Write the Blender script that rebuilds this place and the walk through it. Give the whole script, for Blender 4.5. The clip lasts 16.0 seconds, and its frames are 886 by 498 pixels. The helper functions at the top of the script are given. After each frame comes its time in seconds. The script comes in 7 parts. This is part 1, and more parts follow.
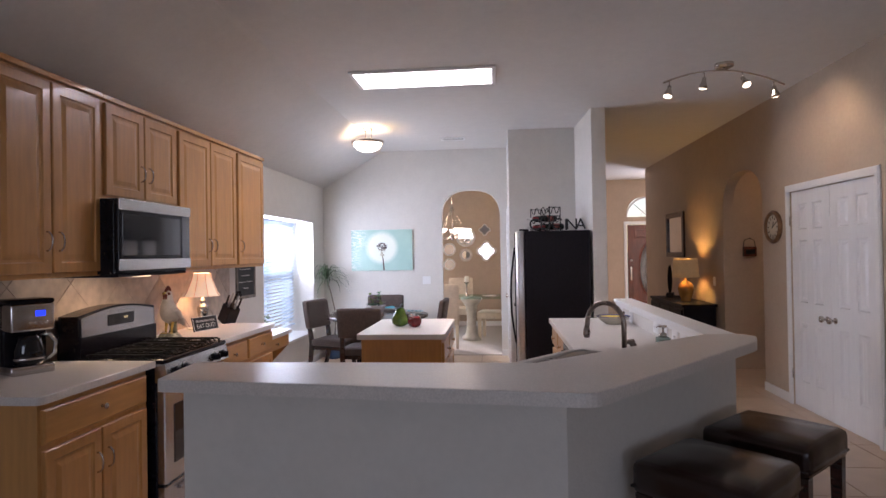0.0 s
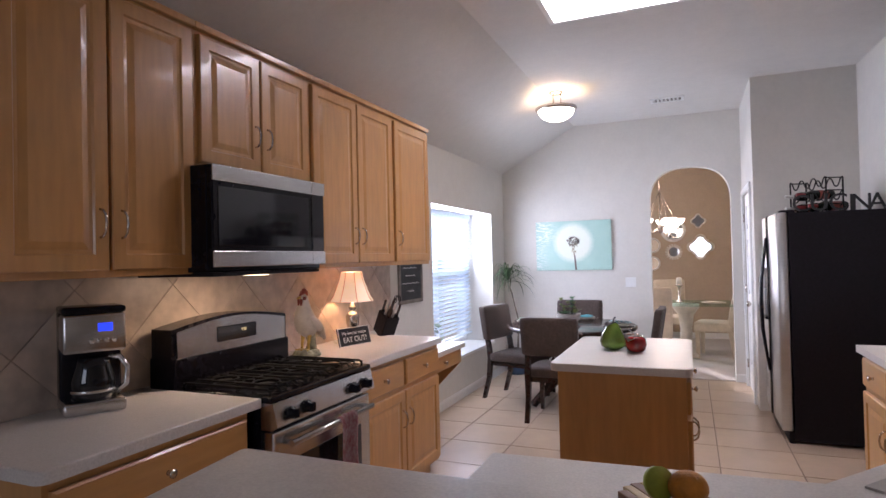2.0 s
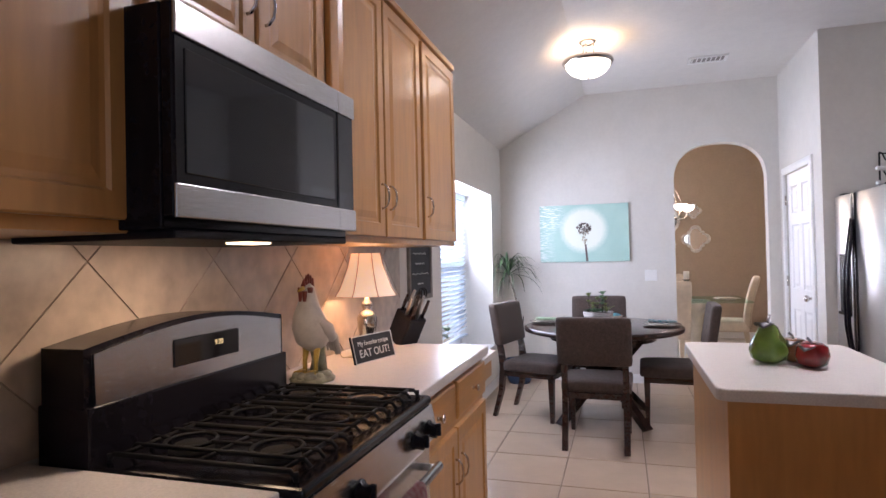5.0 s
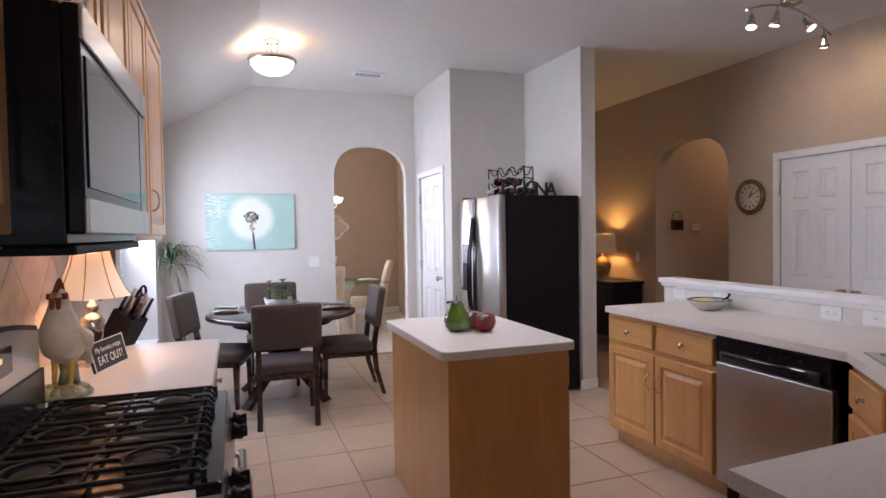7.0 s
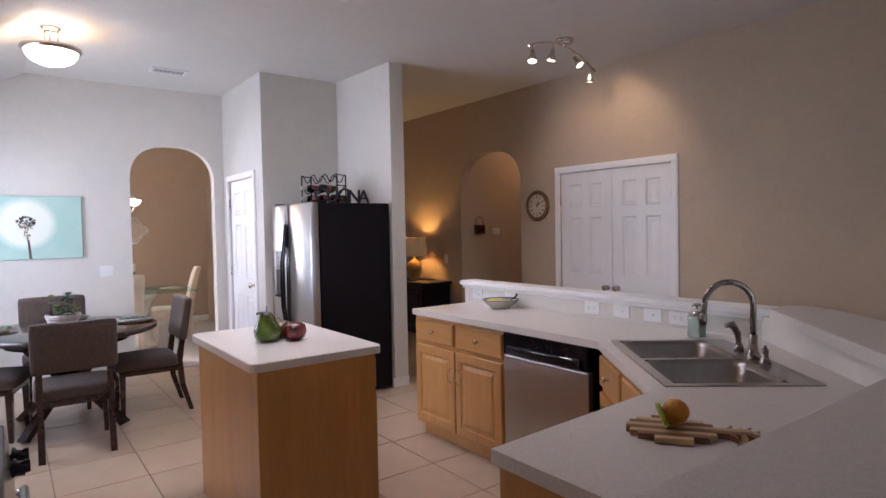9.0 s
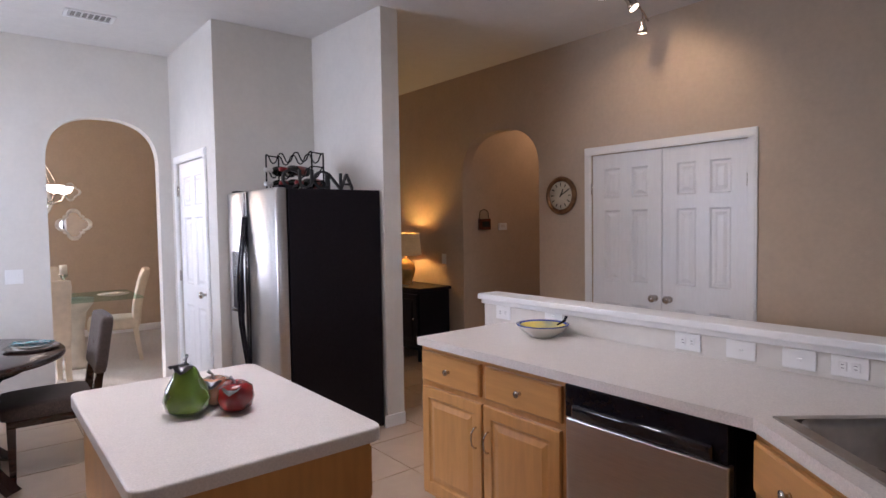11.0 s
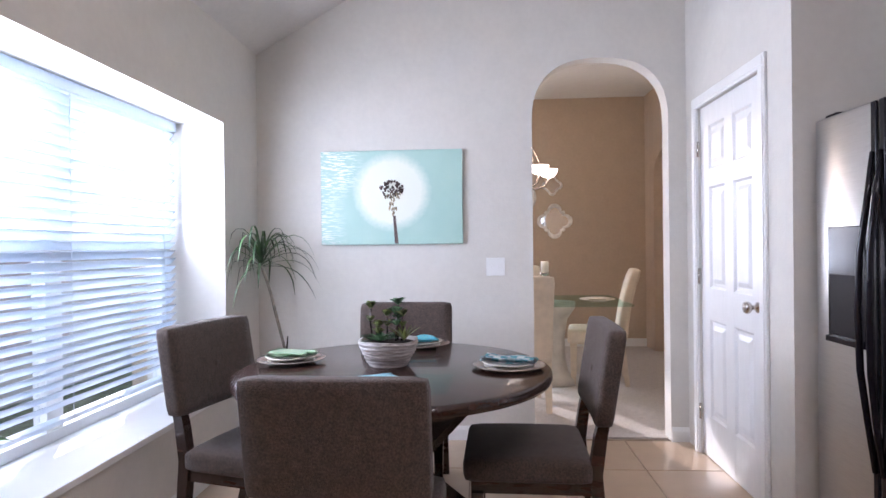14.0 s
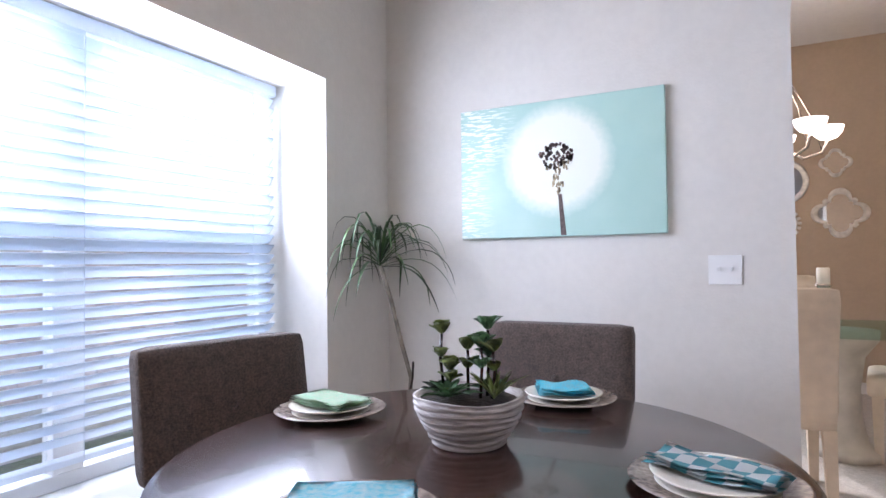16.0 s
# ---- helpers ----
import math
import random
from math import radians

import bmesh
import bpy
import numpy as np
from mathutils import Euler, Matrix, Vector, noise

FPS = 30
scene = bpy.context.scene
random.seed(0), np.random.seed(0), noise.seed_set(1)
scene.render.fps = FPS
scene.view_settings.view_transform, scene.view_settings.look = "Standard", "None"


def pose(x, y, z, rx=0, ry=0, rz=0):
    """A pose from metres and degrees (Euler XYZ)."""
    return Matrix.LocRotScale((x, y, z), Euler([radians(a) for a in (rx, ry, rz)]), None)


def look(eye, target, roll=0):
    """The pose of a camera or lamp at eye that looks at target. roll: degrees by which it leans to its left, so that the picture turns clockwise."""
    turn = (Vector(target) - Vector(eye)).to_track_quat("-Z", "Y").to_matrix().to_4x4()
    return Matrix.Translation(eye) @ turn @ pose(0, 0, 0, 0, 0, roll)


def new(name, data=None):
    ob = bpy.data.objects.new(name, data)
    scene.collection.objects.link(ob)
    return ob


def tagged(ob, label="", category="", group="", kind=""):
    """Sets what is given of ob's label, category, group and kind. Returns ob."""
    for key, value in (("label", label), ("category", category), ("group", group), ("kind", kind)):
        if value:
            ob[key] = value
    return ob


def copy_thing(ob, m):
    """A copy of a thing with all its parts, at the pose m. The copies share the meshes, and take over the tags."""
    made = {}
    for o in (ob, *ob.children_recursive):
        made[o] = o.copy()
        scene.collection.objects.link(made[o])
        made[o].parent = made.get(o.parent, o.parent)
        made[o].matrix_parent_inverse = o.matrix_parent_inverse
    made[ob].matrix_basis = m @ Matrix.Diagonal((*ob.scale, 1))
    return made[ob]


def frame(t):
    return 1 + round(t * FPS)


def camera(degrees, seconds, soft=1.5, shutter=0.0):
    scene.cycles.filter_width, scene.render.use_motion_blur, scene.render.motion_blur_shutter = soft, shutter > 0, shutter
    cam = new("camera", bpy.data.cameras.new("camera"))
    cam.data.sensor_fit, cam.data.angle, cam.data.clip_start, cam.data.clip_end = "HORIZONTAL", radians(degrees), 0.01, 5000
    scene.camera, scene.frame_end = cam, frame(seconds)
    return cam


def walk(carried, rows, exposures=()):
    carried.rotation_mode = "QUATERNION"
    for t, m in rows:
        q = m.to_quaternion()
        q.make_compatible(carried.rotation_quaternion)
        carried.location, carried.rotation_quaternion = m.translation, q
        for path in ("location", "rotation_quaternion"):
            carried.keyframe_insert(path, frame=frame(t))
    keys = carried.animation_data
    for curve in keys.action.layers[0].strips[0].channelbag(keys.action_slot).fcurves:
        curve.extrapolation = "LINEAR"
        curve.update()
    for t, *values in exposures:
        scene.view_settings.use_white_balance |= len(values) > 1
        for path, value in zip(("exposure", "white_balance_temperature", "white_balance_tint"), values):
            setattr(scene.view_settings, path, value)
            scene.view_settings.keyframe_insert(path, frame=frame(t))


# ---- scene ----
cam = camera(74.3, 16.0)
PATH = [
    (0, (0.461, 0.054, 1.496), (0.277, 2.046, 1.512), -0.95),
    (0.5, (0.414, 0.336, 1.509), (0.197, 2.324, 1.521), -1.15),
    (1, (0.288, 0.681, 1.478), (-0.08, 2.646, 1.495), -1.25),
    (1.5, (0.199, 1.042, 1.441), (-0.385, 2.954, 1.46), -1.2),
    (2, (0.077, 1.387, 1.444), (-0.701, 3.229, 1.476), -1.35),
    (2.5, (-0.112, 1.64, 1.461), (-1.058, 3.402, 1.484), -0.75),
    (3, (-0.221, 1.797, 1.434), (-1.22, 3.53, 1.462), -0.85),
    (3.2, (-0.282, 1.838, 1.427), (-1.299, 3.559, 1.451), -0.74),
    (4.25, (-0.72, 2.03, 1.365), (-1.54, 3.853, 1.39), -0.8),
    (5.3, (-0.916, 2.35, 1.33), (-1.358, 4.3, 1.356), -1.2),
    (5.5, (-0.97, 2.383, 1.319), (-1.294, 4.357, 1.343), -1.0),
    (6, (-1.14, 2.267, 1.344), (-1.119, 4.267, 1.357), -0.8),
    (6.5, (-1.311, 2.074, 1.384), (-0.877, 4.026, 1.377), -0.8),
    (7, (-1.395, 1.953, 1.424), (-0.73, 3.838, 1.365), -0.9),
    (7.5, (-1.423, 1.907, 1.423), (-0.601, 3.729, 1.356), -0.7),
    (8, (-1.487, 1.817, 1.474), (-0.519, 3.566, 1.394), -0.8),
    (8.5, (-1.524, 1.738, 1.511), (-0.402, 3.392, 1.427), -0.9),
    (8.7, (-1.497, 1.744, 1.484), (-0.338, 3.372, 1.411), -1.0),
    (10.8, (-0.848, 2.703, 1.51), (0.463, 4.21, 1.398), -1.3),
    (11, (-0.827, 2.876, 1.494), (0.425, 4.433, 1.401), -0.9),
    (11.5, (-0.744, 3.393, 1.436), (0.245, 5.129, 1.354), -0.9),
    (12, (-0.714, 3.796, 1.391), (-0.043, 5.679, 1.321), -0.9),
    (12.5, (-0.729, 4.156, 1.394), (-0.311, 6.111, 1.331), -0.9),
    (13, (-0.738, 4.384, 1.361), (-0.5, 6.369, 1.305), -0.7),
    (13.5, (-0.711, 4.66, 1.305), (-0.663, 6.659, 1.27), -0.7),
    (14, (-0.682, 4.876, 1.244), (-0.806, 6.872, 1.235), -0.7),
    (14.5, (-0.654, 5.18, 1.245), (-0.906, 7.164, 1.236), -0.7),
    (15, (-0.638, 5.475, 1.235), (-1.042, 7.434, 1.237), -0.9),
    (15.5, (-0.621, 5.853, 1.176), (-1.271, 7.744, 1.207), -0.9),
    (16, (-0.523, 6.092, 1.151), (-1.431, 7.873, 1.198), -0.7),
]
walk(cam, [(t, look(eye, target, roll)) for t, eye, target, roll in PATH],
     exposures=[(0, 0.02, 5980, 24), (8.7, 0.04, 5980, 24), (12.0, 0.04, 5900, 23), (16.0, 0.04, 5900, 22)])
# ---------------------------------------------------------------- light
world = bpy.data.worlds.new("sky")
scene.world = world
world.use_nodes = True
wn = world.node_tree
sky = wn.nodes.new("ShaderNodeTexSky")
sky.sky_type, sky.sun_disc = "NISHITA", False
sky.sun_elevation, sky.sun_rotation = radians(23), radians(-30)
wn.links.new(sky.outputs["Color"], wn.nodes["Background"].inputs["Color"])
wn.nodes["Background"].inputs["Strength"].default_value = 0.15


def lamp(name, kind, m, power, color=(1, 1, 1), **settings):
    data = bpy.data.lights.new(name, kind)
    data.energy, data.color = power, color
    for key, value in settings.items():
        if key == "size":
            data.size = value
        elif key == "size_y":
            data.shape, data.size_y = "RECTANGLE", value
        elif key == "radius":
            data.shadow_soft_size = value
        elif key == "angle":
            data.angle = value
        elif key == "cone":
            data.spot_size, data.spot_blend = radians(value), 0.6
    ob = new(name, data)
    ob.matrix_world = m
    return ob


SUN_WAY = Vector((0.5, -0.87, -0.42))
lamp("sun", "SUN", look((-3, 20, 8), Vector((-3, 20, 8)) + SUN_WAY), 4.5, (1, 0.94, 0.86), angle=radians(0.5))
# daylight in the openings: nook window, the family room's windows behind, dining window
lamp("daylight_nook", "AREA", look((-2.382, 7.24, 1.605), (0, 7.24, 1.605)), 50, (0.86, 0.93, 1), size=1.68, size_y=0.6)
lamp("daylight_blind", "AREA", look((-2.95, 7.24, 1.95), (0, 7.24, 1.3)), 85, (0.80, 0.90, 1), size=2.1, size_y=1.0)
lamp("daylight_family", "AREA", look((0.9, -4.34, 1.5), (0.9, 0, 1.4)), 42, (0.86, 0.92, 1), size=2.6, size_y=1.6)
lamp("daylight_dining", "AREA", look((-2.05, 12.3, 1.5), (-1.5, 10, 1.2)), 190, (0.92, 0.96, 1), size=1.6, size_y=1.6)
# added fill lamp before the solid wall beside the front door, brightens the hall
lamp("foyer_fill", "AREA", look((4.6, 12.7, 1.6), (4.0, 10, 1.4)), 90, (0.95, 0.97, 1), size=0.7, size_y=1.4)

# ---------------------------------------------------------------- materials


def material(name, color, rough=0.5, metal=0.0, scale=8.0, vary=0.08, bump=0.0, bump_scale=None, stretch=(1, 1, 1), fine=0.5,
             glow=None, power=0.0, transmission=0.0, coat=0.0, pieces=0.0, ramp=None, sheen=0.0, spec=0.5):
    m = bpy.data.materials.new(name)
    m.use_nodes = True
    nt = m.node_tree
    b = nt.nodes["Principled BSDF"]
    b.inputs["Roughness"].default_value, b.inputs["Metallic"].default_value = rough, metal
    b.inputs["Transmission Weight"].default_value = transmission
    b.inputs["Coat Weight"].default_value = coat
    b.inputs["Specular IOR Level"].default_value = spec
    b.inputs["Sheen Weight"].default_value = sheen
    co = nt.nodes.new("ShaderNodeTexCoord")
    mp = nt.nodes.new("ShaderNodeMapping")
    mp.inputs["Scale"].default_value = stretch
    nt.links.new(co.outputs["Object"], mp.inputs["Vector"])
    big = nt.nodes.new("ShaderNodeTexNoise")
    big.inputs["Scale"].default_value, big.inputs["Detail"].default_value = scale * 0.25, 2
    small = nt.nodes.new("ShaderNodeTexNoise")
    small.inputs["Scale"].default_value, small.inputs["Detail"].default_value = scale, 6
    for n in (big, small):
        nt.links.new(mp.outputs["Vector"], n.inputs["Vector"])
    mix = nt.nodes.new("ShaderNodeMix")
    mix.inputs[0].default_value = fine
    nt.links.new(big.outputs["Fac"], mix.inputs[2])
    nt.links.new(small.outputs["Fac"], mix.inputs[3])
    value = mix.outputs[0]
    if pieces:
        info = nt.nodes.new("ShaderNodeObjectInfo")
        add = nt.nodes.new("ShaderNodeMath")
        add.operation = "MULTIPLY_ADD"
        add.inputs[1].default_value, add.inputs[2].default_value = pieces, -pieces / 2
        nt.links.new(info.outputs["Random"], add.inputs[0])
        add2 = nt.nodes.new("ShaderNodeMath")
        nt.links.new(add.outputs[0], add2.inputs[0])
        nt.links.new(value, add2.inputs[1])
        value = add2.outputs[0]
    cr = nt.nodes.new("ShaderNodeValToRGB")
    lo = ramp or [max(0, c * (1 - 2.2 * vary)) for c in color]
    hi = [min(1, c * (1 + 1.6 * vary)) for c in color]
    cr.color_ramp.elements[0].position, cr.color_ramp.elements[1].position = 0.3, 0.7
    cr.color_ramp.elements[0].color, cr.color_ramp.elements[1].color = (*lo, 1), (*hi, 1)
    nt.links.new(value, cr.inputs["Fac"])
    nt.links.new(cr.outputs["Color"], b.inputs["Base Color"])
    rr = nt.nodes.new("ShaderNodeMapRange")
    rr.inputs["To Min"].default_value, rr.inputs["To Max"].default_value = max(0.02, rough * 0.85), min(1, rough * 1.15)
    nt.links.new(small.outputs["Fac"], rr.inputs["Value"])
    nt.links.new(rr.outputs["Result"], b.inputs["Roughness"])
    if bump:
        bn = nt.nodes.new("ShaderNodeTexNoise")
        bn.inputs["Scale"].default_value, bn.inputs["Detail"].default_value = bump_scale or scale, 4
        nt.links.new(mp.outputs["Vector"], bn.inputs["Vector"])
        bp = nt.nodes.new("ShaderNodeBump")
        bp.inputs["Strength"].default_value, bp.inputs["Distance"].default_value = bump, 0.01
        nt.links.new(bn.outputs["Fac"], bp.inputs["Height"])
        nt.links.new(bp.outputs["Normal"], b.inputs["Normal"])
    if glow:
        b.inputs["Emission Color"].default_value, b.inputs["Emission Strength"].default_value = (*glow, 1), power
    return m


M_WALL = material("off_white_paint", (0.66, 0.635, 0.59), 0.75, scale=30, vary=0.02, bump=0.12, bump_scale=90)
M_TAN = material("tan_paint", (0.50, 0.40, 0.30), 0.75, scale=30, vary=0.03, bump=0.14, bump_scale=90)
M_CEIL = material("ceiling_paint", (0.70, 0.68, 0.65), 0.9, scale=40, vary=0.02, bump=0.15, bump_scale=120)
M_WHITE = material("white_trim", (0.80, 0.80, 0.79), 0.35, scale=12, vary=0.015)
M_DOOR = material("white_door_paint", (0.78, 0.78, 0.78), 0.32, scale=12, vary=0.02, bump=0.03, bump_scale=60, stretch=(6, 6, 1))
M_MAPLE = material("maple", (0.53, 0.268, 0.085), 0.32, scale=9, vary=0.07, bump=0.02, stretch=(5, 5, 0.7), coat=0.25, pieces=0.12)
M_MAPLE_H = material("maple_across", (0.53, 0.268, 0.085), 0.32, scale=9, vary=0.07, bump=0.02, stretch=(0.7, 5, 5), coat=0.25, pieces=0.12)
M_LAM = material("laminate", (0.66, 0.62, 0.58), 0.33, scale=160, vary=0.06, fine=0.8)
M_TILE = bpy.data.materials.new("floor_tile")
M_TILE.use_nodes = True
_nt = M_TILE.node_tree
_co, _nz, _info = _nt.nodes.new("ShaderNodeTexCoord"), _nt.nodes.new("ShaderNodeTexNoise"), _nt.nodes.new("ShaderNodeObjectInfo")
_nz.inputs["Scale"].default_value, _nz.inputs["Detail"].default_value, _nz.inputs["Roughness"].default_value = 5.0, 3, 0.55
_nt.links.new(_co.outputs["Object"], _nz.inputs["Vector"])
_sum = _nt.nodes.new("ShaderNodeMath")
_sum.operation = "MULTIPLY_ADD"
_sum.inputs[1].default_value = 0.25
_nt.links.new(_info.outputs["Random"], _sum.inputs[0])
_nt.links.new(_nz.outputs["Fac"], _sum.inputs[2])
_mix = _nt.nodes.new("ShaderNodeMix")
_mix.data_type = "RGBA"
_mix.inputs[6].default_value, _mix.inputs[7].default_value = (0.37, 0.272, 0.19, 1), (0.53, 0.40, 0.287, 1)
_nt.links.new(_sum.outputs[0], _mix.inputs[0])
_nt.links.new(_mix.outputs[2], _nt.nodes["Principled BSDF"].inputs["Base Color"])
_nt.nodes["Principled BSDF"].inputs["Roughness"].default_value = 0.28
M_GROUT = material("grout", (0.27, 0.21, 0.16), 0.9, scale=60, vary=0.1)
M_GROUT2 = material("pale_grout", (0.46, 0.38, 0.31), 0.9, scale=60, vary=0.1)
M_SPLASH = material("backsplash_tile", (0.56, 0.46, 0.38), 0.32, scale=16, vary=0.14, bump=0.03, pieces=0.16)
M_CARPET = material("carpet", (0.50, 0.45, 0.40), 0.95, scale=120, vary=0.12, bump=0.6, bump_scale=300, sheen=0.3)
M_STEEL = material("brushed_steel", (0.56, 0.55, 0.54), 0.34, 1.0, scale=30, vary=0.05, bump=0.03, stretch=(1, 1, 30))
M_STEEL_H = material("brushed_steel_across", (0.56, 0.55, 0.54), 0.26, 1.0, scale=30, vary=0.05, bump=0.03, stretch=(1, 30, 30))
M_NICKEL = material("nickel", (0.55, 0.51, 0.47), 0.22, 1.0, scale=20, vary=0.04)
M_BLACK = material("black_enamel", (0.008, 0.007, 0.010), 0.2, scale=40, vary=0.2, spec=0.22)
M_BLACKM = material("black_textured", (0.008, 0.006, 0.009), 0.5, scale=200, vary=0.2, bump=0.15, bump_scale=300, spec=0.2)
M_IRON = material("cast_iron", (0.008, 0.0075, 0.0075), 0.6, scale=80, vary=0.3, bump=0.3, bump_scale=200, spec=0.15)
M_GLASSK = material("dark_glass", (0.012, 0.012, 0.015), 0.06, scale=10, vary=0.1)
M_DARKWOOD = material("espresso_wood", (0.034, 0.014, 0.010), 0.25, scale=10, vary=0.3, bump=0.006, stretch=(6, 1, 6), coat=0.3)
M_FABRIC = material("brown_grey_fabric", (0.080, 0.055, 0.044), 0.9, scale=160, vary=0.3, bump=0.5, bump_scale=260, fine=0.75, sheen=0.15)
M_LEATHER = material("dark_brown_leather", (0.022, 0.010, 0.007), 0.22, scale=9, vary=0.12, bump=0.05, bump_scale=18, fine=0.3)
M_CREAM = material("cream_slipcover", (0.66, 0.57, 0.45), 0.85, scale=20, vary=0.06, bump=0.3, bump_scale=14)
M_LEAF = material("leaf", (0.055, 0.12, 0.035), 0.45, scale=14, vary=0.3, pieces=0.3)
M_LEAFD = material("dark_leaf", (0.035, 0.075, 0.03), 0.45, scale=14, vary=0.3, pieces=0.3)
M_SOIL = material("soil", (0.03, 0.02, 0.015), 0.95, scale=60, vary=0.4, bump=0.8, bump_scale=80)
M_PLATE = material("cream_stoneware", (0.70, 0.66, 0.57), 0.2, scale=20, vary=0.03)
M_RIM = material("brown_glazed_rim", (0.24, 0.19, 0.16), 0.25, scale=90, vary=0.35)
M_PAPER = material("candle_wax", (0.82, 0.79, 0.72), 0.5, scale=10, vary=0.02)
# brick and mortar coloured pale to stand for bright daylight and glare outside
M_BRICK_PALED = material("brick", (0.66, 0.55, 0.53), 0.85, scale=20, vary=0.15, bump=0.2, pieces=0.4)
M_MORTAR = material("mortar", (0.62, 0.60, 0.57), 0.9, scale=30, vary=0.1)
M_GRASS = material("grass", (0.15, 0.20, 0.10), 0.9, scale=30, vary=0.35, bump=0.6)
M_MIRROR = material("mirror_glass", (0.86, 0.87, 0.88), 0.02, 1.0, scale=2, vary=0.005)
M_SILVER = material("silver_leaf_frame", (0.74, 0.72, 0.68), 0.4, 0.25, scale=30, vary=0.15)
# white slats; the blue of the daylight behind them is put into the colour
M_SLAT = material("white_blind_daylit", (0.74, 0.81, 0.90), 0.4, scale=20, vary=0.02)
_nt = M_SLAT.node_tree
_tr = _nt.nodes.new("ShaderNodeBsdfTranslucent")
_tr.inputs["Color"].default_value = (0.85, 0.90, 0.95, 1)
_mx = _nt.nodes.new("ShaderNodeMixShader")
_mx.inputs[0].default_value = 0.5
_nt.links.new(_nt.nodes["Principled BSDF"].outputs[0], _mx.inputs[1])
_nt.links.new(_tr.outputs[0], _mx.inputs[2])
_nt.links.new(_mx.outputs[0], _nt.nodes["Material Output"].inputs["Surface"])
M_GLASS = material("clear_glass", (0.93, 0.96, 0.95), 0.02, scale=2, vary=0.005, transmission=1.0)


def flat_glass(name, tint, gloss=0.08):
    """Thin window glass: mostly clear, with a slight gloss."""
    m = bpy.data.materials.new(name)
    m.use_nodes = True
    nt = m.node_tree
    out = nt.nodes["Material Output"]
    clear = nt.nodes.new("ShaderNodeBsdfTransparent")
    clear.inputs["Color"].default_value = (*tint, 1)
    shine = nt.nodes.new("ShaderNodeBsdfGlossy")
    shine.inputs["Roughness"].default_value = 0.02
    mix = nt.nodes.new("ShaderNodeMixShader")
    mix.inputs[0].default_value = gloss
    nt.links.new(clear.outputs[0], mix.inputs[1])
    nt.links.new(shine.outputs[0], mix.inputs[2])
    nt.links.new(mix.outputs[0], out.inputs["Surface"])
    return m


M_PANE = flat_glass("window_pane", (0.95, 0.97, 0.98))
M_TABLEGLASS = flat_glass("table_glass", (0.80, 0.92, 0.88))

# ---------------------------------------------------------------- mesh helpers


def box(bm, x0, y0, z0, x1, y1, z1, bevel=0.0, m=None):
    r = bmesh.ops.create_cube(bm, size=1.0, matrix=(m or Matrix()) @ Matrix.LocRotScale(
        ((x0 + x1) / 2, (y0 + y1) / 2, (z0 + z1) / 2), None, (abs(x1 - x0), abs(y1 - y0), abs(z1 - z0))))
    if bevel:
        edges = list({e for v in r["verts"] for e in v.link_edges})
        bmesh.ops.bevel(bm, geom=edges, offset=bevel, segments=2, affect="EDGES", profile=0.5)
    return bm


def boxed(x0, y0, z0, x1, y1, z1, bevel=0.0, m=None):
    return box(bmesh.new(), x0, y0, z0, x1, y1, z1, bevel, m)


def lathe(profile, n=28, m=None, bm=None):
    """Turn a profile of (radius, height) about z."""
    bm = bm or bmesh.new()
    m = m or Matrix()
    rings = []
    for r, z in profile:
        if r < 1e-4:
            rings.append([bm.verts.new(m @ Vector((0, 0, z)))])
        else:
            rings.append([bm.verts.new(m @ Vector((r * math.cos(2 * math.pi * i / n), r * math.sin(2 * math.pi * i / n), z))) for i in range(n)])
    for a, b in zip(rings, rings[1:]):
        for i in range(n):
            j = (i + 1) % n
            if len(a) == 1 and len(b) > 1:
                bm.faces.new((a[0], b[j], b[i]))
            elif len(b) == 1 and len(a) > 1:
                bm.faces.new((a[i], a[j], b[0]))
            elif len(a) > 1:
                bm.faces.new((a[i], a[j], b[j], b[i]))
    bm.normal_update()
    for f in bm.faces:
        f.smooth = True
    return bm


def tube(points, radius, n=8, bm=None, caps=True):
    """A round bar along points; radius is a number or one for each point."""
    bm = bm or bmesh.new()
    pts = [Vector(p) for p in points]
    rad = radius if isinstance(radius, (list, tuple)) else [radius] * len(pts)
    rings, up = [], None
    for i, p in enumerate(pts):
        d = (pts[min(i + 1, len(pts) - 1)] - pts[max(i - 1, 0)]).normalized()
        if up is None:
            up = d.orthogonal().normalized()
        up = (up - d * up.dot(d)).normalized()
        side = d.cross(up)
        rings.append([bm.verts.new(p + rad[i] * (math.cos(2 * math.pi * k / n) * up + math.sin(2 * math.pi * k / n) * side)) for k in range(n)])
    for a, b in zip(rings, rings[1:]):
        for k in range(n):
            f = bm.faces.new((a[k], a[(k + 1) % n], b[(k + 1) % n], b[k]))
            f.smooth = True
    if caps:
        bm.faces.new(rings[0][::-1])
        bm.faces.new(rings[-1])
    return bm


def prism(outline, z0, z1, bm=None, m=None, bevel=0.0):
    """Extrude a flat outline of (x, y) from z0 to z1."""
    bm = bm or bmesh.new()
    m = m or Matrix()
    low = [bm.verts.new(m @ Vector((x, y, z0))) for x, y in outline]
    high = [bm.verts.new(m @ Vector((x, y, z1))) for x, y in outline]
    n = len(outline)
    faces = [bm.faces.new(low[::-1]), bm.faces.new(high)]
    for i in range(n):
        faces.append(bm.faces.new((low[i], low[(i + 1) % n], high[(i + 1) % n], high[i])))
    bmesh.ops.recalc_face_normals(bm, faces=faces)
    if bevel:
        edges = [e for e in faces[1].edges]
        bmesh.ops.bevel(bm, geom=edges, offset=bevel, segments=3, affect="EDGES", profile=0.5)
    return bm


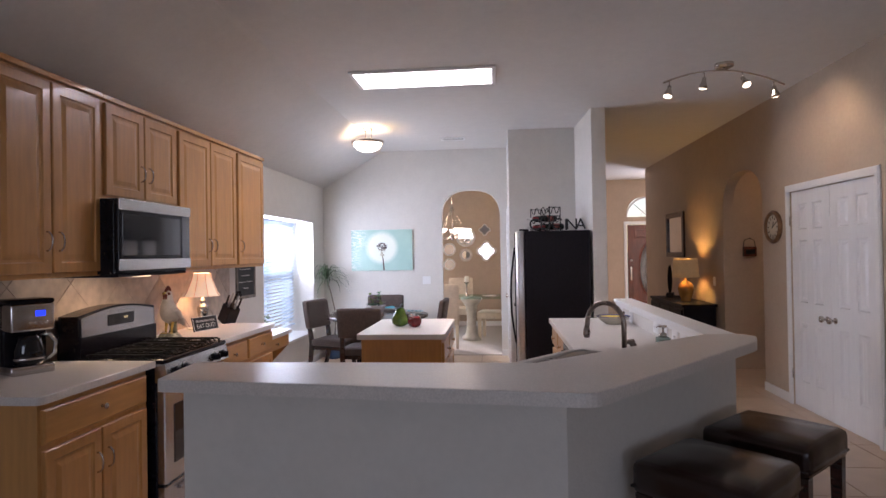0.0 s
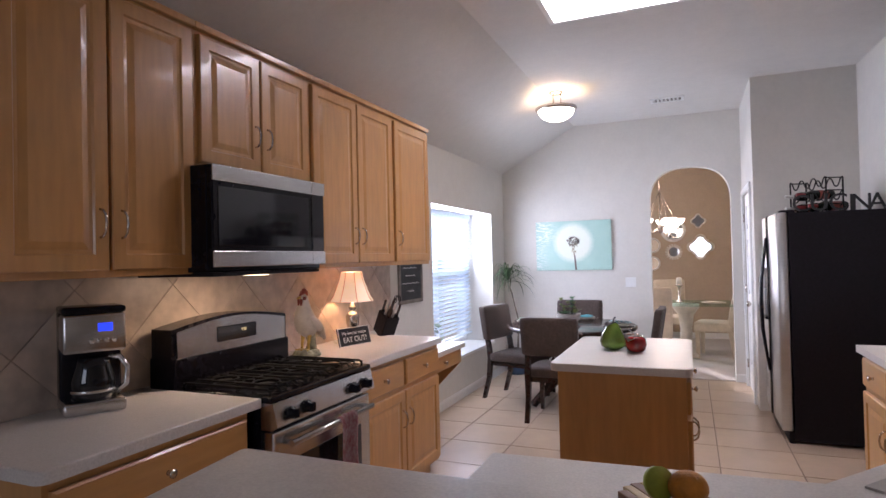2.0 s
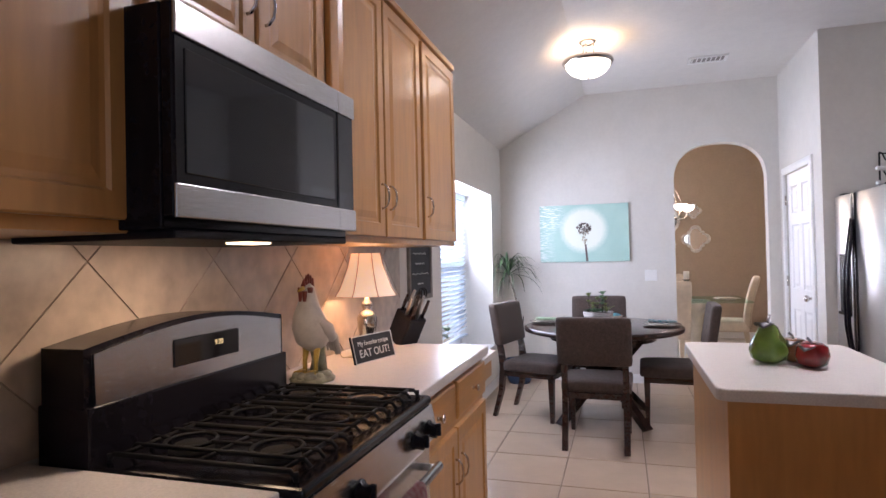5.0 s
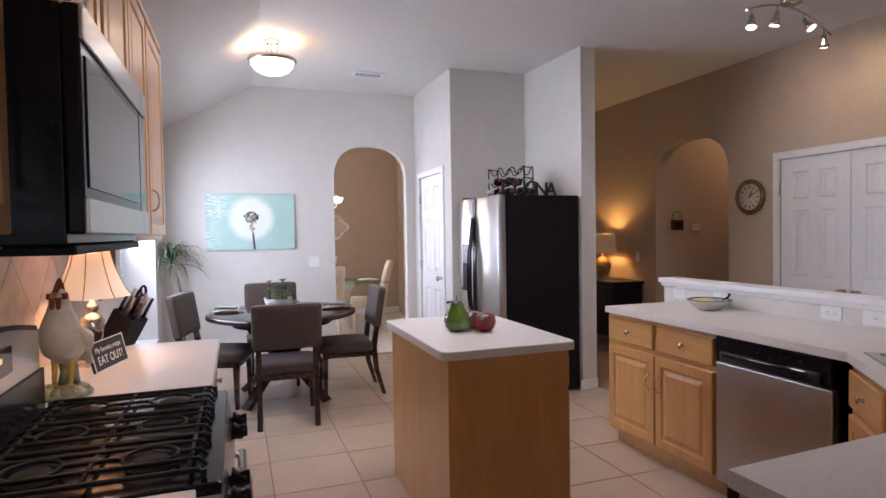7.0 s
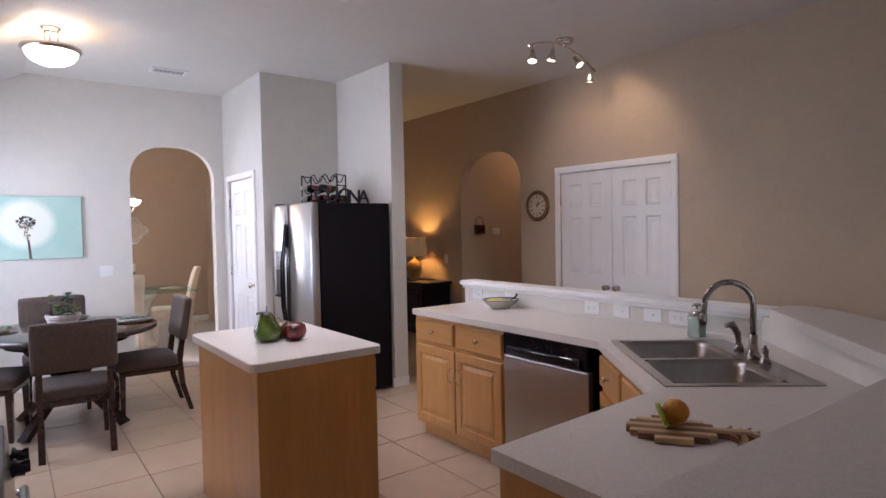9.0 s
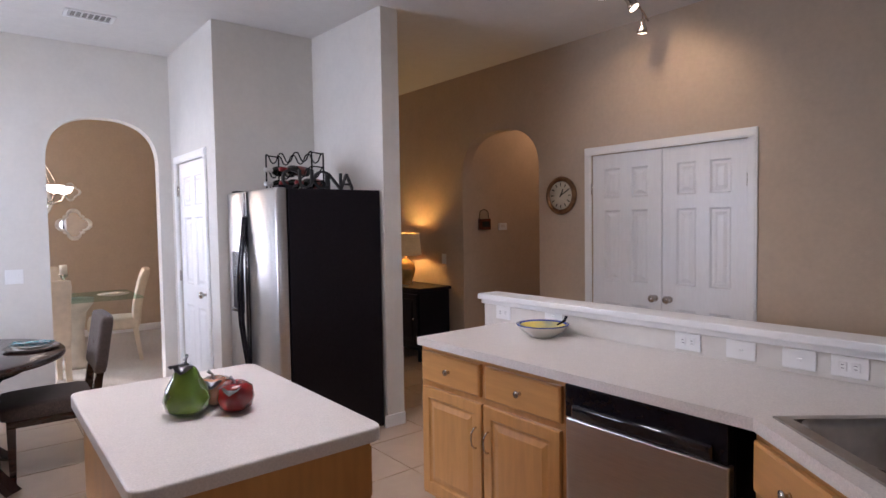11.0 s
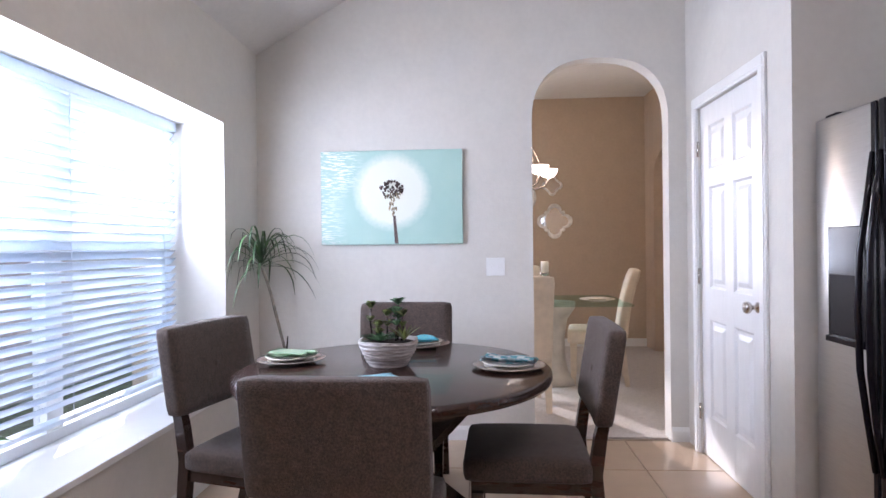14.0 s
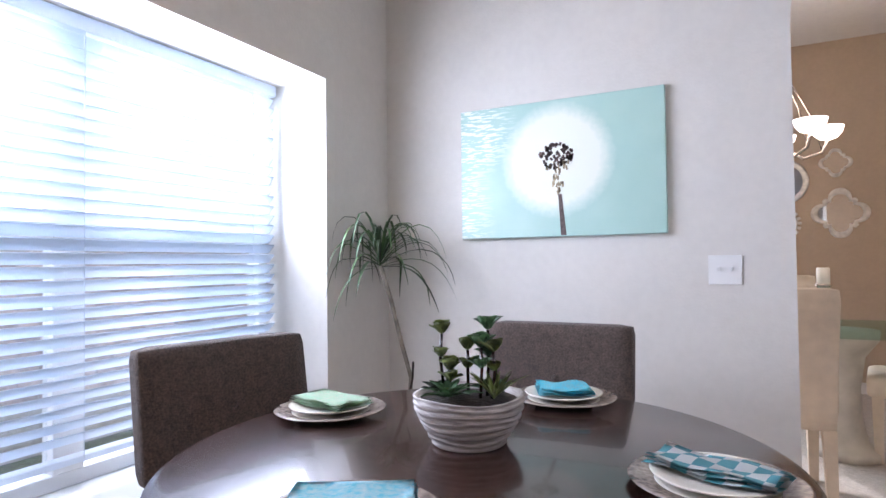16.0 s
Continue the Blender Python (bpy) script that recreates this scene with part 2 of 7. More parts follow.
def rings_panel(bm, x0, z0, x1, z1, steps, m=None, close_back=False):
    """Nested rectangles in the xz plane, facing -y; steps are (inset, y)."""
    m = m or Matrix()
    loops = [[bm.verts.new(m @ Vector(p)) for p in ((x0 + i, y, z0 + i), (x1 - i, y, z0 + i), (x1 - i, y, z1 - i), (x0 + i, y, z1 - i))] for i, y in steps]
    for a, b in zip(loops, loops[1:]):
        for k in range(4):
            bm.faces.new((a[k], a[(k + 1) % 4], b[(k + 1) % 4], b[k]))
    bm.faces.new(loops[-1])
    if close_back:
        bm.faces.new(loops[0][::-1])
    return bm


def mesh_of(name, bm, mat):
    data = bpy.data.meshes.new(name)
    bm.normal_update()
    bm.to_mesh(data)
    bm.free()
    data.materials.append(mat)
    return data


def part(name, bm, mat, parent=None, label="", m=None):
    ob = new(name, mesh_of(name, bm, mat))
    if parent:
        ob.parent = parent
    if m is not None:
        ob.matrix_basis = m
    if label:
        tagged(ob, label)
    return ob


def thing(name, m, label, category, group=""):
    ob = new(name)
    ob.empty_display_size = 0.1
    ob.matrix_basis = m
    return tagged(ob, label, category, group)


def single(name, bm, mat, m, label, category, group=""):
    return tagged(part(name, bm, mat, m=m), label, category, group)


def setting(name, bm, mat, label, category="structure"):
    return tagged(part(name, bm, mat), label, category, kind="structure")


def smooth(bm):
    for f in bm.faces:
        f.smooth = True
    return bm


def arch_wall(bm, a0, a1, z0, z1, c0, c1, spring, top, t0, t1, m):
    """A wall in local xz from a0 to a1 with an arched opening c0..c1; thickness t0..t1 in local y."""
    def slab(p, q, r, s):
        box(bm, p, t0, q, r, t1, s, m=m)
    slab(a0, z0, c0, z1)
    slab(c1, z0, a1, z1)
    n = 24
    pts = []
    for i in range(n + 1):
        a = math.pi * (1 - i / n)
        ca, sa = math.cos(a), math.sin(a)
        # a flattened, rounded-shoulder arch
        pts.append(((c0 + c1) / 2 + (c1 - c0) / 2 * math.copysign(abs(ca) ** 0.8, ca), spring + (top - spring) * abs(sa) ** 0.8))
    rows = []
    for y in (t0, t1):
        rows.append(([bm.verts.new(m @ Vector((x, y, z))) for x, z in pts], [bm.verts.new(m @ Vector((x, y, z1))) for x, z in pts]))
    (al, ah), (bl, bh) = rows
    for i in range(n):
        bm.faces.new((al[i], al[i + 1], ah[i + 1], ah[i]))
        bm.faces.new((bl[i + 1], bl[i], bh[i], bh[i + 1]))
        bm.faces.new((al[i + 1], al[i], bl[i], bl[i + 1]))
    return bm


# ---------------------------------------------------------------- the shell
H = 3.03
WX, EX, NY = -2.13, 3.27, 8.63
SOUTH = -4.4
# floors
setting("floor_kitchen", boxed(-2.5, SOUTH - 0.1, -0.12, 6.2, NY + 0.06, -0.008), M_GROUT, "beige ceramic tile floor with brown grout lines", "floor")
setting("floor_dining", boxed(-2.9, NY + 0.06, -0.12, 1.5, 12.4, 0.004), M_CARPET, "pale beige carpet in the dining room", "floor")
setting("floor_foyer", boxed(1.5, NY + 0.06, -0.12, 6.2, 13.4, -0.008), M_GROUT, "beige tile floor of the entrance hall", "floor")
# west wall with the deep window recess
wy0, wy1, wz0, wz1, wx = 6.35, 8.13, 0.44, 1.965, -2.50
bm = bmesh.new()
box(bm, wx - 0.1, SOUTH, 0, WX, wy0, H)
box(bm, wx - 0.1, wy1, 0, WX, NY + 0.12, H)
box(bm, wx - 0.1, wy0, 0, WX, wy1, wz0 - 0.03)
box(bm, wx - 0.1, wy0, wz1, WX, wy1, H)
setting("wall_west", bm, M_WALL, "off-white painted wall with a deep window recess", "wall")
setting("window_seat_sill", boxed(wx, wy0 + 0.002, wz0 - 0.03, WX + 0.015, wy1 - 0.002, wz0, 0.004), M_WHITE, "deep white sill of the nook window", "window sill")
# north wall with the arch to the dining room
bm = arch_wall(bmesh.new(), WX - 0.4, 0.63, 0, H, -0.34, 0.51, 2.02, 2.425, 0, 0.12, pose(0, NY, 0))
setting("wall_north", bm, M_WALL, "off-white painted wall with an arched opening", "wall")
setting("wall_dining_inner", arch_wall(bmesh.new(), -2.9, 1.33, 0, H, -0.342, 0.512, 2.02, 2.427, 0.12, 0.132, pose(0, NY, 0)), M_TAN, "tan dining room side of the arched wall", "wall")
# pantry walls
px0, py0 = 0.62, 7.39
dy0, dy1, dh = 7.66, 8.43, 2.04
bm = bmesh.new()
box(bm, px0, py0, 0, px0 + 0.12, dy0, H)
box(bm, px0, dy1, 0, px0 + 0.12, NY + 0.12, H)
box(bm, px0, dy0, dh, px0 + 0.12, dy1, H)
setting("wall_pantry", bm, M_WALL, "off-white wall round the pantry door", "wall")
setting("wall_fridge_recess", boxed(px0 + 0.12, py0, 0, 1.62, py0 + 0.12, H), M_WALL, "off-white wall behind the refrigerator recess", "wall")
setting("wall_pier", prism([(1.485, 6.42), (1.63, 6.42), (1.62, py0), (1.435, py0)], 0, H), M_WALL, "off-white end wall beside the refrigerator", "wall")
setting("wall_hall_west", boxed(1.50, py0 + 0.12, 0, 1.62, 13.2, H), M_TAN, "tan wall along the entrance hall", "wall")
setting("wall_pantry_back", boxed(px0 + 0.12, NY + 0.0, 0, 1.50, NY + 0.12, H), M_WALL, "wall behind the pantry", "wall")
# east wall with the arch and the double closet door
ax0, ax1 = 6.54, 7.62
cy0, cy1 = 4.67, 5.95
rot = pose(EX, 0, 0, 0, 0, 90)
bm = arch_wall(bmesh.new(), cy1, 11.4, 0, H, ax0, ax1, 1.95, 2.39, -0.12, 0, rot)
box(bm, EX, SOUTH, 0, EX + 0.12, cy0, H)
box(bm, EX, cy0, 2.03, EX + 0.12, cy1, H)
setting("wall_east", bm, M_TAN, "tan painted wall with an arched opening", "wall")
setting("wall_closet_back", boxed(EX + 0.8, cy0 - 0.3, 0, EX + 0.9, cy1 + 0.3, H), M_TAN, "plain wall inside the closet", "wall")
# passage behind the arch
setting("wall_passage_north", boxed(EX + 0.12, ax1 + 0.02, 0, 6.1, ax1 + 0.14, H), M_TAN, "tan wall of the side passage", "wall")
setting("wall_passage_south", boxed(EX + 0.12, ax0 - 0.24, 0, 6.1, ax0 - 0.12, H), M_TAN, "tan wall of the side passage", "wall")
setting("wall_passage_end", boxed(6.1, ax0 - 0.3, 0, 6.2, ax1 + 0.3, H), M_TAN, "tan end wall of the side passage", "wall")
# foyer
bm = bmesh.new()
box(bm, EX + 0.12, 11.28, 0, 6.1, 11.4, H)
box(bm, 6.1, 11.2, 0, 6.2, 13.3, H)
setting("wall_foyer", bm, M_TAN, "tan walls of the foyer", "wall")
fx0, fx1 = 3.26, 4.20
bm = arch_wall(bmesh.new(), 1.5, 6.2, 2.2, 3.03, fx0, fx1, 2.22, 2.66, 0, 0.12, pose(0, 13.0, 0))
box(bm, 1.5, 13.0, 0, fx0, 13.12, 2.2)
box(bm, fx1, 13.0, 0, 6.2, 13.12, 2.2)
box(bm, fx0, 13.0, 2.06, fx1, 13.12, 2.22)
setting("wall_foyer_north", bm, M_TAN, "tan wall with the front door and its fanlight", "wall")
# dining room
bm = bmesh.new()
qx0, qx1, qz0, qz1 = -2.75, -1.35, 0.5, 2.1
box(bm, -2.9, 12.1, 0, qx0, 12.22, H)
box(bm, qx1, 12.1, 0, 1.5, 12.22, H)
box(bm, qx0, 12.1, 0, qx1, 12.22, qz0)
box(bm, qx0, 12.1, qz1, qx1, 12.22, H)
setting("wall_dining_north", bm, M_TAN, "tan dining room wall hung with small mirrors", "wall")
setting("wall_dining_west", boxed(-3.0, NY, 0, -2.9, 12.2, H), M_TAN, "tan end wall of the dining room", "wall")
setting("wall_dining_south", boxed(-2.9, NY, 0, wx - 0.1, NY + 0.12, H), M_TAN, "plain wall of the dining room", "wall")
bm = arch_wall(bmesh.new(), NY + 0.133, 12.1, 0, H, 10.6, 11.75, 1.95, 2.3, -0.12, 0, pose(1.33, 0, 0, 0, 0, 90))
setting("wall_dining_east", bm, M_TAN, "tan dining room wall with an arched opening", "wall")
# family room behind
bm = bmesh.new()
box(bm, WX, SOUTH - 0.1, 0, -0.4, SOUTH, H)
box(bm, 2.2, SOUTH - 0.1, 0, EX, SOUTH, H)
box(bm, -0.4, SOUTH - 0.1, 0, 2.2, SOUTH, 0.6)
box(bm, -0.4, SOUTH - 0.1, 2.4, 2.2, SOUTH, H)
box(bm, 0.85, SOUTH - 0.08, 0.6, 0.95, SOUTH - 0.02, 2.4)
setting("wall_south", bm, M_WALL, "off-white wall with a wide window", "wall")
# ceiling: flat, with a slope down to the west wall and a hole for the light box
sx = -1.20
lx0, lx1, ly0, ly1 = -0.72, 0.44, 4.87, 5.29
bm = bmesh.new()
box(bm, sx - 0.02, SOUTH - 0.1, H, 6.2, ly0, H + 0.15)
box(bm, sx - 0.02, ly1, H, 6.2, NY + 0.06, H + 0.15)
box(bm, sx - 0.02, ly0, H, lx0, ly1, H + 0.15)
box(bm, lx1, ly0, H, 6.2, ly1, H + 0.15)
prism([(WX - 0.02, 2.50), (sx, H), (sx, H + 0.15), (WX - 0.02, H + 0.15)], 0, NY + 0.06 - SOUTH, bm=bm,
      m=Matrix(((1, 0, 0, 0), (0, 0, 1, SOUTH), (0, 1, 0, 0), (0, 0, 0, 1))))
setting("ceiling", bm, M_CEIL, "white textured ceiling sloping down over the window wall", "ceiling")
setting("ceiling_dining", boxed(-3.0, NY + 0.06, H, 1.5, 12.3, H + 0.15), M_CEIL, "white dining room ceiling", "ceiling")
setting("ceiling_foyer", boxed(1.5, NY + 0.06, H, 6.2, 13.4, H + 0.15), M_CEIL, "white ceiling of the entrance hall", "ceiling")

# ---------------------------------------------------------------- doors, trim, windows


def six_panel(w, h, t=0.035):
    """A six-panel door leaf; origin at its lower left, face towards -y."""
    bm = bmesh.new()
    s, mid = 0.115, 0.10
    zs = [(0.24, 0.80), (0.98, 1.56), (1.66, h - 0.12)]
    xs = [(s, w / 2 - mid / 2), (w / 2 + mid / 2, w - s)]
    box(bm, 0, 0, 0, s, t, h)
    box(bm, w - s, 0, 0, w, t, h)
    box(bm, w / 2 - mid / 2, 0, 0, w / 2 + mid / 2, t, h)
    edges = [0] + [v for p in zs for v in p] + [h]
    for x0, x1 in xs:
        for z0, z1 in zip(edges[::2], edges[1::2]):
            box(bm, x0, 0.0005, z0, x1, t, z1)
        for z0, z1 in zs:
            rings_panel(bm, x0, z0, x1, z1, [(0, 0), (0.012, 0.012), (0.03, 0.012), (0.055, 0.003)])
    return bm


def knob_mesh(m=None):
    return lathe([(0.0, 0), (0.026, 0), (0.026, 0.006), (0.011, 0.012), (0.011, 0.03), (0.025, 0.04), (0.03, 0.052), (0.024, 0.064), (0, 0.068)], 20, m)


def casing(parent, w, h, width=0.065, depth=0.016):
    """Moulded trim on three sides of an opening, face towards -y."""
    for name, a in (("trim_jamb", (-width, 0, 0)), ("trim_jamb", (w, 0, w + width))):
        x0 = a[0]
        bm = boxed(x0, -depth, 0, x0 + width, 0, h, 0.004)
        box(bm, x0 + 0.012, -depth - 0.005, 0, x0 + width - 0.012, -depth + 0.001, h, 0.002)
        part(name, bm, M_WHITE, parent)
    bm = boxed(-width, -depth, h, w + width, 0, h + width, 0.004)
    box(bm, -width + 0.012, -depth - 0.005, h + 0.012, w + width - 0.012, -depth + 0.001, h + width - 0.012, 0.002)
    part("trim_head", bm, M_WHITE, parent)


def door(name, m, w, h, label, leaves=1, knobs=(), hinges=()):
    d = tagged(thing(name, m, label, "door"), kind="structure")
    lw = w / leaves
    for i in range(leaves):
        leaf = part("door_leaf", six_panel(lw - 0.006, h - 0.01), M_DOOR, d, m=pose(i * lw + 0.003, 0.012, 0.006))
        for k, (kx, kz) in enumerate(knobs):
            if int(kx // lw) == i:
                part("knob", knob_mesh(pose(0, 0, 0, 90)), M_NICKEL, leaf, "satin nickel round knob", pose(kx - i * lw, 0.0, kz))
    for hx, hz in hinges:
        part("hinge", tube([(0, 0, -0.045), (0, 0, 0.045)], 0.008), M_NICKEL, d, m=pose(hx, -0.002, hz))
    casing(d, w, h)
    return d


# pantry door faces west: local x runs towards the south
door("door_1", pose(px0, dy1, 0, 0, 0, -90), dy1 - dy0, dh, "white six-panel pantry door, closed, with a round knob",
     knobs=((dy1 - dy0 - 0.07, 0.93),), hinges=((0.0, 0.25), (0.0, 1.05), (0.0, 1.8)))
door("door_2", pose(EX, cy1, 0, 0, 0, -90), cy1 - cy0, 2.03, "white six-panel double closet doors with two round knobs", 2,
     knobs=(((cy1 - cy0) / 2 - 0.06, 0.87), ((cy1 - cy0) / 2 + 0.06, 0.87)), hinges=((0.0, 0.3), (0.0, 1.75), (cy1 - cy0, 0.3), (cy1 - cy0, 1.75)))
door("door_3", pose(4.62, ax1 + 0.02, 0, 0, 0, 0), 0.76, 2.03, "white six-panel door in the side passage", knobs=((0.07, 0.93),))
# front door with an oval glass
M_RED = material("mahogany_door", (0.12, 0.03, 0.016), 0.25, scale=8, vary=0.2, stretch=(6, 6, 0.7), coat=0.3)
M_FROST = material("bevelled_glass", (0.75, 0.80, 0.82), 0.15, scale=14, vary=0.2, transmission=0.85, bump=0.4, bump_scale=25)
front = tagged(thing("door_4", pose(fx0, 13.0, 0), "dark mahogany front door with an oval bevelled glass", "door"), kind="structure")
fw = fx1 - fx0
bm = boxed(0.02, 0.02, 0.0, fw - 0.02, 0.065, 2.05, 0.004)
for z0, z1 in ((0.12, 0.42), (1.76, 1.95)):
    rings_panel(bm, 0.16, z0, fw - 0.16, z1, [(0, 0.019), (0.015, 0.012), (0.04, 0.019)])
part("door_leaf", bm, M_RED, front)
oval = lathe([(0.0, 0.0), (1.0, 0.0), (1.0, 0.01), (0, 0.012)], 40)
bmesh.ops.transform(oval, matrix=pose(fw / 2, 0.018, 1.1, 90) @ Matrix.Diagonal((0.2, 0.56, 1, 1)), verts=oval.verts)
part("oval_glass", oval, M_FROST, front, "oval bevelled glass light")
ring = [(fw / 2 + 0.215 * math.cos(a), 0.012, 1.1 + 0.575 * math.sin(a)) for a in [2 * math.pi * i / 40 for i in range(41)]]
part("oval_moulding", tube(ring, 0.018), M_RED, front)
part("handle_set", smooth(boxed(0.06, -0.005, 0.85, 0.10, 0.02, 1.15, 0.008)), M_NICKEL, front, "satin nickel handle set")
part("deadbolt", knob_mesh(pose(0, 0, 0, 90)), M_NICKEL, front, m=pose(0.08, 0.015, 1.28))
casing(front, fw, 2.06)
fan = tagged(thing("window_2", pose((fx0 + fx1) / 2, 13.05, 2.22), "half-round fanlight over the front door", "window"), kind="structure")
n = 20
bm = prism([((fx1 - fx0) / 2 * math.cos(math.pi * i / n), 0.44 * math.sin(math.pi * i / n)) for i in range(n + 1)], -0.004, 0.004, m=pose(0, 0, 0, 90))
part("pane", bm, M_PANE, fan).visible_shadow = False
part("window_frame", tube([(0.46 * math.cos(math.pi * i / n), 0, 0.43 * math.sin(math.pi * i / n)) for i in range(n + 1)], 0.02), M_WHITE, fan)
for a in (45, 90, 135):
    part("muntin", tube([(0, 0, 0), (0.45 * math.cos(radians(a)), 0, 0.42 * math.sin(radians(a)))], 0.008), M_WHITE, fan)
part("muntin", tube([(0.16 * math.cos(math.pi * i / n), 0, 0.16 * math.sin(math.pi * i / n)) for i in range(n + 1)], 0.008), M_WHITE, fan)


def baseboard(x0, y0, x1, y1, h=0.09, t=0.013):
    """A skirting board along a line; it stands on the left-hand side of the way from start to end."""
    length, a = math.hypot(x1 - x0, y1 - y0), math.degrees(math.atan2(y1 - y0, x1 - x0))
    bm = prism([(0, 0), (t, 0), (t, h * 0.75), (t * 0.4, h), (0, h)], 0, length, m=Matrix(((0, 0, 1, 0), (1, 0, 0, 0), (0, 1, 0, 0), (0, 0, 0, 1))))
    ob = setting("baseboard", bm, M_WHITE, "white painted baseboard", "baseboard")
    ob.matrix_basis = pose(x0, y0, 0, 0, 0, a)


baseboard(-0.342, NY, WX, NY)
baseboard(WX, NY, WX, 5.9)
baseboard(0.625, NY, 0.512, NY)
for a, b, c, d in ((1.62, 6.42, 1.47, 6.42), (1.62, 13.0, 1.62, 6.42), (EX, 6.02, EX, 6.54), (EX, 7.62, EX, 11.4), (EX, SOUTH, EX, 4.6)):
    ob = setting("baseboard", boxed(min(a, c) - 0.013, min(b, d) - 0.013, 0, max(a, c) + 0.013, max(b, d) + 0.002, 0.09, 0.004), M_WHITE, "white painted baseboard", "baseboard")


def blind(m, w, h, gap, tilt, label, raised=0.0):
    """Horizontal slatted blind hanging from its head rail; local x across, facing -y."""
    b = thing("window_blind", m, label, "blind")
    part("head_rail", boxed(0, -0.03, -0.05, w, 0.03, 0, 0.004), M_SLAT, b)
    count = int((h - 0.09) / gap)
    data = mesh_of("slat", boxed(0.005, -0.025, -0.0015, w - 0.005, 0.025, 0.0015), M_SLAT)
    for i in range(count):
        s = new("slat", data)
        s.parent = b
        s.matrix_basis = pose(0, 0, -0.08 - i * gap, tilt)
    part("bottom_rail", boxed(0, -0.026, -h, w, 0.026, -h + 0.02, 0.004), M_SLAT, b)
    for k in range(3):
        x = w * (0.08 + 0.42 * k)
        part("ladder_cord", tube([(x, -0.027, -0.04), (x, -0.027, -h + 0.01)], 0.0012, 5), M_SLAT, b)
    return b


win = tagged(thing("window_1", pose(wx + 0.02, wy0, wz0, 0, 0, 90), "white double-hung nook window with clear panes", "window"), kind="structure")
ww, wh = wy1 - wy0, wz1 - wz0
for x0, z0, x1, z1 in ((0, 0, ww, 0.05), (0, wh - 0.05, ww, wh), (0, 0.05, 0.05, wh - 0.05), (ww - 0.05, 0.05, ww, wh - 0.05), (ww / 2 - 0.05, 0.05, ww / 2 + 0.05, wh - 0.05),
                       (0.05, 0.80, ww / 2 - 0.05, 0.86), (ww / 2 + 0.05, 0.80, ww - 0.05, 0.86)):
    part("window_frame", boxed(x0, -0.0, z0, x1, 0.06, z1, 0.004), M_WHITE, win)
for x0, x1 in ((0.05, ww / 2 - 0.05), (ww / 2 + 0.05, ww - 0.05)):
    for z0, z1 in ((0.05, 0.80), (0.86, wh - 0.05)):
        part("pane", boxed(x0, 0.03, z0, x1, 0.034, z1), M_PANE, win).visible_shadow = False
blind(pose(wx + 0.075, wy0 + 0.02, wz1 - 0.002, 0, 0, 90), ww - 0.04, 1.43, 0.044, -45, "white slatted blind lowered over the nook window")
win = tagged(thing("window_3", pose(qx0, 12.16, qz0), "white dining room window", "window"), kind="structure")
ww, wh = qx1 - qx0, qz1 - qz0
for x0, z0, x1, z1 in ((0, 0, ww, 0.05), (0, wh - 0.05, ww, wh), (0, 0.05, 0.05, wh - 0.05), (ww - 0.05, 0.05, ww, wh - 0.05), (0.05, 0.78, ww - 0.05, 0.83)):
    part("window_frame", boxed(x0, -0.03, z0, x1, 0.03, z1, 0.004), M_WHITE, win)

# ---------------------------------------------------------------- cabinets
RINGS = [(0, 0.0), (0, -0.016), (0.004, -0.02), (0.052, -0.02), (0.058, -0.013), (0.07, -0.012), (0.095, -0.0185)]


def front_panel(name, x0, z0, x1, z1, parent, flat=False):
    bm = rings_panel(bmesh.new(), 0, 0, x1 - x0, z1 - z0, [(0, 0.0), (0, -0.014), (0.008, -0.02)] if flat else RINGS, close_back=True)
    return part(name, bm, M_MAPLE_H if flat else M_MAPLE, parent, m=pose(x0, 0, z0))


def pull(parent, x, z):
    pts = [(0, 0, -0.048), (0, -0.012, -0.046), (0, -0.026, -0.03), (0, -0.031, 0), (0, -0.026, 0.03), (0, -0.012, 0.046), (0, 0, 0.048)]
    part("handle", tube(pts, 0.0045), M_NICKEL, parent, "brushed nickel bow handle", pose(x, -0.02, z))


def small_knob(parent, x, z):
    bm = lathe([(0, 0), (0.009, 0), (0.006, 0.005), (0.006, 0.013), (0.015, 0.02), (0.015, 0.025), (0, 0.029)], 16, pose(0, 0, 0, 90))
    part("knob", bm, M_NICKEL, parent, "brushed nickel knob", pose(x, -0.02, z))


def cabinet(name, m, w, d, z0, z1, label, doors, drawers=0, toe=0.0, hinge="pair", group="", crown=False):
    """A cabinet unit: local x across, front at y = 0 facing -y. doors, drawers: how many side by side."""
    c = thing(name, m, label, "cabinet", group)
    bm = boxed(0, 0, z0 + toe, w, d, z1, 0.002)
    if toe:
        box(bm, 0, 0.07, z0, w, d, z0 + toe + 0.001)
    if crown:
        box(bm, 0, -0.022, z1 - 0.012, w, d, z1 + 0.018, 0.005)
    part("body", bm, M_MAPLE, c)
    top = z1 - 0.03
    if drawers:
        step = w / drawers
        for i in range(drawers):
            p = front_panel("drawer", i * step + 0.018, top - 0.15, (i + 1) * step - 0.018, top, c, flat=True)
            small_knob(p, (step - 0.036) / 2, 0.075)
        top -= 0.18
    step = (w - 0.03) / doors if doors else 0
    for i in range(doors):
        x0, x1 = 0.015 + i * step + 0.006, 0.015 + (i + 1) * step - 0.006
        p = front_panel("door", x0, z0 + toe + 0.025, x1, top, c)
        right = (i % 2 == 0) if hinge == "pair" else (hinge == "left")
        dw, dhh = x1 - x0, top - z0 - toe - 0.025
        hz = 0.16 if z0 > 1 else dhh - 0.16
        pull(p, dw - 0.035 if right else 0.035, hz)
    return c


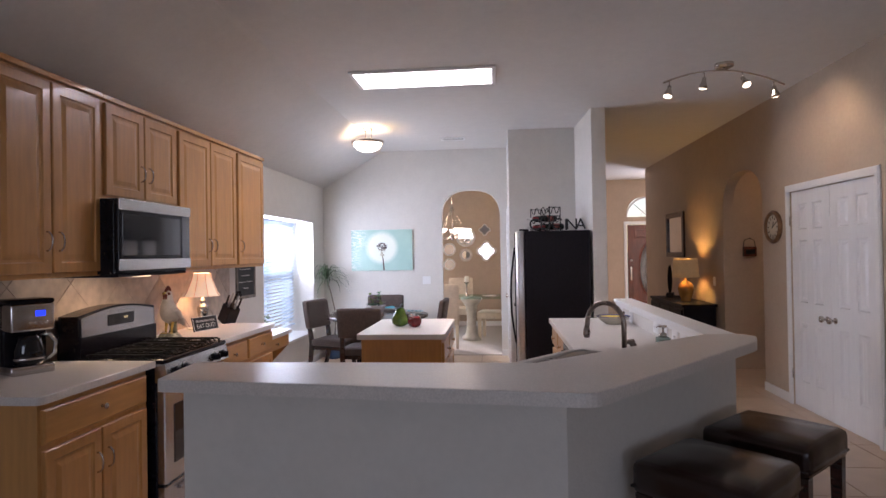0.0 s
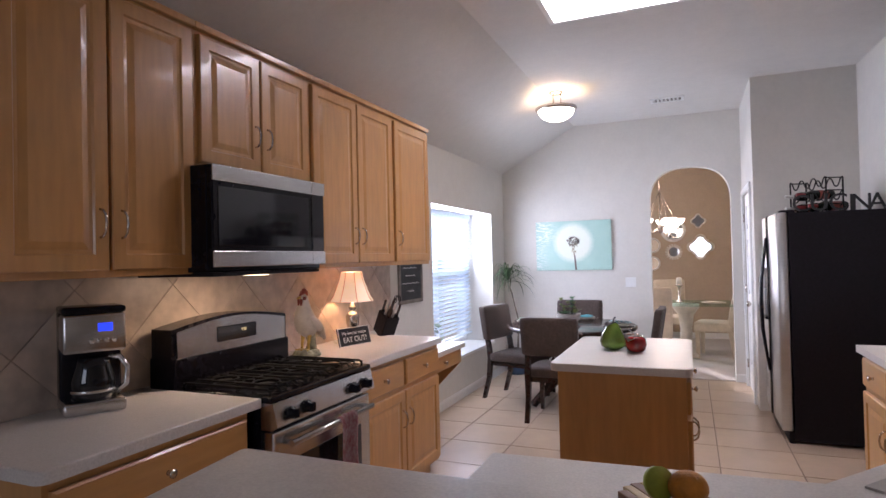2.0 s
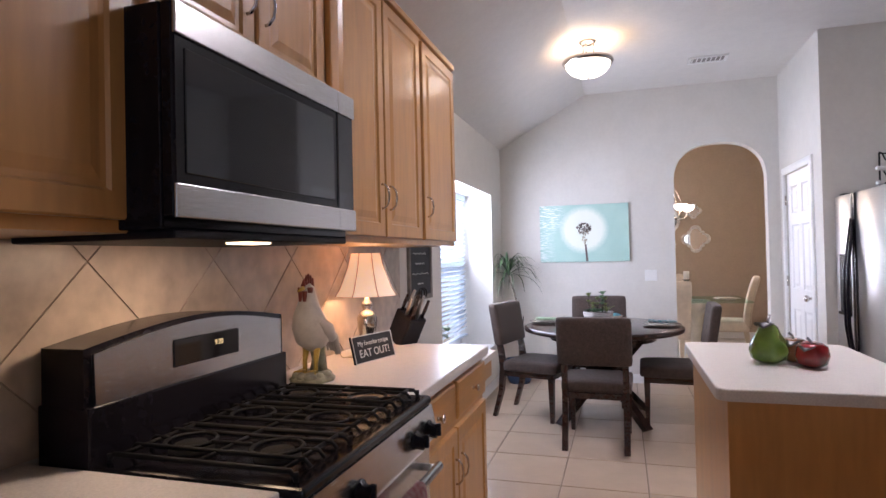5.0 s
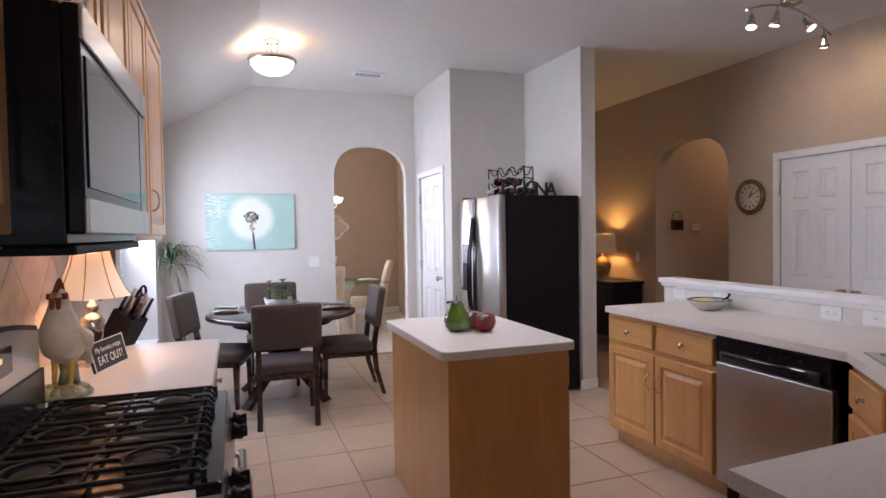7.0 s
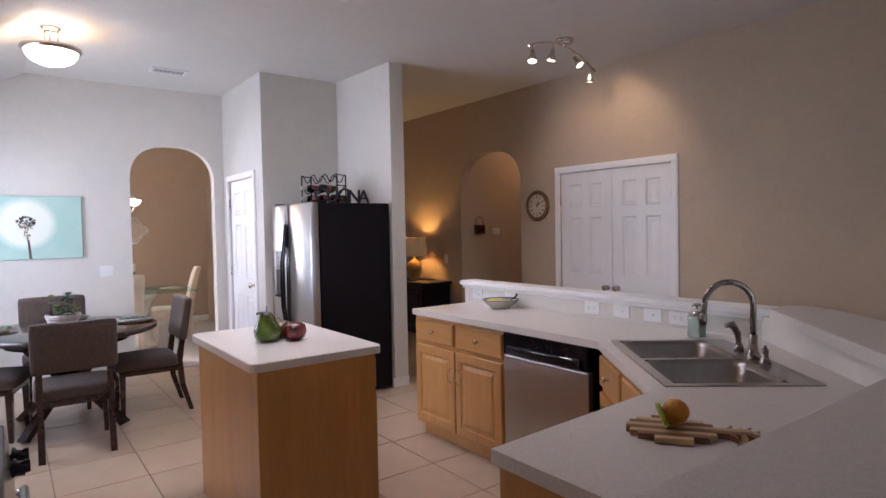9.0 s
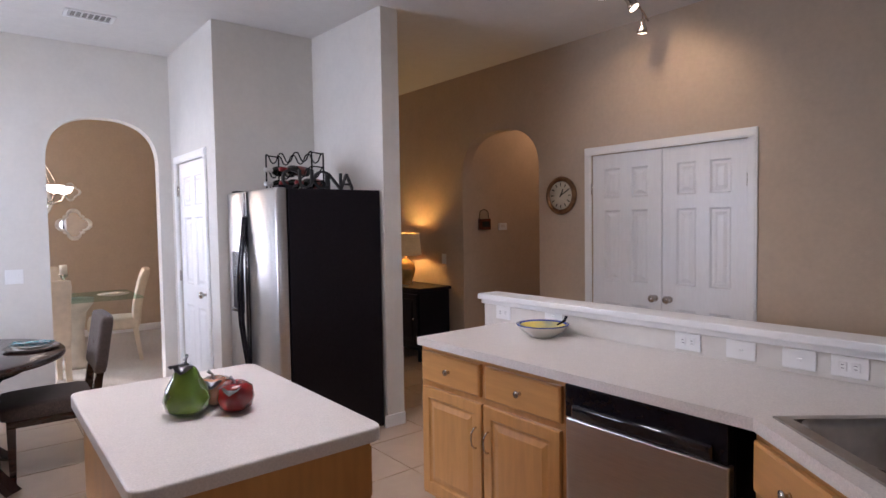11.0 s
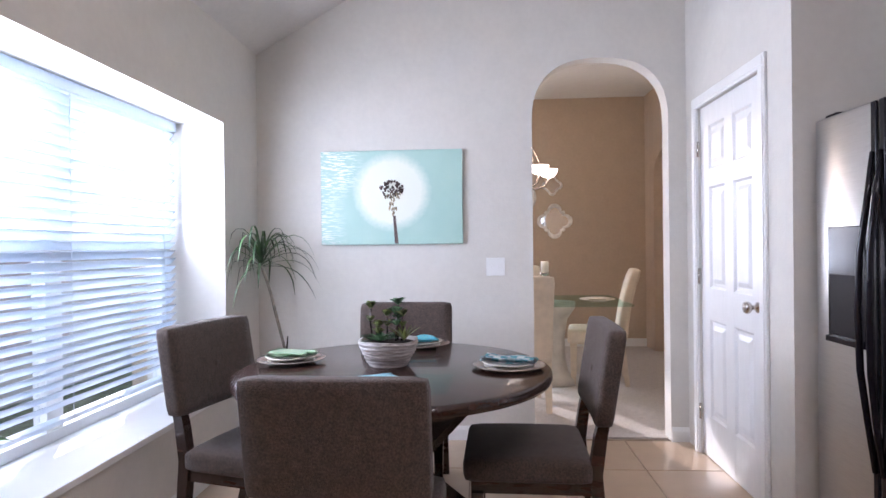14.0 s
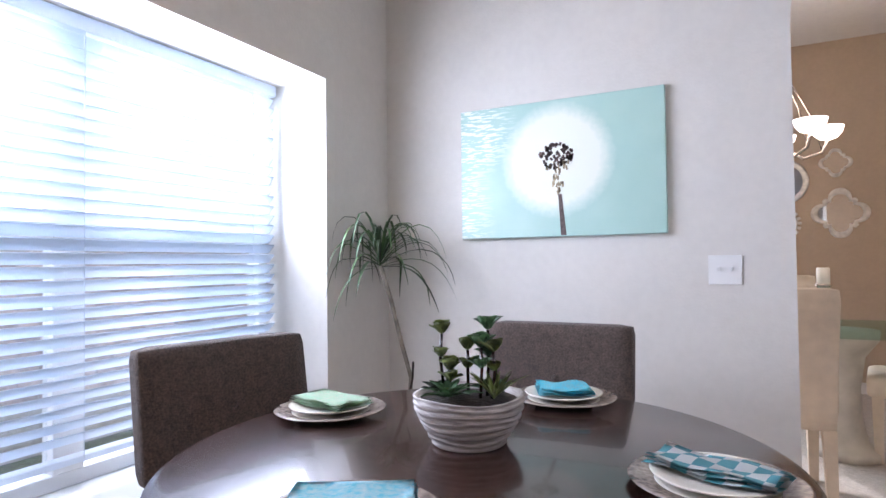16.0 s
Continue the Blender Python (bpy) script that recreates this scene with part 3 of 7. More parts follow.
UX, BX = -1.78, -1.52
up = "wall cabinets over the range"
cabinet("wall_cabinet", pose(UX, 2.41, 0, 0, 0, 90), 0.78, 0.345, 1.405, 2.425, "honey maple wall cabinet with two raised-panel doors", 2, group=up, crown=True)
cabinet("wall_cabinet", pose(UX, 3.19, 0, 0, 0, 90), 0.78, 0.345, 1.84, 2.425, "short honey maple wall cabinet above the microwave", 2, group=up, crown=True)
cabinet("wall_cabinet", pose(UX, 3.97, 0, 0, 0, 90), 0.94, 0.345, 1.405, 2.425, "honey maple wall cabinet with two raised-panel doors", 2, group=up, crown=True)
cabinet("wall_cabinet", pose(UX, 4.91, 0, 0, 0, 90), 0.59, 0.345, 1.405, 2.425, "single-door honey maple wall cabinet beside the window", 1, hinge="right", group=up, crown=True)
lowg = "base cabinets by the range"
cabinet("base_cabinet", pose(BX, 2.40, 0, 0, 0, 90), 0.78, 0.605, 0, 0.875, "honey maple base cabinet with one wide drawer and two doors", 2, 1, 0.1, group=lowg)
cabinet("base_cabinet", pose(BX, 3.99, 0, 0, 0, 90), 1.03, 0.605, 0, 0.875, "honey maple base cabinet with two drawers and two doors", 2, 2, 0.1, group=lowg)
ISL = cabinet("kitchen_island", pose(0.045, 5.265, 0, 0, 0, 0) @ pose(0, 0, 0, 0, 0, 90) @ pose(-0.955, 0, 0), 0.955, 0.595, 0, 0.872, "honey maple kitchen island cabinet with plain sides", 2, 2, 0.0)
right = "base cabinets of the peninsula"
cabinet("base_cabinet", pose(0.95, 5.27, 0, 0, 0, -90), 0.94, 0.575, 0, 0.875, "honey maple base cabinet with two drawers and two doors", 2, 2, 0.1, group=right)
# sink corner cabinet, set diagonally, and the peninsula's end unit
dx, dy = 0.93 - 0.375, 3.60 - 2.935
ang = math.degrees(math.atan2(dy, dx))
SINKC = cabinet("sink_cabinet", pose(0.95, 3.625, 0, 0, 0, ang + 180), math.hypot(dx, dy) - 0.02, 0.05, 0, 0.873, "honey maple corner sink cabinet set diagonally", 2, 2, 0.1, group=right)
cabinet("base_cabinet", pose(0.36, 2.895, 0, 0, 0, 180), 0.77, 0.58, 0, 0.874, "honey maple base cabinet at the end of the peninsula", 2, 2, 0.1, group=right)


def slab(name, outline, z0, z1, label, category="worktop"):
    bm = prism(outline, z0, z1, bevel=0.006)
    return single(name, bm, M_LAM, Matrix(), label, category)


def rounded(outline, radii, n=5):
    """Round the corners of an outline; radii gives each corner's radius, 0 for sharp."""
    out = []
    for i, (p, r) in enumerate(zip(outline, radii)):
        if not r:
            out.append(p)
            continue
        p = Vector(p)
        a = (Vector(outline[i - 1]) - p).normalized()
        b = (Vector(outline[(i + 1) % len(outline)]) - p).normalized()
        for k in range(n + 1):
            t = k / n
            q = p + a * r * (1 - t) ** 2 + b * r * t ** 2
            out.append((q.x, q.y))
    return out


WT = 0.914
slab("worktop", rounded([(WX, 2.375), (-1.485, 2.375), (-1.485, 3.222), (WX, 3.222)], (0, 0.04, 0, 0)), 0.876, WT, "grey-white laminate worktop with the coffee maker")
slab("worktop", rounded([(WX, 3.99), (-1.485, 3.99), (-1.485, 5.04), (WX, 5.04)], (0, 0, 0.03, 0)), 0.876, WT, "grey-white laminate worktop beside the range")
slab("island_top", rounded([(-0.585, 4.275), (0.075, 4.275), (0.075, 5.295), (-0.585, 5.295)], (0.05,) * 4), 0.873, WT - 0.002, "grey-white laminate island top with rounded corners")
# half wall and bar
IN, OUT = 1.53, 1.63
hw = [(-0.69, 2.10), (0.69, 2.10), (OUT, 3.08), (OUT, 5.42), (IN, 5.42), (IN, 3.12), (0.645, 2.20), (-0.69, 2.20)]
setting("half_wall", prism(hw, 0, 1.032), M_WALL, "off-white half wall carrying the raised breakfast bar", "half wall")
bar = rounded([(-0.725, 1.985), (0.745, 1.81), (1.63, 2.83), (1.69, 2.98), (1.655, 3.06), (1.47, 3.06), (0.60, 2.30), (-0.755, 2.31)], (0.02, 0.05, 0.05, 0.02, 0, 0, 0, 0.02))
slab("breakfast_bar", bar, 1.033, 1.077, "grey-white laminate breakfast bar on the half wall")
cap = boxed(IN - 0.03, 3.062, 1.033, OUT + 0.03, 5.45, 1.066, 0.005)
box(cap, IN - 0.015, 3.07, 1.008, IN - 0.0005, 5.435, 1.036, 0.004)
box(cap, IN - 0.015, 5.4205, 1.008, OUT + 0.015, 5.435, 1.036, 0.004)
setting("half_wall_cap", cap, M_WHITE, "white moulded cap on the half wall", "trim")
# lower worktop with the cut-out for the sink
SC, SA = Vector((0.895, 3.085)), radians(ang)
su, sv = Vector((math.cos(SA), math.sin(SA))), Vector((math.sin(SA), -math.cos(SA)))


def sinkpt(u, v):
    p = SC + su * u + sv * v
    return (p.x, p.y)


a, b, c, d = sinkpt(-0.40, -0.26), sinkpt(0.40, -0.26), sinkpt(0.40, 0.26), sinkpt(-0.40, 0.26)
corner_top = thing("worktop", Matrix(), "grey-white laminate corner worktop round the sink", "worktop")
e, f = (0.905, 3.615), (0.345, 2.945)
for outline in ([(-0.43, 2.905), (-0.43, 2.202), (0.61, 2.202), d, a, f], [(0.905, 5.25), e, b, c, (IN - 0.001, 3.16), (IN - 0.001, 5.25)],
                [f, a, b, e], [d, (0.61, 2.202), (0.645, 2.203), (IN - 0.001, 3.121), (IN - 0.001, 3.16), c]):
    part("worktop_section", prism(outline, 0.876, WT), M_LAM, corner_top)
# backsplash strip and desk
desk = thing("desk", pose(0, 0, 0), "small honey maple desk ledge with a slim drawer by the window", "desk")
part("desktop", prism(rounded([(WX, 5.06), (-1.62, 5.06), (-1.62, 5.84), (WX, 5.84)], (0, 0, 0.03, 0)), 0.725, 0.762, bevel=0.005), M_LAM, desk, "grey-white laminate top")
part("apron", boxed(WX + 0.002, 5.062, 0.60, -1.66, 5.82, 0.724), M_MAPLE_H, desk)
dr = front_panel("drawer", 0.03, 0.612, 0.72, 0.715, desk, flat=True)
dr.matrix_basis = pose(-1.66, 5.09, 0.612, 0, 0, 90)
small_knob(dr, 0.34, 0.05)
part("bracket", prism([(WX + 0.002, 0.12), (-1.66, 0.60), (WX + 0.002, 0.60)], 5.78, 5.80, m=Matrix(((1, 0, 0, 0), (0, 0, 1, 0), (0, 1, 0, 0), (0, 0, 0, 1)))), M_MAPLE, desk, "triangular maple side bracket")

# ---------------------------------------------------------------- appliances
# range: local x along the wall, front towards -y
rng = thing("gas_range", pose(-1.47, 3.228, 0, 0, 0, 90), "stainless and black gas range with cast-iron grates", "stove")
RW, RD = 0.757, 0.63
part("body", boxed(0, 0.02, 0.03, RW, RD, 0.895, 0.004), M_BLACK, rng)
bm = boxed(-0.003, -0.035, 0.893, RW + 0.003, RD - 0.10, 0.918, 0.008)
rings_panel(bm, 0.03, 0, RW - 0.03, 0.46, [(0, 0), (0.012, 0.008)], m=pose(0, 0.02, 0.9185, -90) @ Matrix.Diagonal((1, 1, 1, 1)))
part("cooktop", bm, M_BLACK, rng, "glossy black enamel cooktop")
bm = prism([(-0.035, 0.892), (-0.055, 0.80), (-0.03, 0.785), (0.03, 0.785), (0.03, 0.892)], 0, RW, m=Matrix(((0, 0, 1, 0), (1, 0, 0, 0), (0, 1, 0, 0), (0, 0, 0, 1))))
panel = part("control_panel", bm, M_STEEL_H, rng, "stainless control panel")
for x in (0.09, 0.20, 0.56, 0.67):
    k = lathe([(0, 0), (0.027, 0), (0.027, 0.008), (0.021, 0.012), (0.019, 0.035), (0, 0.037)], 20, pose(0, 0, 0, 101))
    box(k, -0.006, -0.045, -0.018, 0.006, -0.03, 0.018, 0.003)
    part("knob", k, M_BLACK, panel, "black control knob", pose(x, -0.047, 0.84))
odoor = part("oven_door", boxed(0.01, -0.03, 0.20, RW - 0.01, 0.03, 0.775, 0.008), M_STEEL_H, rng, "stainless oven door")
part("oven_window", boxed(0.10, -0.034, 0.30, RW - 0.10, -0.0295, 0.64, 0.002), M_GLASSK, odoor, "dark oven glass")
bm = tube([(0.06, -0.075, 0.725), (RW - 0.06, -0.075, 0.725)], 0.014, 12)
for x in (0.08, RW - 0.08):
    tube([(x, -0.029, 0.725), (x, -0.075, 0.725)], 0.011, 10, bm=bm)
part("oven_handle", bm, M_STEEL_H, odoor, "round stainless handle")
sdr = part("storage_drawer", boxed(0.01, -0.025, 0.04, RW - 0.01, 0.03, 0.185, 0.006), M_STEEL_H, rng)
part("handle", tube([(0.15, -0.026, 0.14), (0.16, -0.05, 0.14), (RW - 0.16, -0.05, 0.14), (RW - 0.15, -0.026, 0.14)], 0.009), M_STEEL_H, sdr)
# back guard with an arched steel face
GD = RD - 0.055
bm = boxed(-0.002, GD - 0.10, 0.895, RW + 0.002, RD - 0.01, 1.04, 0.004)
n = 16
arc = [(RW * i / n, 1.165 + 0.04 * math.sin(math.pi * i / n)) for i in range(n + 1)]
prism([(0, 0.99), (RW, 0.99)] + arc[::-1], -(RD - 0.02), -(GD - 0.085), bm=bm, m=pose(0, 0, 0, 90))
guard = part("back_guard", bm, M_BLACK, rng, "black back guard")
arc2 = [(0.018 + (RW - 0.036) * i / n, 1.152 + 0.041 * math.sin(math.pi * i / n)) for i in range(n + 1)]
part("guard_face", prism([(0.022, 1.035), (RW - 0.022, 1.035)] + arc2[::-1], -(GD - 0.085), -(GD - 0.094), m=pose(0, 0, 0, 90)), M_STEEL_H, guard, "arched stainless face")
M_CLOCKGREEN = material("clock_digits", (0.4, 0.35, 0.2), 0.4, glow=(0.9, 0.7, 0.3), power=0.5)
disp = part("display", boxed(0.25, GD - 0.098, 1.08, 0.51, GD - 0.0935, 1.15, 0.002), M_GLASSK, guard, "dark display with lit clock digits")


def text(body, size, mat, m, depth=0.001, name="lettering", parent=None):
    cu = bpy.data.curves.new(name, "FONT")
    cu.body, cu.size, cu.extrude, cu.align_x, cu.align_y = body, size, depth, "CENTER", "CENTER"
    tmp = bpy.data.objects.new(name, cu)
    scene.collection.objects.link(tmp)
    data = bpy.data.meshes.new_from_object(tmp.evaluated_get(bpy.context.evaluated_depsgraph_get()))
    bpy.data.objects.remove(tmp)
    data.materials.clear()
    data.materials.append(mat)
    ob = new(name, data)
    ob.parent = parent
    ob.matrix_basis = m
    return ob


text("9:20", 0.02, M_CLOCKGREEN, pose(0.42, GD - 0.0985, 1.122, 90), name="clock_digits", parent=disp)
for gx, gw in ((0.03, 0.23), (0.264, 0.23), (0.498, 0.23)):
    bm = bmesh.new()
    y0, y1, z = 0.0, 0.455, 0.938
    for x in (gx, gx + gw):
        tube([(x, y0, z - 0.012), (x, y0 + 0.012, z), (x, y1 - 0.012, z), (x, y1, z - 0.012)], 0.006, 6, bm=bm)
    for y in (y0 + 0.03, 0.228, y1 - 0.03):
        tube([(gx, y, z), (gx + gw, y, z)], 0.0055, 6, bm=bm)
    # fingers from front to back that stop short at a ring over each burner
    ring = 0.056
    for k in range(1, 4):
        x = gx + gw * k / 4
        off = x - (gx + gw / 2)
        gap = math.sqrt(max(0.0, ring ** 2 - off ** 2))
        y = y0
        for cy in (0.115, 0.34):
            if gap:
                tube([(x, y, z - (0.012 if y == y0 else 0)), (x, y + 0.014, z + 0.004), (x, cy - gap, z + 0.002)], 0.005, 6, bm=bm)
                y = cy + gap
        tube([(x, y, z + (0.002 if y > y0 else -0.012)), (x, max(y, y0) + 0.014, z + 0.004), (x, y1 - 0.014, z + 0.004), (x, y1, z - 0.012)], 0.005, 6, bm=bm)
    for cy in (0.115, 0.34):
        tube([(gx + gw / 2 + ring * math.cos(q * math.pi / 10), cy + ring * math.sin(q * math.pi / 10), z + 0.002) for q in range(21)], 0.005, 6, bm=bm)
    for x in (gx, gx + gw):
        for y in (y0, y1):
            tube([(x, y, 0.918), (x, y, z)], 0.006, 6, bm=bm)
    part("grate", bm, M_IRON, rng, "cast-iron grate")
for bx in (0.145, 0.613):
    for by in (0.115, 0.34):
        part("burner", lathe([(0, 0), (0.05, 0), (0.05, 0.006), (0.036, 0.008), (0.036, 0.018), (0, 0.02)], 20), M_IRON, rng, m=pose(bx, by, 0.917))
# microwave
mw = thing("microwave", pose(-1.648, 3.15, 1.41, 0, 0, 90), "stainless and black over-the-range microwave", "microwave")
MW_W, MW_H = 0.762, 0.43
part("body", boxed(0, 0.03, 0.0, MW_W, 0.47, MW_H, 0.004), M_BLACK, mw)
md = part("door", boxed(0.0, 0.0, 0.02, 0.655, 0.03, MW_H, 0.006), M_BLACK, mw, "black glass microwave door")
part("door_window", boxed(0.03, -0.003, 0.105, 0.63, 0.001, 0.345, 0.002), M_GLASSK, md, "dark door glass")
part("trim_strip", boxed(0.0, -0.006, 0.365, 0.655, 0.002, MW_H, 0.003), M_STEEL_H, md, "stainless strip")
part("trim_strip", boxed(0.0, -0.006, 0.02, 0.655, 0.002, 0.085, 0.003), M_STEEL_H, md, "stainless strip")
mp_ = part("control_panel", boxed(0.658, 0.0, 0.02, MW_W, 0.03, MW_H, 0.006), M_GLASSK, mw, "black touch panel")
part("trim_strip", boxed(0.658, -0.006, 0.365, MW_W, 0.002, MW_H, 0.003), M_STEEL_H, mp_, "stainless strip")
part("trim_strip", boxed(0.658, -0.006, 0.02, MW_W, 0.002, 0.085, 0.003), M_STEEL_H, mp_, "stainless strip")
part("vent_grille", boxed(0.02, 0.02, -0.018, MW_W - 0.02, 0.44, 0.0, 0.004), M_BLACKM, mw, "black underside vent")
M_BULB = material("warm_bulb", (0.9, 0.8, 0.6), 0.4, glow=(1, 0.75, 0.42), power=4)
part("cooktop_lamp", boxed(0.30, 0.06, -0.023, 0.40, 0.12, -0.0175, 0.002), M_BULB, mw, "lit cooktop lamp lens")
lamp("cooktop_light", "AREA", look((-1.78, 3.49, 1.375), (-1.86, 3.49, 0.9)), 2.2, (1, 0.72, 0.42), size=0.25, size_y=0.08)
# refrigerator, facing west: local x runs towards the south, front at y = 0
FR = thing("refrigerator", pose(0.675, 7.33, 0, 0, 0, -90), "side-by-side refrigerator with steel doors and black sides", "refrigerator")
FW, FH = 0.905, 1.735
part("body", boxed(0, 0.085, 0.02, FW, 0.78, FH - 0.01, 0.006), M_BLACKM, FR, "black textured cabinet")
part("kick_grille", boxed(0.01, 0.05, 0.0, FW - 0.01, 0.09, 0.085, 0.004), M_BLACKM, FR)
for name, x0, x1 in (("freezer_door", 0.0, 0.385), ("fridge_door", 0.393, FW)):
    bm = bmesh.new()
    box(bm, x0, 0.0, 0.09, x1, 0.078, FH - 0.005, 0.014)
    dd = part(name, smooth(bm), M_STEEL, FR, "brushed stainless door")
    hx = x1 - 0.018 if x0 == 0 else x0 + 0.018
    sgn = -1 if x0 == 0 else 1
    pts = [(hx, -0.012, 0.45), (hx, -0.035, 0.62), (hx + 0.006 * sgn, -0.055, 0.80), (hx + 0.008 * sgn, -0.06, 1.0), (hx + 0.005 * sgn, -0.055, 1.2), (hx, -0.035, 1.36), (hx, -0.012, 1.55)]
    part("handle", tube(pts, [0.009, 0.011, 0.012, 0.012, 0.012, 0.011, 0.009], 10), M_BLACK, dd, "long curved black handle")
    part("handle_strip", boxed(hx - 0.014, -0.010, 0.10, hx + 0.014, -0.0003, FH - 0.012, 0.004), M_BLACK, dd, "black edge strip")
    if x0 == 0:
        part("dispenser", boxed(0.09, -0.004, 0.86, 0.31, 0.001, 1.30, 0.003), M_BLACK, dd, "black water dispenser")
        part("dispenser_niche", boxed(0.105, -0.006, 0.89, 0.295, -0.0035, 1.12, 0.002), M_BLACKM, dd, "dark dispenser recess")
        part("dispenser_sill", boxed(0.10, -0.022, 0.862, 0.30, -0.004, 0.885, 0.004), M_BLACK, dd)
for x in (0.02, FW - 0.10):
    part("hinge_cover", boxed(x, 0.03, FH - 0.012, x + 0.08, 0.13, FH + 0.012, 0.006), M_BLACKM, FR)
# dishwasher
DW = thing("dishwasher", pose(0.945, 4.325, 0, 0, 0, -90), "stainless dishwasher with a black control panel", "dishwasher")
part("body", boxed(0.005, 0.02, 0.1, 0.635, 0.56, 0.872), M_BLACKM, DW)
part("door", boxed(0.008, -0.02, 0.115, 0.632, 0.02, 0.735, 0.006), M_STEEL, DW, "brushed stainless door")
dp = part("control_panel", boxed(0.008, -0.024, 0.74, 0.632, 0.02, 0.868, 0.006), M_BLACK, DW, "black control panel")
part("vent_lip", smooth(boxed(0.05, -0.045, 0.745, 0.59, -0.02, 0.80, 0.012)), M_GLASSK, dp, "moulded grip")
part("toe_panel", boxed(0.01, 0.05, 0.0, 0.63, 0.08, 0.11), M_BLACKM, DW)

# ---------------------------------------------------------------- ceiling fixtures
M_PANEL = material("light_diffuser", (0.9, 0.9, 0.9), 0.5, glow=(1, 0.97, 0.95), power=8.0)
M_TUBE = material("fluorescent_tube", (0.95, 0.95, 0.95), 0.4, glow=(1, 0.97, 0.96), power=14.0)
M_BOWL = material("lit_frosted_bowl", (0.9, 0.86, 0.78), 0.4, glow=(1, 0.86, 0.66), power=5.0)
M_SHADE = material("lit_cream_shade", (0.85, 0.74, 0.60), 0.8, scale=60, vary=0.05, bump=0.2, bump_scale=200, glow=(1, 0.64, 0.36), power=0.5)
M_SHADE2 = material("tan_shade", (0.42, 0.29, 0.17), 0.8, scale=60, vary=0.08, bump=0.2, bump_scale=200, glow=(1, 0.6, 0.25), power=0.10)
lightbox = thing("ceiling_light_box", pose(0, 0, 0), "white recessed fluorescent ceiling light box, lit", "ceiling light")
part("reflector", boxed(lx0 + 0.001, ly0 + 0.001, H + 0.11, lx1 - 0.001, ly1 - 0.001, H + 0.14), M_PANEL, lightbox, "glowing white reflector")
for y in (5.0, 5.16):
    part("tube", tube([(lx0 + 0.03, y, H + 0.075), (lx1 - 0.03, y, H + 0.075)], 0.016), M_TUBE, lightbox, "lit fluorescent tube")
for x0, y0, x1, y1 in ((lx0 - 0.035, ly0 - 0.035, lx1 + 0.035, ly0), (lx0 - 0.035, ly1, lx1 + 0.035, ly1 + 0.035), (lx0 - 0.035, ly0, lx0, ly1), (lx1, ly0, lx1 + 0.035, ly1)):
    part("frame", boxed(x0, y0, H - 0.022, x1, y1, H - 0.0005, 0.004), M_WHITE, lightbox)
lamp("light_box_glow", "AREA", look((-0.14, 5.08, H + 0.05), (-0.14, 5.08, 0)), 20, (1, 0.95, 0.9), size=1.1, size_y=0.36)

dome = thing("ceiling_lamp", pose(-1.08, 7.02, H), "brushed nickel semi-flush ceiling lamp with frosted bowl, lit", "ceiling lamp")
part("canopy", lathe([(0, 0), (0.07, 0), (0.07, -0.012), (0.05, -0.028), (0, -0.03)], 28), M_NICKEL, dome)
for k in range(3):
    a = k * 2.094 + 0.3
    part("arm", tube([(0.05 * math.cos(a), 0.05 * math.sin(a), -0.02), (0.045 * math.cos(a), 0.045 * math.sin(a), -0.16)], 0.006), M_NICKEL, dome)
part("rim", lathe([(0.165, -0.155), (0.195, -0.155), (0.20, -0.17), (0.185, -0.19), (0.17, -0.185), (0.165, -0.155)], 36), M_NICKEL, dome)
part("bowl", lathe([(0.172, -0.185), (0.165, -0.215), (0.135, -0.25), (0.08, -0.277), (0, -0.286)], 36), M_BOWL, dome, "glowing frosted glass bowl")
part("finial", lathe([(0, -0.286), (0.012, -0.288), (0.006, -0.3), (0, -0.306)], 12), M_NICKEL, dome)
lamp("ceiling_lamp_light", "POINT", Matrix.Translation((-1.08, 7.02, H - 0.17)), 4, (1, 0.68, 0.34), radius=0.07)

track = thing("track_light", pose(2.36, 5.08, H), "brushed nickel bowed track light with four spot heads", "track light")
part("canopy", lathe([(0, 0), (0.075, 0), (0.075, -0.025), (0.06, -0.035), (0, -0.036)], 28), M_NICKEL, track)
ta = radians(11)
tpt = lambda s: Vector((0.53 * s * math.cos(ta), 0.53 * s * math.sin(ta), -0.055 - 0.11 * s * s))
part("rail", tube([tpt(-1 + 2 * i / 14) for i in range(15)], 0.008), M_NICKEL, track)
part("stem", tube([(0, 0, -0.03), (0, 0, -0.056)], 0.01), M_NICKEL, track)
aims = ((-0.9, (-0.25, -0.2, -1)), (-0.33, (-0.1, 0.2, -1)), (0.30, (0.15, -0.55, -0.8)), (0.82, (0.25, 0.2, -1)))
M_SPOT = material("spot_lens", (0.9, 0.85, 0.75), 0.3, glow=(1, 0.82, 0.55), power=6)
for s, aim in aims:
    p = tpt(s)
    hm = Matrix.Translation(p + Vector((0, 0, -0.05))) @ Vector(aim).to_track_quat("-Z", "Y").to_matrix().to_4x4()
    head = part("spot_head", lathe([(0, 0.0), (0.016, 0), (0.018, -0.03), (0.03, -0.06), (0.036, -0.09), (0.032, -0.09), (0.028, -0.07)], 20), M_NICKEL, track, "nickel spot head", hm)
    part("lens", lathe([(0, -0.082), (0.033, -0.085), (0.030, -0.092), (0, -0.098)], 20), M_SPOT, head, "lit spot lens")
    part("swivel", tube([p, p + Vector((0, 0, -0.05))], 0.005), M_NICKEL, track)
lamp("track_spot_light", "SPOT", look((2.60, 5.1, 2.8), (3.27, 5.3, 2.1)), 13, (1, 0.74, 0.45), cone=120, radius=0.04)
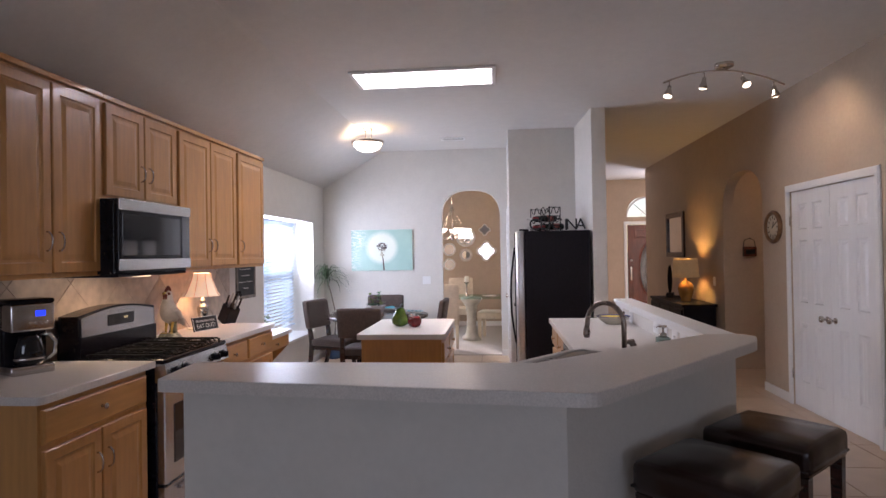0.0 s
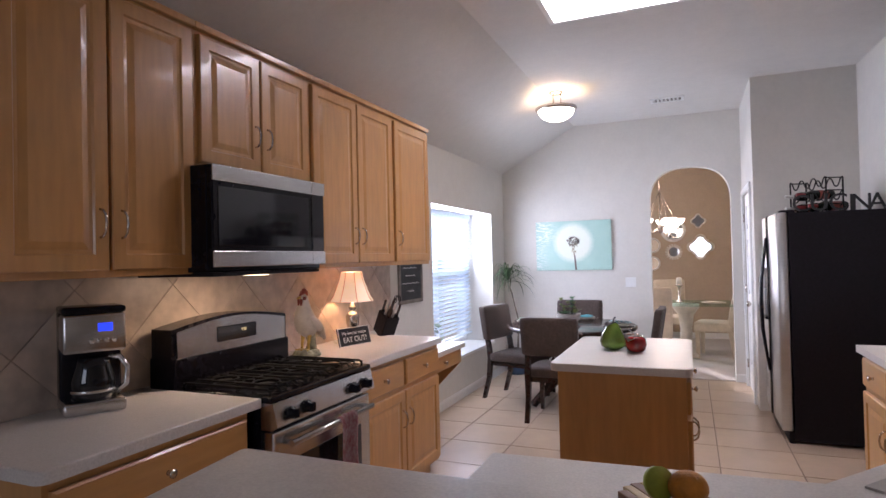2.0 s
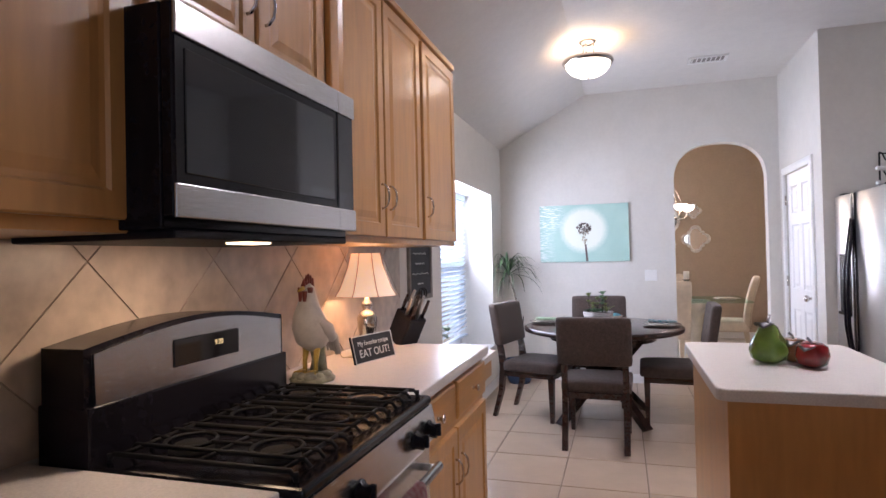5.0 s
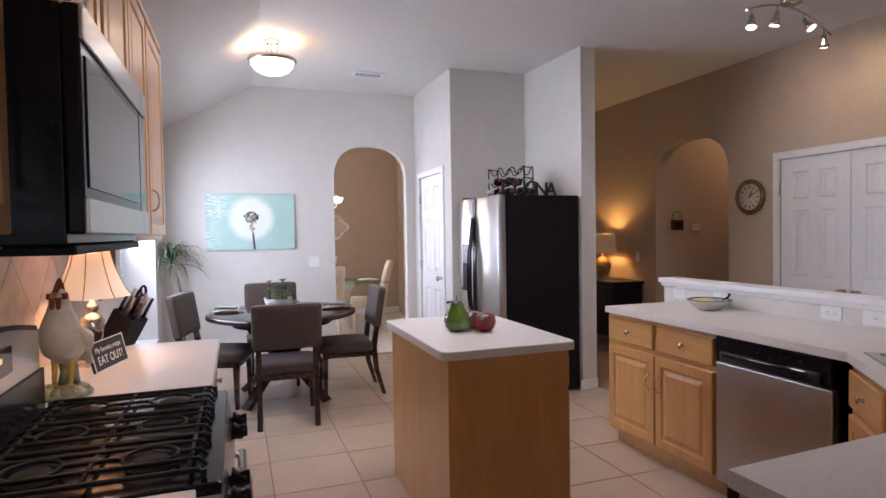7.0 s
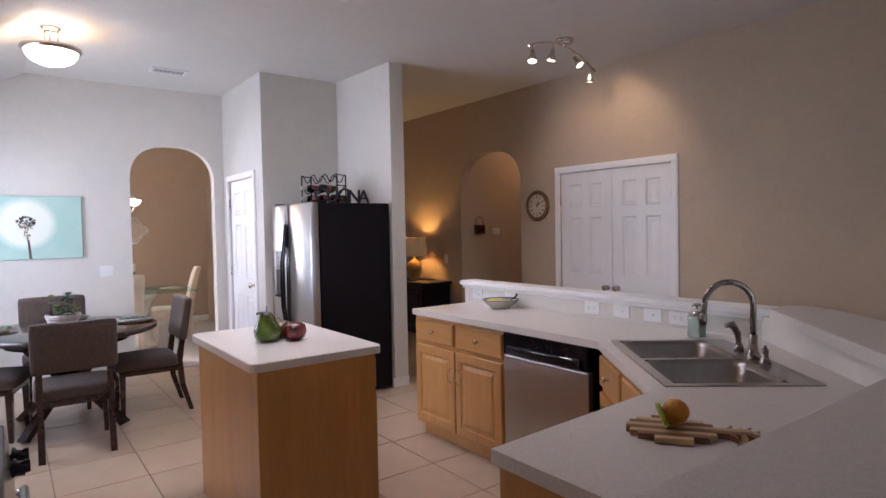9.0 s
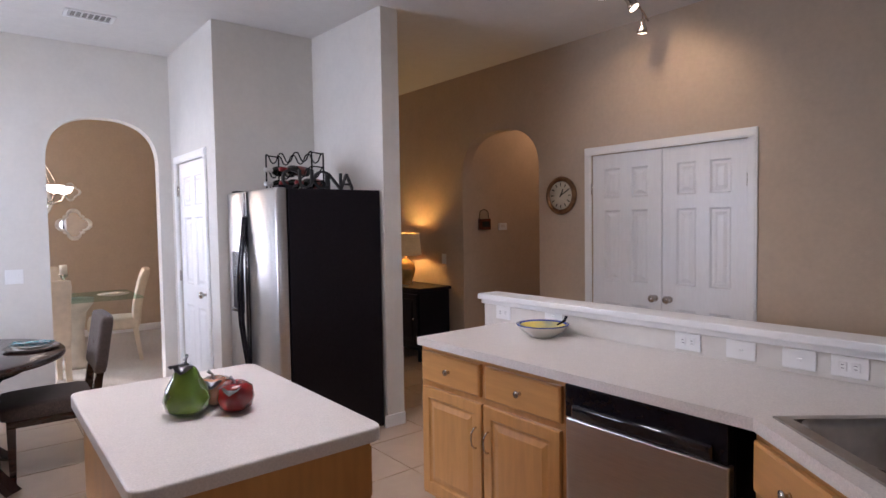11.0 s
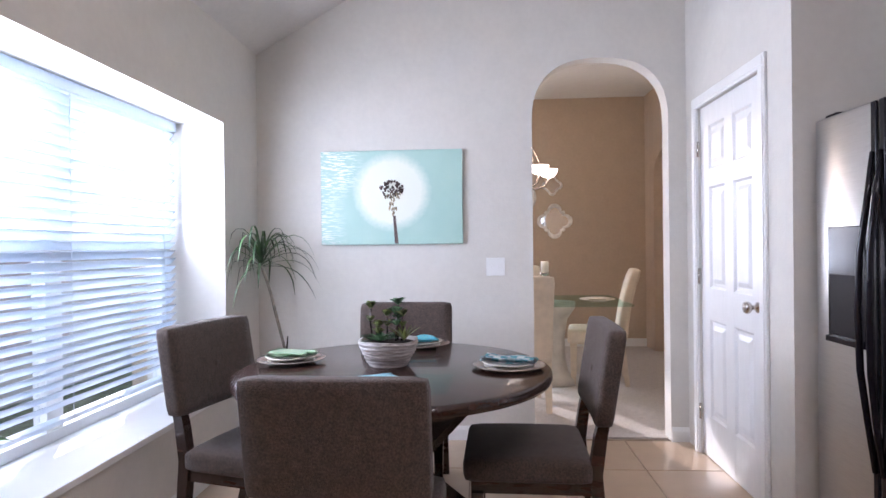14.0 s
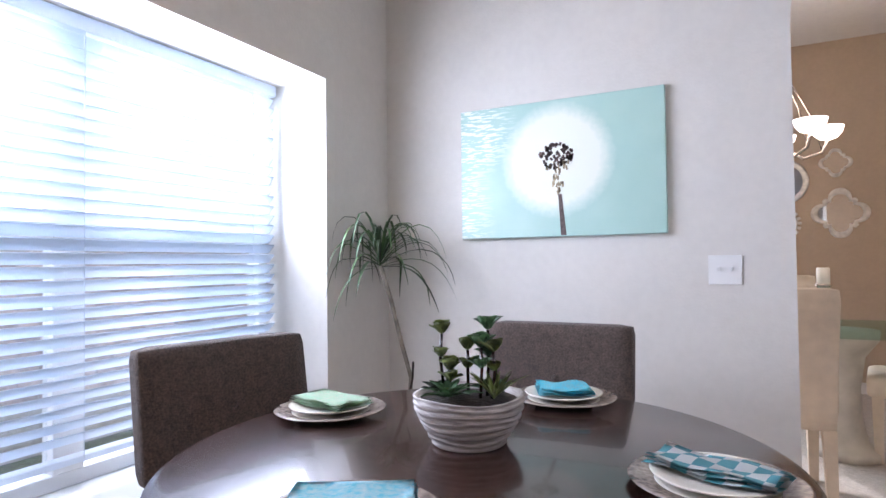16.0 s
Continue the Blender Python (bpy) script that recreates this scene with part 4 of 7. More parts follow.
lamp("track_spot_light", "SPOT", look((2.15, 5.0, 2.8), (2.0, 4.4, 0.9)), 14, (1, 0.76, 0.48), cone=100, radius=0.04)

M_GREYDUCT = material("grey_duct", (0.30, 0.29, 0.28), 0.8)
vent = thing("ceiling_vent", pose(-0.10, 7.83, H), "white louvred air vent in the ceiling", "vent")
for x0, y0, x1, y1 in ((-0.16, -0.09, 0.16, -0.065), (-0.16, 0.065, 0.16, 0.09), (-0.16, -0.065, -0.135, 0.065), (0.135, -0.065, 0.16, 0.065)):
    part("frame", boxed(x0, y0, -0.012, x1, y1, -0.0005, 0.003), M_WHITE, vent)
part("backing", boxed(-0.134, -0.064, -0.003, 0.134, 0.064, -0.001), M_GREYDUCT, vent, "dark duct behind the louvres")
for i in range(7):
    part("slat", boxed(-0.0015, -0.064, -0.022, 0.0015, 0.064, 0.0, m=pose(0, 0, 0, 0, 50)), M_WHITE, vent, m=pose(-0.115 + i * 0.038, 0, 0.0))

# ---------------------------------------------------------------- on the worktop by the range


def coffee_maker(m):
    c = thing("coffee_maker", m, "stainless and black drip coffee maker with glass carafe", "coffee maker")
    part("base", smooth(boxed(0, 0, 0, 0.21, 0.27, 0.045, 0.01)), M_STEEL_H, c)
    part("column", smooth(boxed(0.0, 0.14, 0.04, 0.21, 0.27, 0.37, 0.012)), M_BLACK, c)
    head = part("head", smooth(boxed(0.0, 0.0, 0.22, 0.21, 0.26, 0.36, 0.012)), M_STEEL_H, c, "brushed stainless brew head")
    part("lid", smooth(boxed(-0.002, -0.002, 0.36, 0.212, 0.262, 0.385, 0.01)), M_BLACK, c)
    blue = material("blue_display", (0.03, 0.05, 0.5), 0.3, glow=(0.03, 0.06, 1), power=1.3)
    part("display", boxed(0.115, -0.003, 0.295, 0.165, 0.002, 0.325, 0.002), blue, head, "lit blue display")
    for i in range(4):
        part("button", lathe([(0, 0), (0.009, 0), (0.008, 0.004), (0, 0.005)], 14, pose(0, 0, 0, 90)), M_NICKEL, head, m=pose(0.095 + i * 0.025, 0.0, 0.262))
    car = part("carafe", lathe([(0, 0.0), (0.06, 0), (0.072, 0.02), (0.075, 0.07), (0.06, 0.12), (0.055, 0.15), (0, 0.155)], 28), M_GLASSK, c, "dark coffee-filled glass carafe", pose(0.105, 0.068, 0.046))
    part("band", lathe([(0.076, 0.028), (0.0775, 0.03), (0.0775, 0.036), (0.076, 0.038)], 28), M_STEEL_H, car)
    part("handle", tube([(0.05, -0.03, 0.15), (0.085, -0.05, 0.15), (0.11, -0.062, 0.11), (0.105, -0.06, 0.05), (0.07, -0.04, 0.02)], 0.010), M_STEEL_H, car, "curved stainless handle")
    return c


coffee_maker(pose(-1.955, 2.755, WT, 0, 0, 62) @ Matrix.Diagonal((0.95, 0.68, 1.0, 1)))

# table lamp
M_RIBCLOTH = material("tan_rib_cloth", (0.50, 0.36, 0.25), 0.85, scale=60, vary=0.1)
tl = thing("table_lamp", pose(-1.955, 4.66, WT), "small silver table lamp with a lit cream bell shade", "lamp")
part("base", lathe([(0, 0), (0.062, 0), (0.062, 0.012), (0.035, 0.02), (0.02, 0.04), (0.03, 0.07), (0.042, 0.13), (0.045, 0.17), (0.03, 0.195), (0.016, 0.205), (0.024, 0.22), (0.024, 0.235), (0.012, 0.245), (0.012, 0.29), (0, 0.29)], 28), M_NICKEL, tl, "turned silver base")
n = 32
prof = [(0.137, 0.268), (0.117, 0.30), (0.097, 0.35), (0.079, 0.40), (0.066, 0.455)]
bm = bmesh.new()
rr = []
for r, z in prof:
    rr.append([bm.verts.new((r * (1 + (0.045 if (i % 4 == 0) else 0)) * math.cos(2 * math.pi * i / n), r * (1 + (0.045 if (i % 4 == 0) else 0)) * math.sin(2 * math.pi * i / n), z)) for i in range(n)])
for a_, b_ in zip(rr, rr[1:]):
    for i in range(n):
        bm.faces.new((a_[i], a_[(i + 1) % n], b_[(i + 1) % n], b_[i])).smooth = True
part("shade", bm, M_SHADE, tl, "lit cream fabric bell shade with ribs")
for i in range(0, n, 4):
    ca, sa = math.cos(2 * math.pi * i / n), math.sin(2 * math.pi * i / n)
    part("rib", tube([(r * 1.05 * ca, r * 1.05 * sa, z) for r, z in prof], 0.0022, 6), M_RIBCLOTH, tl, "stitched tan rib")
part("bulb", lathe([(0, 0.29), (0.015, 0.295), (0.028, 0.33), (0.024, 0.355), (0, 0.365)], 16), M_BULB, tl)
part("cord", tube([(-0.05, 0, 0.004), (-0.06, -0.07, 0.004), (0.0, -0.10, 0.004), (0.05, -0.05, 0.004), (-0.08, -0.09, 0.004), (-0.13, -0.05, 0.05)], 0.003, 6), M_PLATE, tl, "pale coiled cord")
lamp("table_lamp_light", "POINT", Matrix.Translation((-1.955, 4.66, WT + 0.40)), 4.5, (1, 0.66, 0.36), radius=0.04)
# rooster figure: one plain mesh
M_ROOST = material("aged_white_ceramic", (0.56, 0.50, 0.43), 0.35, scale=24, vary=0.12, bump=0.3)
M_COMB = material("red_comb_glaze", (0.25, 0.05, 0.03), 0.35, scale=20, vary=0.2)
M_ROCK = material("mossy_base_glaze", (0.30, 0.29, 0.20), 0.5, scale=30, vary=0.4, bump=0.4)
M_SHANK = material("yellow_glazed_legs", (0.50, 0.33, 0.06), 0.35, scale=40, vary=0.2)


def rooster_statue(m):
    """A standing rooster on a rocky base, facing +x; one mesh with a glaze for each region."""
    bm, zones = bmesh.new(), []

    def mark(kind):
        zones.extend([kind] * (len(bm.faces) - len(zones)))
    rnd_ = random.Random(8)
    lathe([(0, 0), (0.078, 0), (0.082, 0.01), (0.066, 0.024), (0.03, 0.032), (0, 0.034)], 20, bm=bm)
    for k in range(11):
        a_ = k * 0.571
        r_ = rnd_.uniform(0.018, 0.026)
        bmesh.ops.create_icosphere(bm, subdivisions=2, radius=r_, matrix=pose(0.055 * math.cos(a_), 0.05 * math.sin(a_), 0.02) @ Matrix.Diagonal((1.1, 1, 0.8, 1)))
    tube([(-0.035, 0, 0.02), (-0.04, 0, 0.07), (-0.03, 0, 0.125)], [0.034, 0.026, 0.03], 10, bm=bm)
    mark(2)
    for sy_ in (-0.024, 0.024):
        tube([(0.012, sy_, 0.03), (0.010, sy_, 0.07), (0.0, sy_, 0.125)], [0.008, 0.008, 0.014], 8, bm=bm)
        for w_ in (-0.6, 0.0, 0.6):
            tube([(0.012, sy_, 0.038), (0.012 + 0.04 * math.cos(w_), sy_ + 0.04 * math.sin(w_), 0.034)], [0.006, 0.003], 6, bm=bm)
    mark(3)
    # breast, back and neck as one swelling tube
    tube([(-0.045, 0, 0.115), (-0.03, 0, 0.135), (-0.008, 0, 0.165), (0.012, 0, 0.205), (0.018, 0, 0.24), (0.016, 0, 0.275), (0.016, 0, 0.305), (0.022, 0, 0.33), (0.026, 0, 0.345)],
         [0.02, 0.05, 0.066, 0.063, 0.052, 0.038, 0.029, 0.027, 0.014], 18, bm=bm)
    for sy_ in (-1, 1):
        tube([(0.02, 0.05 * sy_, 0.215), (-0.01, 0.062 * sy_, 0.185), (-0.05, 0.05 * sy_, 0.15), (-0.075, 0.035 * sy_, 0.135)], [0.016, 0.026, 0.02, 0.005], 10, bm=bm)
    for k in range(6):
        y_ = (k - 2.5) * 0.009
        tube([(-0.035, y_ * 0.5, 0.16), (-0.068, y_, 0.215 - 0.006 * k), (-0.095, y_ * 1.4, 0.205 - 0.012 * k), (-0.108, y_ * 1.6, 0.15 - 0.014 * k), (-0.105, y_ * 1.6, 0.09)],
             [0.02, 0.016, 0.014, 0.011, 0.003], 8, bm=bm)
    mark(0)
    for k in range(5):
        x_ = 0.042 - k * 0.012
        tube([(x_, 0, 0.338), (x_ - 0.006, 0, 0.366 + 0.016 * math.sin(k * 0.8))], [0.009, 0.003], 8, bm=bm)
    for sy_ in (-0.009, 0.009):
        tube([(0.045, sy_, 0.322), (0.048, sy_, 0.285)], [0.010, 0.006], 8, bm=bm)
        tube([(0.03, sy_ * 2.2, 0.332), (0.034, sy_ * 2.5, 0.315)], [0.012, 0.009], 8, bm=bm)
    mark(1)
    tube([(0.045, 0, 0.332), (0.072, 0, 0.322)], [0.010, 0.002], 8, bm=bm)
    mark(3)
    for f_ in bm.faces:
        f_.smooth = True
    data = mesh_of("rooster_statue", bm, M_ROOST)
    for mat in (M_COMB, M_ROCK, M_SHANK):
        data.materials.append(mat)
    for p, kind in zip(data.polygons, zones):
        p.material_index = kind
    ob = new("rooster_statue", data)
    ob.matrix_basis = m
    return tagged(ob, "white glazed ceramic rooster with a red comb", "figurine")


rooster_statue(pose(-1.93, 4.13, WT, 0, 0, -98))
# small chalk sign on its easel foot
M_CHALK = material("chalkboard", (0.02, 0.022, 0.025), 0.7, scale=30, vary=0.4)
M_CHALKW = material("chalk_white", (0.75, 0.74, 0.72), 0.9, scale=60, vary=0.05)
sg = thing("counter_sign", pose(-1.865, 4.555, WT, 0, 0, 76) @ pose(0, 0, 0, -14), "small black chalkboard sign with white lettering", "sign")
part("board", boxed(-0.135, 0, 0, 0.135, 0.012, 0.115, 0.002), M_CHALK, sg)
for x0, z0, x1, z1 in ((-0.135, 0, 0.135, 0.004), (-0.135, 0.111, 0.135, 0.115), (-0.135, 0.004, -0.131, 0.111), (0.131, 0.004, 0.135, 0.111)):
    part("edging", boxed(x0, -0.002, z0, x1, 0.0, z1), M_CHALKW, sg)
text("My favorite recipe", 0.028, M_CHALKW, pose(0, -0.001, 0.08, 90), parent=sg, depth=0.0005)
text("EAT OUT!", 0.046, M_CHALKW, pose(0, -0.001, 0.038, 90), parent=sg, depth=0.0005)
# knife block
kb = thing("knife_block", pose(-1.90, 5.02, WT, 0, 0, 60), "black knife block filled with steel-handled knives", "knife block")
part("block", boxed(-0.055, -0.06, 0.0, 0.055, 0.06, 0.17, 0.008, m=pose(0.0, 0.05, 0.008, 32)), M_BLACKM, kb)
for i in range(9):
    a, b = i % 3, i // 3
    base = pose(0.0, 0.05, 0.008, 32) @ Vector((-0.035 + a * 0.035, -0.04 + b * 0.04, 0.168))
    tip = pose(0.0, 0.05, 0.008, 32) @ Vector((-0.035 + a * 0.035, -0.04 + b * 0.04, 0.26 + 0.012 * ((i * 5) % 3)))
    part("knife_handle", tube([base, base.lerp(tip, 0.5), tip], [0.008, 0.009, 0.007], 8), M_STEEL if i % 2 else M_DARKWOOD, kb)
for s in (-1, 1):
    o = pose(0.0, 0.05, 0.008, 32) @ Vector((0.05 + s * 0.012, 0.03, 0.27))
    part("scissor_loop", tube([o + Vector((0.018 * math.cos(t), 0.006 * s, 0.024 * math.sin(t))) for t in [6.283 * k / 14 for k in range(15)]], 0.004, 6), M_BLACK, kb)
# chalkboard on the wall
cb = thing("wall_chalkboard", pose(WX, 5.64, 1.07, 0, 0, 90), "framed wall chalkboard with faint chalk writing", "chalkboard")
M_GREYWOOD = material("weathered_frame", (0.16, 0.14, 0.12), 0.7, scale=20, vary=0.3)
part("slate", boxed(0.03, -0.012, 0.03, 0.42, -0.002, 0.35), M_CHALK, cb)
for x0, z0, x1, z1 in ((0, 0, 0.45, 0.03), (0, 0.35, 0.45, 0.38), (0, 0.03, 0.03, 0.35), (0.42, 0.03, 0.45, 0.35)):
    part("frame", boxed(x0, -0.02, z0, x1, -0.0005, z1, 0.003), M_GREYWOOD, cb)
for i, (a, b) in enumerate(((0.08, 0.33), (0.12, 0.30), (0.06, 0.38), (0.16, 0.27))):
    part("chalk_line", tube([(a + (b - a) * k / 10, -0.013, 0.30 - 0.065 * i + 0.006 * math.sin(k * 2.3)) for k in range(11)], 0.0022, 5), M_CHALKW, cb)
# trailing plant at the window
pl = thing("potted_ivy", pose(-2.28, 6.47, wz0), "green leafy plant in a small pot on the window sill", "plant")
part("pot", lathe([(0, 0), (0.06, 0), (0.075, 0.13), (0.07, 0.13), (0.062, 0.11), (0, 0.11)], 20), M_PLATE, pl)


def leaf_blade(bm, base, way, length, width, droop, seg=5, twist=0.0, fold=0.0):
    """A leaf from base along way that droops under its weight."""
    base, way = Vector(base), Vector(way).normalized()
    side = way.cross(Vector((0, 0, 1)))
    side = (side.normalized() if side.length > 1e-3 else Vector((1, 0, 0)))
    p, last = base.copy(), None
    for k in range(seg + 1):
        t = k / seg
        w = width * math.sin(math.pi * (0.12 + 0.88 * t)) ** 0.7 if k < seg else 0.0015
        lift = Vector((0, 0, fold * w))
        row = [bm.verts.new(p - side * w / 2 + lift), bm.verts.new(p), bm.verts.new(p + side * w / 2 + lift)]
        if last:
            for q in (0, 1):
                bm.faces.new((last[q], last[q + 1], row[q + 1], row[q])).smooth = True
        last = row
        d = way + Vector((0, 0, -droop * t * t * 2))
        p = p + d.normalized() * length / seg


rnd = random.Random(4)
for k in range(14):
    bm = bmesh.new()
    a = rnd.uniform(0, 6.28)
    top = Vector((0.09 * math.cos(a), 0.09 * math.sin(a), rnd.uniform(0.2, 0.42)))
    tube([(0, 0, 0.11), top * 0.6 + Vector((0, 0, 0.06)), top], 0.003, 5, bm=bm)
    leaf_blade(bm, top, (math.cos(a), math.sin(a), 0.2), rnd.uniform(0.10, 0.16), 0.07, 0.7)
    part("leaf", bm, M_LEAF, pl)

# ---------------------------------------------------------------- island fruit, peninsula
M_GREENG = material("green_glass", (0.20, 0.34, 0.05), 0.06, scale=14, vary=0.3, coat=0.6, transmission=0.35)
M_REDG = material("red_glass", (0.32, 0.012, 0.014), 0.06, scale=14, vary=0.25, coat=0.6, transmission=0.15)
M_PEACH = material("amber_glass", (0.45, 0.20, 0.10), 0.08, scale=14, vary=0.25, coat=0.6, transmission=0.25)
M_PEWTER = material("pewter_leaf", (0.30, 0.30, 0.31), 0.3, 1.0, scale=40, vary=0.3, bump=0.3)


def fruit(name, x, y, profile, mat, label, stem=0.03, lean=0.0, leaves=1, seed=0):
    f = thing(name, pose(x, y, WT - 0.002, 0, lean, seed * 60), label, "glass fruit")
    bm = lathe(profile, 28)
    for v in bm.verts:
        a = math.atan2(v.co.y, v.co.x)
        s = 1 + 0.035 * math.cos(5 * a)
        v.co.x *= s
        v.co.y *= s
    part("body", bm, mat, f)
    top = profile[-1][1]
    part("stem", tube([(0, 0, top - 0.006), (0.004, 0, top + stem * 0.6), (0.018, 0, top + stem)], [0.005, 0.004, 0.006], 8), M_PEWTER, f, "pewter stem")
    for k in range(leaves):
        bm = bmesh.new()
        a = seed + k * 2.2
        leaf_blade(bm, (0, 0, top + 0.002), (math.cos(a), math.sin(a), 0.1), 0.07, 0.06, 0.9)
        bmesh.ops.solidify(bm, geom=bm.faces[:], thickness=0.003)
        part("leaf", bm, M_PEWTER, f, "pewter leaf")


fruit("glass_pear", -0.335, 4.765, [(0, 0), (0.03, 0), (0.062, 0.02), (0.07, 0.05), (0.06, 0.085), (0.042, 0.115), (0.032, 0.14), (0.018, 0.152), (0, 0.15)], M_GREENG, "green glass pear with a pewter stem and leaf", 0.03, 3, 2, 1)
fruit("glass_apple", -0.205, 4.70, [(0, 0.006), (0.025, 0), (0.048, 0.016), (0.056, 0.045), (0.05, 0.078), (0.03, 0.092), (0.012, 0.086), (0, 0.08)], M_REDG, "red glass apple with a pewter stem and leaf", 0.025, 0, 1, 2)
fruit("glass_peach", -0.235, 4.81, [(0, 0.006), (0.025, 0), (0.046, 0.016), (0.054, 0.045), (0.048, 0.078), (0.028, 0.09), (0.012, 0.086), (0, 0.082)], M_PEACH, "amber glass apple with pewter leaves", 0.03, 0, 3, 3)

# sink
sink = thing("sink", Matrix.Translation((SC.x, SC.y, WT)) @ pose(0, 0, 0, 0, 0, ang), "stainless double-bowl corner sink with its deck", "sink")
M_SINK = material("satin_sink_steel", (0.42, 0.40, 0.38), 0.3, 1.0, scale=40, vary=0.06, bump=0.03)


def bowl_mesh(bm, x0, y0, x1, y1, depth):
    def loop(ins, z, r):
        pts = rounded([(x0 + ins, y0 + ins), (x1 - ins, y0 + ins), (x1 - ins, y1 - ins), (x0 + ins, y1 - ins)], (r,) * 4, 6)
        return [bm.verts.new((x, y, z)) for x, y in pts]
    ls = [loop(-0.012, 0.006, 0.10), loop(0, 0.002, 0.09), loop(0.006, -0.02, 0.09), loop(0.02, -depth + 0.03, 0.08), loop(0.05, -depth, 0.06)]
    for a_, b_ in zip(ls, ls[1:]):
        for i in range(len(a_)):
            bm.faces.new((a_[i], b_[i], b_[(i + 1) % len(a_)], a_[(i + 1) % len(a_)])).smooth = True
    bm.faces.new(ls[-1])


# deck pieces round the bowls: front edge at +y (kitchen side)
bm = bmesh.new()
for x0, y0, x1, y1 in ((-0.415, 0.235, 0.415, 0.275), (-0.415, -0.275, 0.415, -0.165), (-0.415, -0.165, -0.385, 0.235), (0.385, -0.165, 0.415, 0.235), (-0.015, -0.165, 0.015, 0.235)):
    box(bm, x0, y0, -0.002, x1, y1, 0.006)
part("deck", bm, M_SINK, sink)
for x0, x1 in ((-0.385, -0.015), (0.015, 0.385)):
    bm = bmesh.new()
    bowl_mesh(bm, x0 + 0.004, -0.161, x1 - 0.004, 0.231, 0.17)
    bl = part("bowl", bm, M_SINK, sink)
    part("drain", lathe([(0, 0.002), (0.02, 0.001), (0.042, 0.004), (0.045, 0)], 20), M_NICKEL, bl, m=pose((x0 + x1) / 2, 0.035, -0.168))
M_FAUCET = material("brushed_bronze_nickel", (0.34, 0.29, 0.26), 0.28, 1.0, scale=40, vary=0.05)
fc = thing("faucet", Matrix.Translation((SC.x, SC.y, WT + 0.006)) @ pose(0, 0, 0, 0, 0, ang) @ pose(0.0, -0.22, 0), "brushed nickel gooseneck faucet", "faucet")
part("base", lathe([(0, 0), (0.028, 0), (0.028, 0.01), (0.02, 0.03), (0.017, 0.06), (0.017, 0.10), (0, 0.105)], 20), M_FAUCET, fc)
neck = [(0, 0, 0.09), (0, 0, 0.22)] + [(0, 0.10 - 0.10 * math.cos(t), 0.22 + 0.10 * math.sin(t)) for t in [math.pi * k / 12 for k in range(1, 12)]] + [(0, 0.20, 0.21), (0, 0.205, 0.185)]
part("spout", tube(neck, 0.0125, 12), M_FAUCET, fc)
part("nozzle", lathe([(0, 0), (0.014, 0), (0.018, 0.02), (0.015, 0.05), (0, 0.055)], 16), M_FAUCET, fc, m=pose(0, 0.205, 0.14))
for nm, ox, lab in (("lever", -0.10, "curved lever handle"),):
    lv = part("handle", lathe([(0, 0), (0.022, 0), (0.02, 0.012), (0.012, 0.03), (0.014, 0.06), (0, 0.065)], 16), M_FAUCET, fc, lab, pose(ox, 0, 0))
    part("lever", tube([(0, 0, 0.055), (-0.02, 0.01, 0.075), (-0.05, 0.02, 0.078)], [0.007, 0.006, 0.004], 8), M_FAUCET, lv)
sp = thing("side_spray", Matrix.Translation((SC.x, SC.y, WT + 0.006)) @ pose(0, 0, 0, 0, 0, ang) @ pose(0.13, -0.22, 0), "nickel side sprayer on the sink deck", "sprayer")
part("collar", lathe([(0, 0), (0.022, 0), (0.018, 0.02), (0.012, 0.04), (0, 0.04)], 16), M_FAUCET, sp)
part("spray_head", tube([(0, 0, 0.03), (0, 0.005, 0.08), (0, 0.03, 0.12), (0, 0.06, 0.115)], [0.010, 0.015, 0.018, 0.012], 12), M_FAUCET, sp)
M_SOAP = material("pale_green_soap", (0.55, 0.68, 0.60), 0.12, scale=6, vary=0.05, transmission=0.5)
sd = thing("soap_dispenser", pose(1.36, 3.36, WT), "square glass soap bottle with a nickel pump", "soap dispenser")
part("bottle", smooth(boxed(-0.034, -0.034, 0, 0.034, 0.034, 0.105, 0.008)), M_SOAP, sd)
part("pump", lathe([(0, 0.105), (0.02, 0.105), (0.02, 0.125), (0.006, 0.13), (0.006, 0.155), (0.02, 0.157), (0.02, 0.168), (0, 0.17)], 16), M_NICKEL, sd)
part("spout", tube([(0, 0, 0.163), (-0.03, -0.0, 0.163), (-0.036, 0, 0.155)], 0.004, 8), M_NICKEL, sd)
# decorated bowl
M_BLUE = material("painted_blue_band", (0.04, 0.07, 0.30), 0.2, scale=30, vary=0.3)
M_YEL = material("painted_yellow", (0.60, 0.42, 0.05), 0.2, scale=14, vary=0.5, ramp=(0.25, 0.32, 0.30))
bw = thing("painted_bowl", pose(1.375, 4.83, WT), "white pottery bowl with blue rim and yellow painted inside", "bowl")
part("outside", lathe([(0, 0), (0.06, 0), (0.065, 0.008), (0.10, 0.03), (0.125, 0.055), (0.128, 0.06)], 36), M_PLATE, bw)
part("rim", lathe([(0.128, 0.06), (0.132, 0.064), (0.118, 0.064), (0.112, 0.058)], 36), M_BLUE, bw, "blue rim")
part("inside", lathe([(0.1125, 0.058), (0.09, 0.035), (0.05, 0.014), (0, 0.012)], 36), M_YEL, bw, "yellow painted inside")
part("spreader_handle", tube([(0.04, -0.06, 0.06), (0.06, -0.09, 0.082), (0.066, -0.098, 0.105)], [0.004, 0.007, 0.008], 8), M_BLACK, bw)
